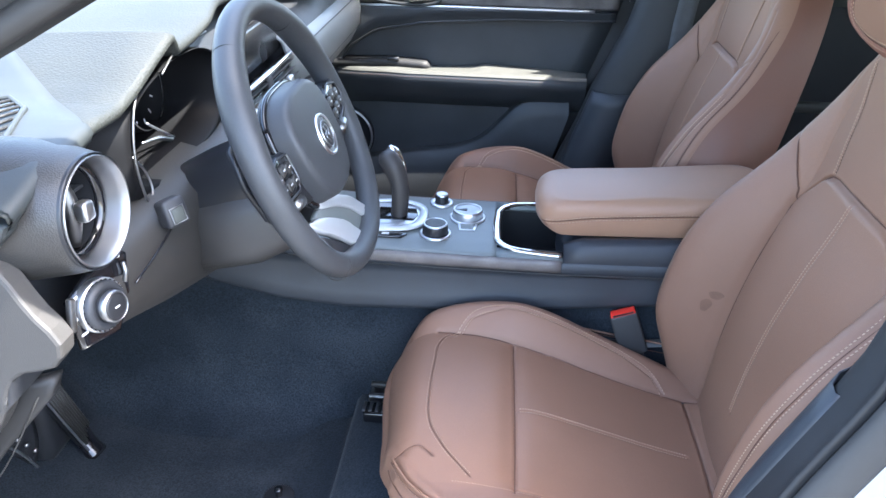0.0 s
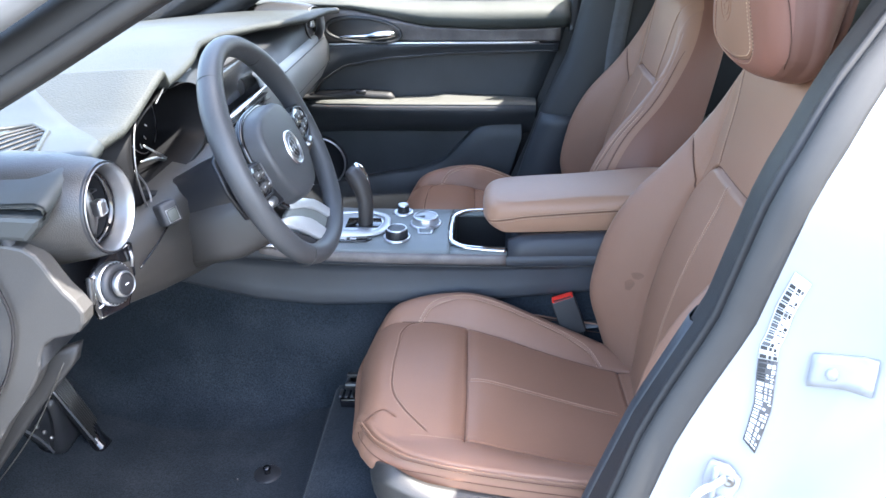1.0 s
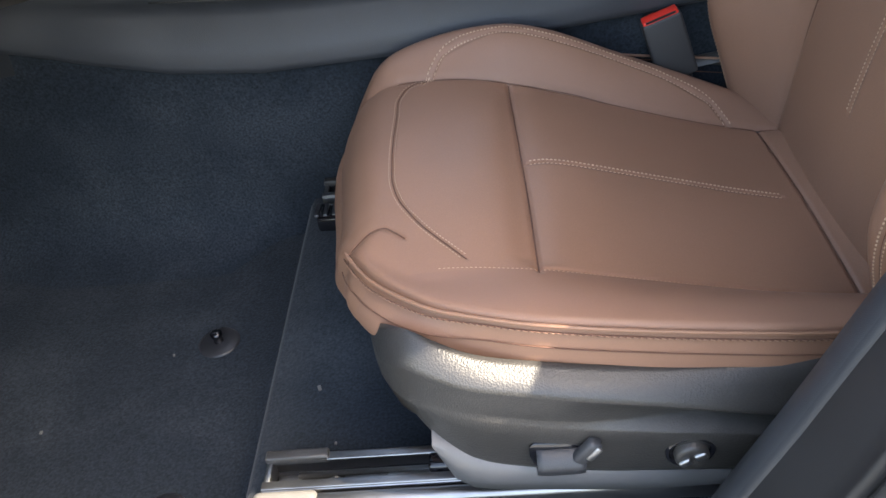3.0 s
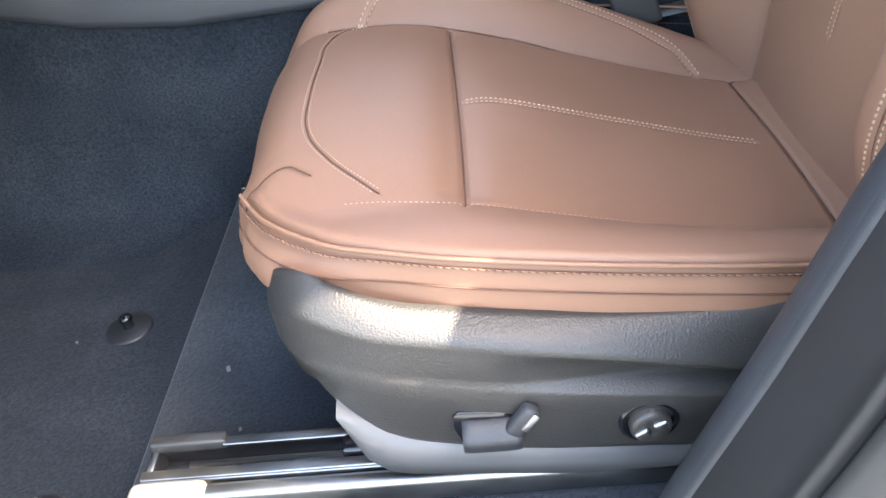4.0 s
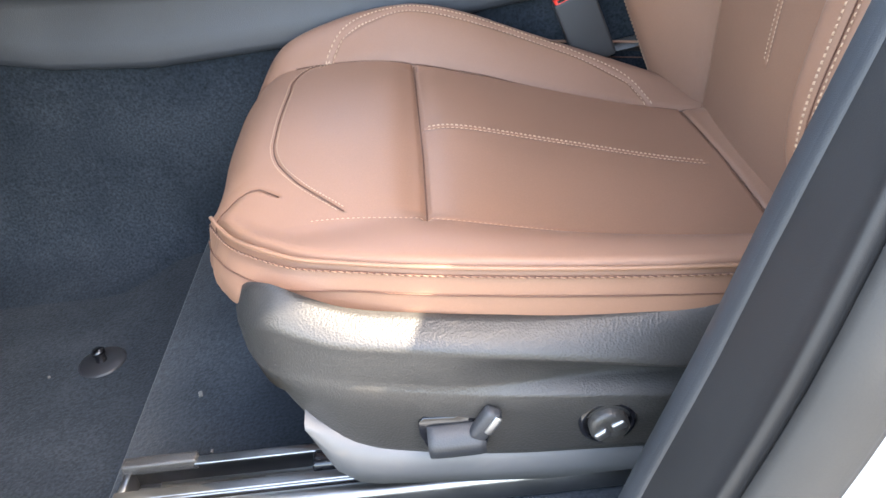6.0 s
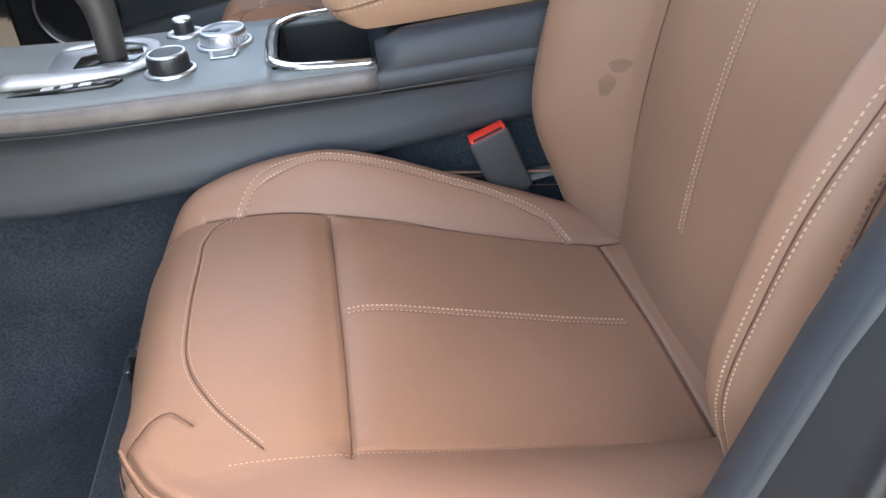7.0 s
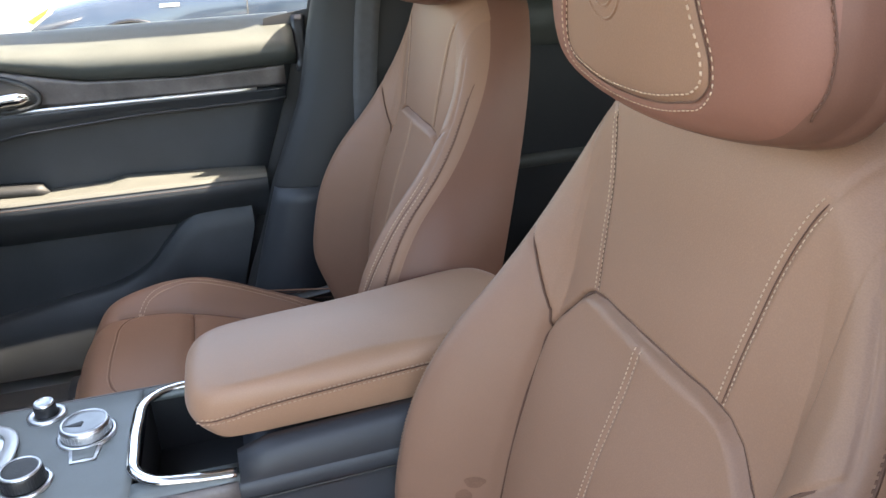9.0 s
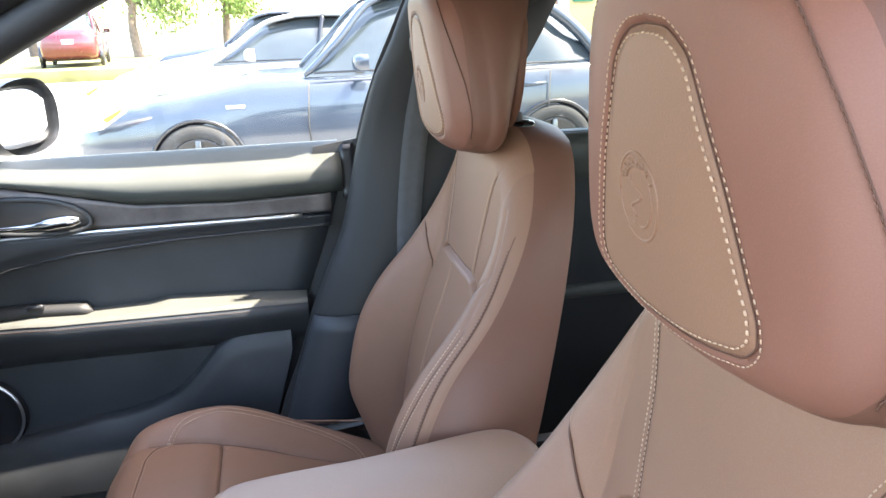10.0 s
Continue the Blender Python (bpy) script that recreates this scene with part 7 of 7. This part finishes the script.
part("arm", tube(spline([(-0.712, 0.905, 0.535), (-0.75, 0.905, 0.62), (-0.78, 0.91, 0.74)], 12), 0.013, 10), DARK, brk)

rest = thing("footrest", (-0.68, 0.67, 0.34), "grey ribbed plastic footrest on the footwell carpet", "footrest")
rows = [[(x, y, 0.395 + 1.05 * (-0.619 - x) - 0.006 * float(smooth01(-0.635, -0.619, x))) for y in (0.622, 0.625, 0.67, 0.715, 0.718)] for x in np.linspace(-0.760, -0.619, 8)]
part("pad", thick(rows, -0.060, (0.30, 0, 1)), SHIELD, rest)
for y in (0.640, 0.655, 0.670, 0.685, 0.700):
    part("rib", tube([(x, y, 0.397 + 1.05 * (-0.619 - x)) for x in (-0.752, -0.69, -0.634)], 0.0028, 6), DARK, rest)

# ---- labels and fittings on the driver's pillar ----
lab = thing("pillar_label", (0.40, 0.52, 0.90), "long white pillar label with black printed bars", "label")
rows, bars = [], []


def pillar_skin(dx, z, lift=0.0015):
    """A place on the painted pillar face: how far behind its front edge, and how high."""
    w = np.interp(dx, [0.034, 0.050, 0.075, 0.105, 0.130, 0.150, 0.165, 0.20], [0.7695, 0.779, 0.792, 0.808, 0.823, 0.850, 0.872, 0.885])
    w = w - 0.115 * float(smooth01(1.08, 1.5, z)) + 0.024 * float(smooth01(0.88, 0.62, z)) * (1 - float(smooth01(0.78, 0.87, w)))
    return (pillar_edge(z) + dx - 0.4 * lift, ys(-1, w + lift), z)


def label_place(a, z):
    left = np.interp(z, [0.825, 0.839, 0.873, 0.904, 0.936, 0.983, 1.02], [0.0885, 0.0855, 0.0761, 0.0619, 0.0483, 0.0445, 0.0465])
    return pillar_skin(left + 0.0165 * a, z - 0.009 * a * np.interp(z, [0.825, 0.86, 0.92, 0.96, 1.02], [1.4, 0.4, -0.2, 0.4, 1.0]))


rows = [[label_place(a, z) for a in np.linspace(0, 1, 4)] for z in np.linspace(0.829, 1.022, 24)]
part("label_sheet", thick(rows[11:], -0.0008, (0, 1, 0)), WHITE, lab, "white label stock")
part("label_foot", thick(rows[:12], -0.0008, (0, 1, 0)), GREYINK, lab, "grey lower label")
rng = random.Random(8)
z = 0.832
while z < 1.012:
    h = rng.choice((0.0015, 0.0025, 0.004))
    for a0, a1 in ((0.04, 0.46), (0.50, 0.72), (0.75, 0.96)):
        if rng.random() < (0.95 if a0 < 0.1 else 0.7):
            a1 = a1 - rng.uniform(0, 0.1)
            q = [label_place(a0, z), label_place(a1, z), label_place(a1, z + h), label_place(a0, z + h)]
            bars.append(([(p[0] - 0.0004, p[1] - 0.0022, p[2]) for p in q], [(0, 1, 2, 3)], z > 0.914 or (z > 0.895 and a0 < 0.3)))
    z += h + rng.uniform(0.0010, 0.0018)
part("print_dark", join(*[(v, f) for k, (v, f, d) in enumerate(bars) if d and k % 4 < 3]), INK, lab, "black print bars", False)
part("print_grey", join(*[(v, f) for k, (v, f, d) in enumerate(bars) if d and k % 4 == 3]), GREYINK, lab, "grey print bars", False)
part("print_white", join(*[(v, f) for v, f, d in bars if not d]), WHITE, lab, "white print bars", False)
strk = thing("door_striker", pillar_skin(0.09, 0.765), "white painted door striker with a steel loop on the pillar", "striker")
STRIKER = mat("striker_grey_paint", (0.30, 0.31, 0.32), 0.38, var=0.1, var_scale=40, coat=0.3)
centre_ = Vector(pillar_skin(0.0925, 0.768, 0.0))
out_ = Vector((-0.42, -0.90, 0.05)).normalized()
sm_ = frame_at(centre_, out_, (0.90, -0.42, 0))
part("striker_plate", plate([(-0.014, 0.033), (0.006, 0.032), (0.020, 0.018), (0.019, 0.004), (0.006, -0.030), (-0.002, -0.034), (-0.016, -0.014), (-0.019, 0.012)], 0.005, sm_, 0.002), STRIKER, strk)
part("striker_rib", moved(block(-0.010, -0.003, -0.014, 0.030, 0.004, 0.012, 0.003), sm_), STRIKER, strk)
part("striker_loop", moved(tube(spline([(0.004, 0.016, 0.004), (-0.006, 0.013, 0.020), (-0.018, 0.009, 0.036), (-0.022, 0.003, 0.041), (-0.021, -0.006, 0.040), (-0.012, -0.012, 0.026), (0.004, -0.012, 0.004)], 30), 0.0042, 10), sm_), SILVER_PAINT, strk, "worn steel striker loop")
for a, b in ((0.008, 0.014), (-0.006, -0.024)):
    part("screw", lathe([(0.0068, 0.004), (0.0068, 0.0075), (0.005, 0.009), (0.003, 0.007), (0.0, 0.0068)], 16, sm_ @ Matrix.Translation((a, b, 0))), STEEL, strk, "dull screw head")
hng = thing("hinge_bracket", pillar_skin(0.12, 0.926), "white painted hinge plate with a bolt on the pillar", "bracket")
leaf_ = [[pillar_skin(np.interp(b, [0, 1], [np.interp(a, [0, 1], [0.104, 0.092]), np.interp(a, [0, 1], [0.146, 0.137])]), 0.907 + 0.034 * a + 0.012 * b, 0.0045) for b in np.linspace(0, 1, 7)] for a in np.linspace(0, 1, 5)]
part("hinge_leaf", thick(leaf_, 0.005, (0.4, 0.9, 0)), PAINT, hng)
part("bolt", lathe([(0.0062, 0.0), (0.0062, 0.005), (0.004, 0.007), (0.0, 0.0072)], 16, frame_at(pillar_skin(0.1154, 0.9264, 0.003), (-0.45, -0.89, 0), (0.89, -0.45, 0))), STRIKER, hng, "round bolt head")
tyre_label = thing("pressure_label", (0.34, 0.48, 0.69), "small white label with yellow border low on the pillar", "label")


def low_label(a, z):
    return pillar_skin(0.0768 + 0.0255 * a, z - 0.026 * a, 0.002)


part("label_border", thick([[low_label(a, z) for a in np.linspace(0, 1, 4)] for z in np.linspace(0.622, 0.709, 6)], -0.0008, (0, 1, 0)), YELLOW, tyre_label, "yellow border")
part("label_sheet", thick([[(p[0], p[1] - 0.0012, p[2]) for p in (low_label(a, z) for a in np.linspace(0.16, 0.90, 4))] for z in np.linspace(0.627, 0.700, 6)], -0.0008, (0, 1, 0)), WHITE, tyre_label)
rng = random.Random(3)
bars = []
for k in range(9):
    z = 0.628 + 0.0070 * k
    for a0 in (0.20, 0.44, 0.68):
        q = [low_label(a0, z), low_label(a0 + rng.uniform(0.1, 0.2), z), low_label(a0 + 0.15, z + 0.003), low_label(a0, z + 0.003)]
        bars.append(([(p[0], p[1] - 0.0024, p[2]) for p in q], [(0, 1, 2, 3)]))
part("print_bars", join(*bars), GREYINK, tyre_label, "grey print bars", False)

# ---- parked cars, trees and a shop beyond the lot ----
TYRE = mat("tyre_rubber", (0.02, 0.02, 0.02), 0.85, var=0.15, var_scale=20)
ALLOY = mat("alloy_rim", (0.16, 0.165, 0.17), 0.3, metal=1.0, var=0.08)
LAMP = mat("headlamp_lens", (0.62, 0.63, 0.64), 0.12, var=0.1, coat=0.6)
AMBER = mat("amber_reflector", (0.75, 0.30, 0.03), 0.3, var=0.05)
CARGLASS = mat("car_window_glass", (0.035, 0.045, 0.05), 0.06, var=0.1, coat=0.5)
TAIL = mat("red_tail_lens", (0.45, 0.02, 0.02), 0.2, var=0.1)


def parked_car(x0, y0, length, height, paint, label, tall=False, rear_seen=False, shift=0.06):
    """A car that points to -x, its nose at x0 and its near side at y0."""
    w = 0.93
    car = thing("parked_car", (x0 + length / 2, y0 + w, 0.0), label, "car", "parked cars")
    belt, nose = (1.03, 0.86) if tall else (0.99, 0.78)
    deck = height * 0.66 if tall else 1.03
    st = [(0.0, 0.60, 0.34, 0.50), (0.02, 0.70, 0.26, nose - 0.10), (0.06, 0.80, 0.20, nose), (0.14, 0.88, 0.18, nose + 0.07), (0.22, 0.91, 0.18, nose + 0.12), (0.30, 0.92, 0.18, belt - 0.01), (0.45, 0.93, 0.18, belt), (0.62, 0.93, 0.18, belt + 0.01), (0.78, 0.92, 0.19, belt + 0.03), (0.88, 0.88, 0.22, deck), (0.96, 0.82, 0.28, deck - 0.02), (1.0, 0.72, 0.40, deck - 0.16)]
    rings = []
    for f, hw, lo, hi in st:
        x = x0 + f * length
        ring_ = []
        for a, b in ((0.0, 0.0), (0.80, 0.0), (0.94, 0.06), (0.985, 0.25), (1.0, 0.50), (0.985, 0.72), (0.955, 0.88), (0.88, 0.96), (0.55, 0.995), (0.0, 1.0)):
            ring_.append((x, a * hw, lo + b * (hi - lo)))
        ring_ = ring_ + [(p, -q, r) for p, q, r in ring_[-2:0:-1]]
        rings.append([(p, y0 + w + q, r) for p, q, r in ring_])
    part("car_body", loft(rings, True, True), paint, car)
    # cabin: glass house under a painted roof
    gl = [(0.285, 0.74, 0.0), (0.34, 0.74, 0.30), (0.43, 0.72, 0.86), (0.52, 0.71, 1.0), (0.66, 0.71, 0.98), (0.76, 0.72, 0.84 if not tall else 0.95), (0.86, 0.72, 0.38 if not tall else 0.86), (0.90 if not tall else 0.95, 0.72, 0.0)]
    gl = [(f + shift * (1 - i / 8), hw, k) for i, (f, hw, k) in enumerate(gl)]
    rings = []
    for f, hw, k in gl:
        z0, z1 = belt - 0.03, belt - 0.02 + k * (height - belt + 0.0)
        rings.append([(x0 + f * length, y0 + w + a * hw * (1 if b < 0.5 else 0.84 + 0.16 * (1 - k)), z0 + b * (z1 - z0)) for a, b in ((-1.10, 0), (-1.02, 0.45), (-0.94, 0.88), (-0.7, 0.985), (0, 1.0), (0.7, 0.985), (0.94, 0.88), (1.02, 0.45), (1.10, 0))])
    part("glasshouse", sheet(rings), CARGLASS, car, "dark car windows")
    roof_ = []
    for f, hw, k in gl[2:6]:
        z1 = belt - 0.015 + k * (height - belt)
        roof_.append([(x0 + f * length, y0 + w + a * hw, z1 + 0.006 - 0.05 * abs(a) ** 4) for a in np.linspace(-0.84, 0.84, 9)])
    part("car_roof", thick(roof_, 0.014, (0, 0, 1)), paint, car)
    for s in (-1, 1):
        for pts, r in (([(0.285, 1.08, 0.0), (0.35, 1.03, 0.36), (0.43, 0.90, 0.84), (0.50, 0.87, 0.97)], 0.028), ([(0.555, 1.06, 0.05), (0.565, 0.96, 0.6), (0.575, 0.86, 0.95)], 0.03), ([(0.66, 0.87, 0.95), (0.76, 0.90, 0.80 if not tall else 0.93), (0.86, 1.0, 0.34 if not tall else 0.8), (0.90, 1.08, 0.0)], 0.05), ([(0.49, 0.87, 0.97), (0.58, 0.86, 0.985), (0.67, 0.87, 0.95)], 0.028)):
            line = [(x0 + (f + shift * np.interp(f, [0.285, 0.9], [1, 0.12])) * length, y0 + w + s * 0.72 * q, belt - 0.02 + k * (height - belt)) for f, q, k in pts]
            part("window_pillar", tube(spline(line, 14), r, 8), paint if r != 0.03 else GLOSS, car)
        part("belt_line", tube([(x0 + f * length, y0 + w + s * 0.862, belt + 0.005) for f in (0.30 + shift, 0.5, 0.7, 0.86)], 0.010, 6), CHROME if tall else GLOSS, car)
        for f in (0.385, 0.610, 0.80):
            part("door_gap", tube([(x0 + (f + 0.005) * length, y0 + w + s * 0.915, belt - 0.06), (x0 + f * length, y0 + w + s * 0.931, 0.62), (x0 + (f + 0.004) * length, y0 + w + s * 0.925, 0.32)], 0.006, 5), INK, car)
        for f in (0.565, 0.755):
            part("door_handle", tube([(x0 + f * length, y0 + w + s * 0.935, 0.83), (x0 + (f + 0.02) * length, y0 + w + s * 0.955, 0.835), (x0 + (f + 0.042) * length, y0 + w + s * 0.935, 0.84)], 0.012, 8), paint, car)
        for f in (0.205, 0.205 + 0.608):
            c = Matrix.Translation((x0 + f * length, y0 + w + s * 0.80, 0.33)) @ Matrix.Rotation(-s * math.pi / 2, 4, "X")
            part("wheel_arch", lathe([(0.36, 0.05), (0.375, 0.13), (0.355, 0.132), (0.34, 0.10), (0.0, 0.04)], 32, c), GLOSS, car, "black wheel arch")
            wh = part("wheel", lathe([(0.21, 0.02), (0.30, 0.03), (0.325, 0.05), (0.33, 0.12), (0.31, 0.145), (0.235, 0.150), (0.225, 0.12)], 36, c), TYRE, car, "black tyre")
            part("wheel_rim", lathe([(0.228, 0.14), (0.222, 0.148), (0.205, 0.12), (0.0, 0.09)], 32, c), DARK, wh)
            for k in range(5):
                part("spoke", moved(block(-0.022, 0.022, 0.03, 0.215, 0.115, 0.138, 0.008), c @ Matrix.Rotation(k * 2 * math.pi / 5, 4, "Z")), ALLOY, wh)
        mi = part("side_mirror", moved(pillow(outline_from([(-0.10, 0.05), (0.0, 0.072), (0.09, 0.055), (0.105, 0.0), (0.085, -0.055), (0.0, -0.065), (-0.09, -0.05), (-0.11, 0.0)]), (0, 0), lambda u, v: 0.07 - 3 * u * u - 4 * v * v, 0.04, -0.05, lambda u, v, h: (-h, u, v), nr=16, na=36), Matrix.Translation((x0 + (0.375 + shift) * length, y0 + w + s * 1.03, belt + 0.07))), paint, car)
        part("mirror_foot", block(x0 + (0.372 + shift) * length - 0.03, x0 + (0.372 + shift) * length + 0.04, *sorted((y0 + w + s * 0.85, y0 + w + s * 1.0)), belt - 0.005, belt + 0.035, 0.01), GLOSS, mi)
        lamp = [(0.0, 0.0), (0.14, 0.06), (0.40, 0.110), (0.56, 0.112), (0.48, 0.045), (0.28, -0.05), (0.08, -0.06)]
        lm = frame_at((x0 + 0.035, y0 + w + s * 0.775, nose - 0.10), (-0.40, s * 0.92, 0.12), (0.9, s * 0.36, 0.1))
        la = part("headlamp", plate(lamp if s < 0 else [(a, -b + 0.06) for a, b in lamp][::-1], 0.03, lm, 0.01), LAMP, car, "clear headlamp")
        part("turn_lens", plate([(a, b) for a, b in ((0.30, 0.02), (0.50, 0.09), (0.45, 0.045), (0.34, -0.01))], 0.034, lm, 0.004), AMBER, la, "amber turn lens")
        tl = frame_at((x0 + 0.965 * length, y0 + w + s * 0.70, deck - 0.16), (0.8, s * 0.6, 0), (-s * 0.6 if s < 0 else -0.6, 0.8 * s, 0))
        part("tail_lamp", moved(block(-0.14, 0.14, -0.06, 0.06, -0.02, 0.03, 0.02), tl), TAIL, car, "red tail lamp")
    part("grille", block(x0 - 0.02, x0 + 0.05, y0 + w - 0.28, y0 + w + 0.28, 0.30, 0.56, 0.02), GLOSS, car, "black grille")
    part("badge", block(x0 + 0.255 * length, x0 + 0.285 * length, y0 + w - 0.930, y0 + w - 0.922, 0.765, 0.79, 0.002), CHROME, car, "small bright wing badge")
    if rear_seen:
        part("number_plate", block(x0 + length - 0.03, x0 + length + 0.012, y0 + w - 0.17, y0 + w + 0.17, 0.72, 0.86, 0.006), WHITE, car, "plain pale number plate")
    return car


NAVY = mat("navy_car_paint", (0.028, 0.038, 0.054), 0.18, var=0.06, var_scale=3, coat=0.8)
SILVER = mat("silver_car_paint", (0.45, 0.46, 0.47), 0.25, metal=0.3, var=0.05, coat=0.6)
MAROON = mat("maroon_car_paint", (0.10, 0.012, 0.018), 0.25, var=0.06, coat=0.6)
parked_car(-1.40, 6.60, 4.64, 1.64, NAVY, "dark blue crossover parked on the sunlit lot", shift=0.10)
parked_car(-2.15, 9.45, 4.7, 1.50, PAINT, "white sedan parked behind the blue one")
parked_car(-2.2, 12.3, 4.6, 1.50, PAINT, "white hatchback parked in the row")
parked_car(-2.4, 15.0, 4.7, 1.46, SILVER, "silver sedan parked in the row")
parked_car(-2.6, 17.8, 4.8, 1.68, NAVY, "dark tall wagon at the row's end", True)
red = parked_car(0, 0, 4.8, 1.75, MAROON, "maroon sport utility car seen from behind", True, True)
red.matrix_basis = Matrix.Translation((-6.6, 29.6, 0.36)) @ Matrix.Rotation(radians(-82), 4, "Z")


# trees: trunk, limbs and loose leaf clumps
LEAF = mat("tree_leaves", (0.105, 0.165, 0.035), 0.7, var=0.35, var_scale=2.5)
BARK = mat("tree_bark", (0.16, 0.12, 0.09), 0.9, var=0.3, var_scale=8, grain=0.4, grain_scale=60, bump=0.6)


def tree(x, y, h, spread, seed, label):
    rng_ = random.Random(seed)
    t_ = thing("tree", (x, y, 0.0), label, "tree", "trees by the lot")
    trunk = spline([(x, y, 0), (x + 0.05 * h * rng_.uniform(-1, 1), y, h * 0.25), (x + 0.06 * h * rng_.uniform(-1, 1), y + 0.1, h * 0.5)], 12)
    part("trunk", tube(trunk, list(np.linspace(0.035 * h, 0.02 * h, 12)), 10), BARK, t_)
    tips = []
    for k in range(9):
        a = k * 0.7 + rng_.uniform(-0.3, 0.3)
        e = (x + spread * 0.7 * math.cos(a) * rng_.uniform(0.5, 1), y + spread * 0.7 * math.sin(a) * rng_.uniform(0.5, 1), h * rng_.uniform(0.28, 0.92))
        b = trunk[-1 - rng_.randrange(4)]
        line = spline([tuple(b), tuple((np.array(b) + np.array(e)) / 2 + np.array((0, 0, 0.06 * h))), e], 8)
        part("limb", tube(line, list(np.linspace(0.016 * h, 0.004 * h, 8)), 6), BARK, t_)
        tips += [line[i] for i in (4, 5, 6, 7)]
    vs, fs = [], []
    for k in range(6500):
        c = np.array(tips[rng_.randrange(len(tips))]) + np.array([rng_.gauss(0, spread * 0.19), rng_.gauss(0, spread * 0.19), rng_.gauss(0, h * 0.06)])
        s = rng_.uniform(0.07, 0.15) * spread / 3
        r = Euler((rng_.uniform(0, 6), rng_.uniform(0, 6), rng_.uniform(0, 6))).to_matrix()
        i = len(vs)
        vs += [tuple(c + np.array(r @ Vector(q)) * s) for q in ((-1, 0, 0), (0, -0.5, 0.1), (1, 0, 0), (0, 0.5, 0.1))]
        fs.append((i, i + 1, i + 2, i + 3))
    tagged(part("crown", (vs, fs), LEAF, t_, "yellow-green leaf crown", False), "", "", "", "stuff")


tree(-5.6, 36.0, 6.4, 3.0, 3, "broad green tree at the far side of the lot")
tree(-2.2, 38.5, 6.2, 2.6, 5, "slim green tree behind the parked cars")
tree(-12.5, 46.0, 7.5, 4.4, 7, "broad green tree at the far side of the lot")
setting("verge", block(-40, 9, 25.5, 44.0, 0.0, 0.36, 0.02), mat("dry_grass", (0.20, 0.19, 0.07), 0.95, var=0.4, var_scale=1.2, grain=0.5, grain_scale=40, bump=0.6), "sunlit grass verge at the lot's edge", "grass")

shop = thing("shop_building", (24.0, 50.0, 0.0), "low yellow rendered shop with red framed entrance", "building")
RENDER_ = mat("yellow_render", (0.56, 0.47, 0.24), 0.85, var=0.1, var_scale=1.0, grain=0.2, grain_scale=60, bump=0.3)
part("wall", block(9.0, 40.0, 45.0, 58.0, 0.0, 5.2, 0.03), RENDER_, shop)
part("roof", block(8.7, 40.3, 44.7, 58.3, 5.2, 5.6, 0.04), mat("grey_roof_edge", (0.35, 0.35, 0.35), 0.7, var=0.1), shop)
SIGNRED = mat("red_sign_panel", (0.50, 0.035, 0.025), 0.45, var=0.08)
part("red_fascia", block(9.6, 15.2, 44.2, 45.0, 2.15, 3.4, 0.03), SIGNRED, shop, "red fascia band")
part("red_post", block(14.75, 15.15, 44.3, 44.9, 0.0, 2.2, 0.02), SIGNRED, shop, "red post")
part("downpipe", block(16.0, 16.7, 44.8, 45.0, 0.0, 5.0, 0.03), mat("pale_blue_post", (0.30, 0.38, 0.42), 0.6, var=0.06), shop, "pale column")
part("green_sign", block(17.0, 18.2, 44.85, 45.0, 2.2, 3.4, 0.02), mat("green_sign_panel", (0.03, 0.22, 0.14), 0.5, var=0.08), shop, "small green sign")
for x in (20.0, 24.5, 29.0):
    part("shop_window", block(x, x + 3.4, 44.93, 45.02, 0.8, 3.2, 0.02), CARGLASS, shop, "dark shop window")
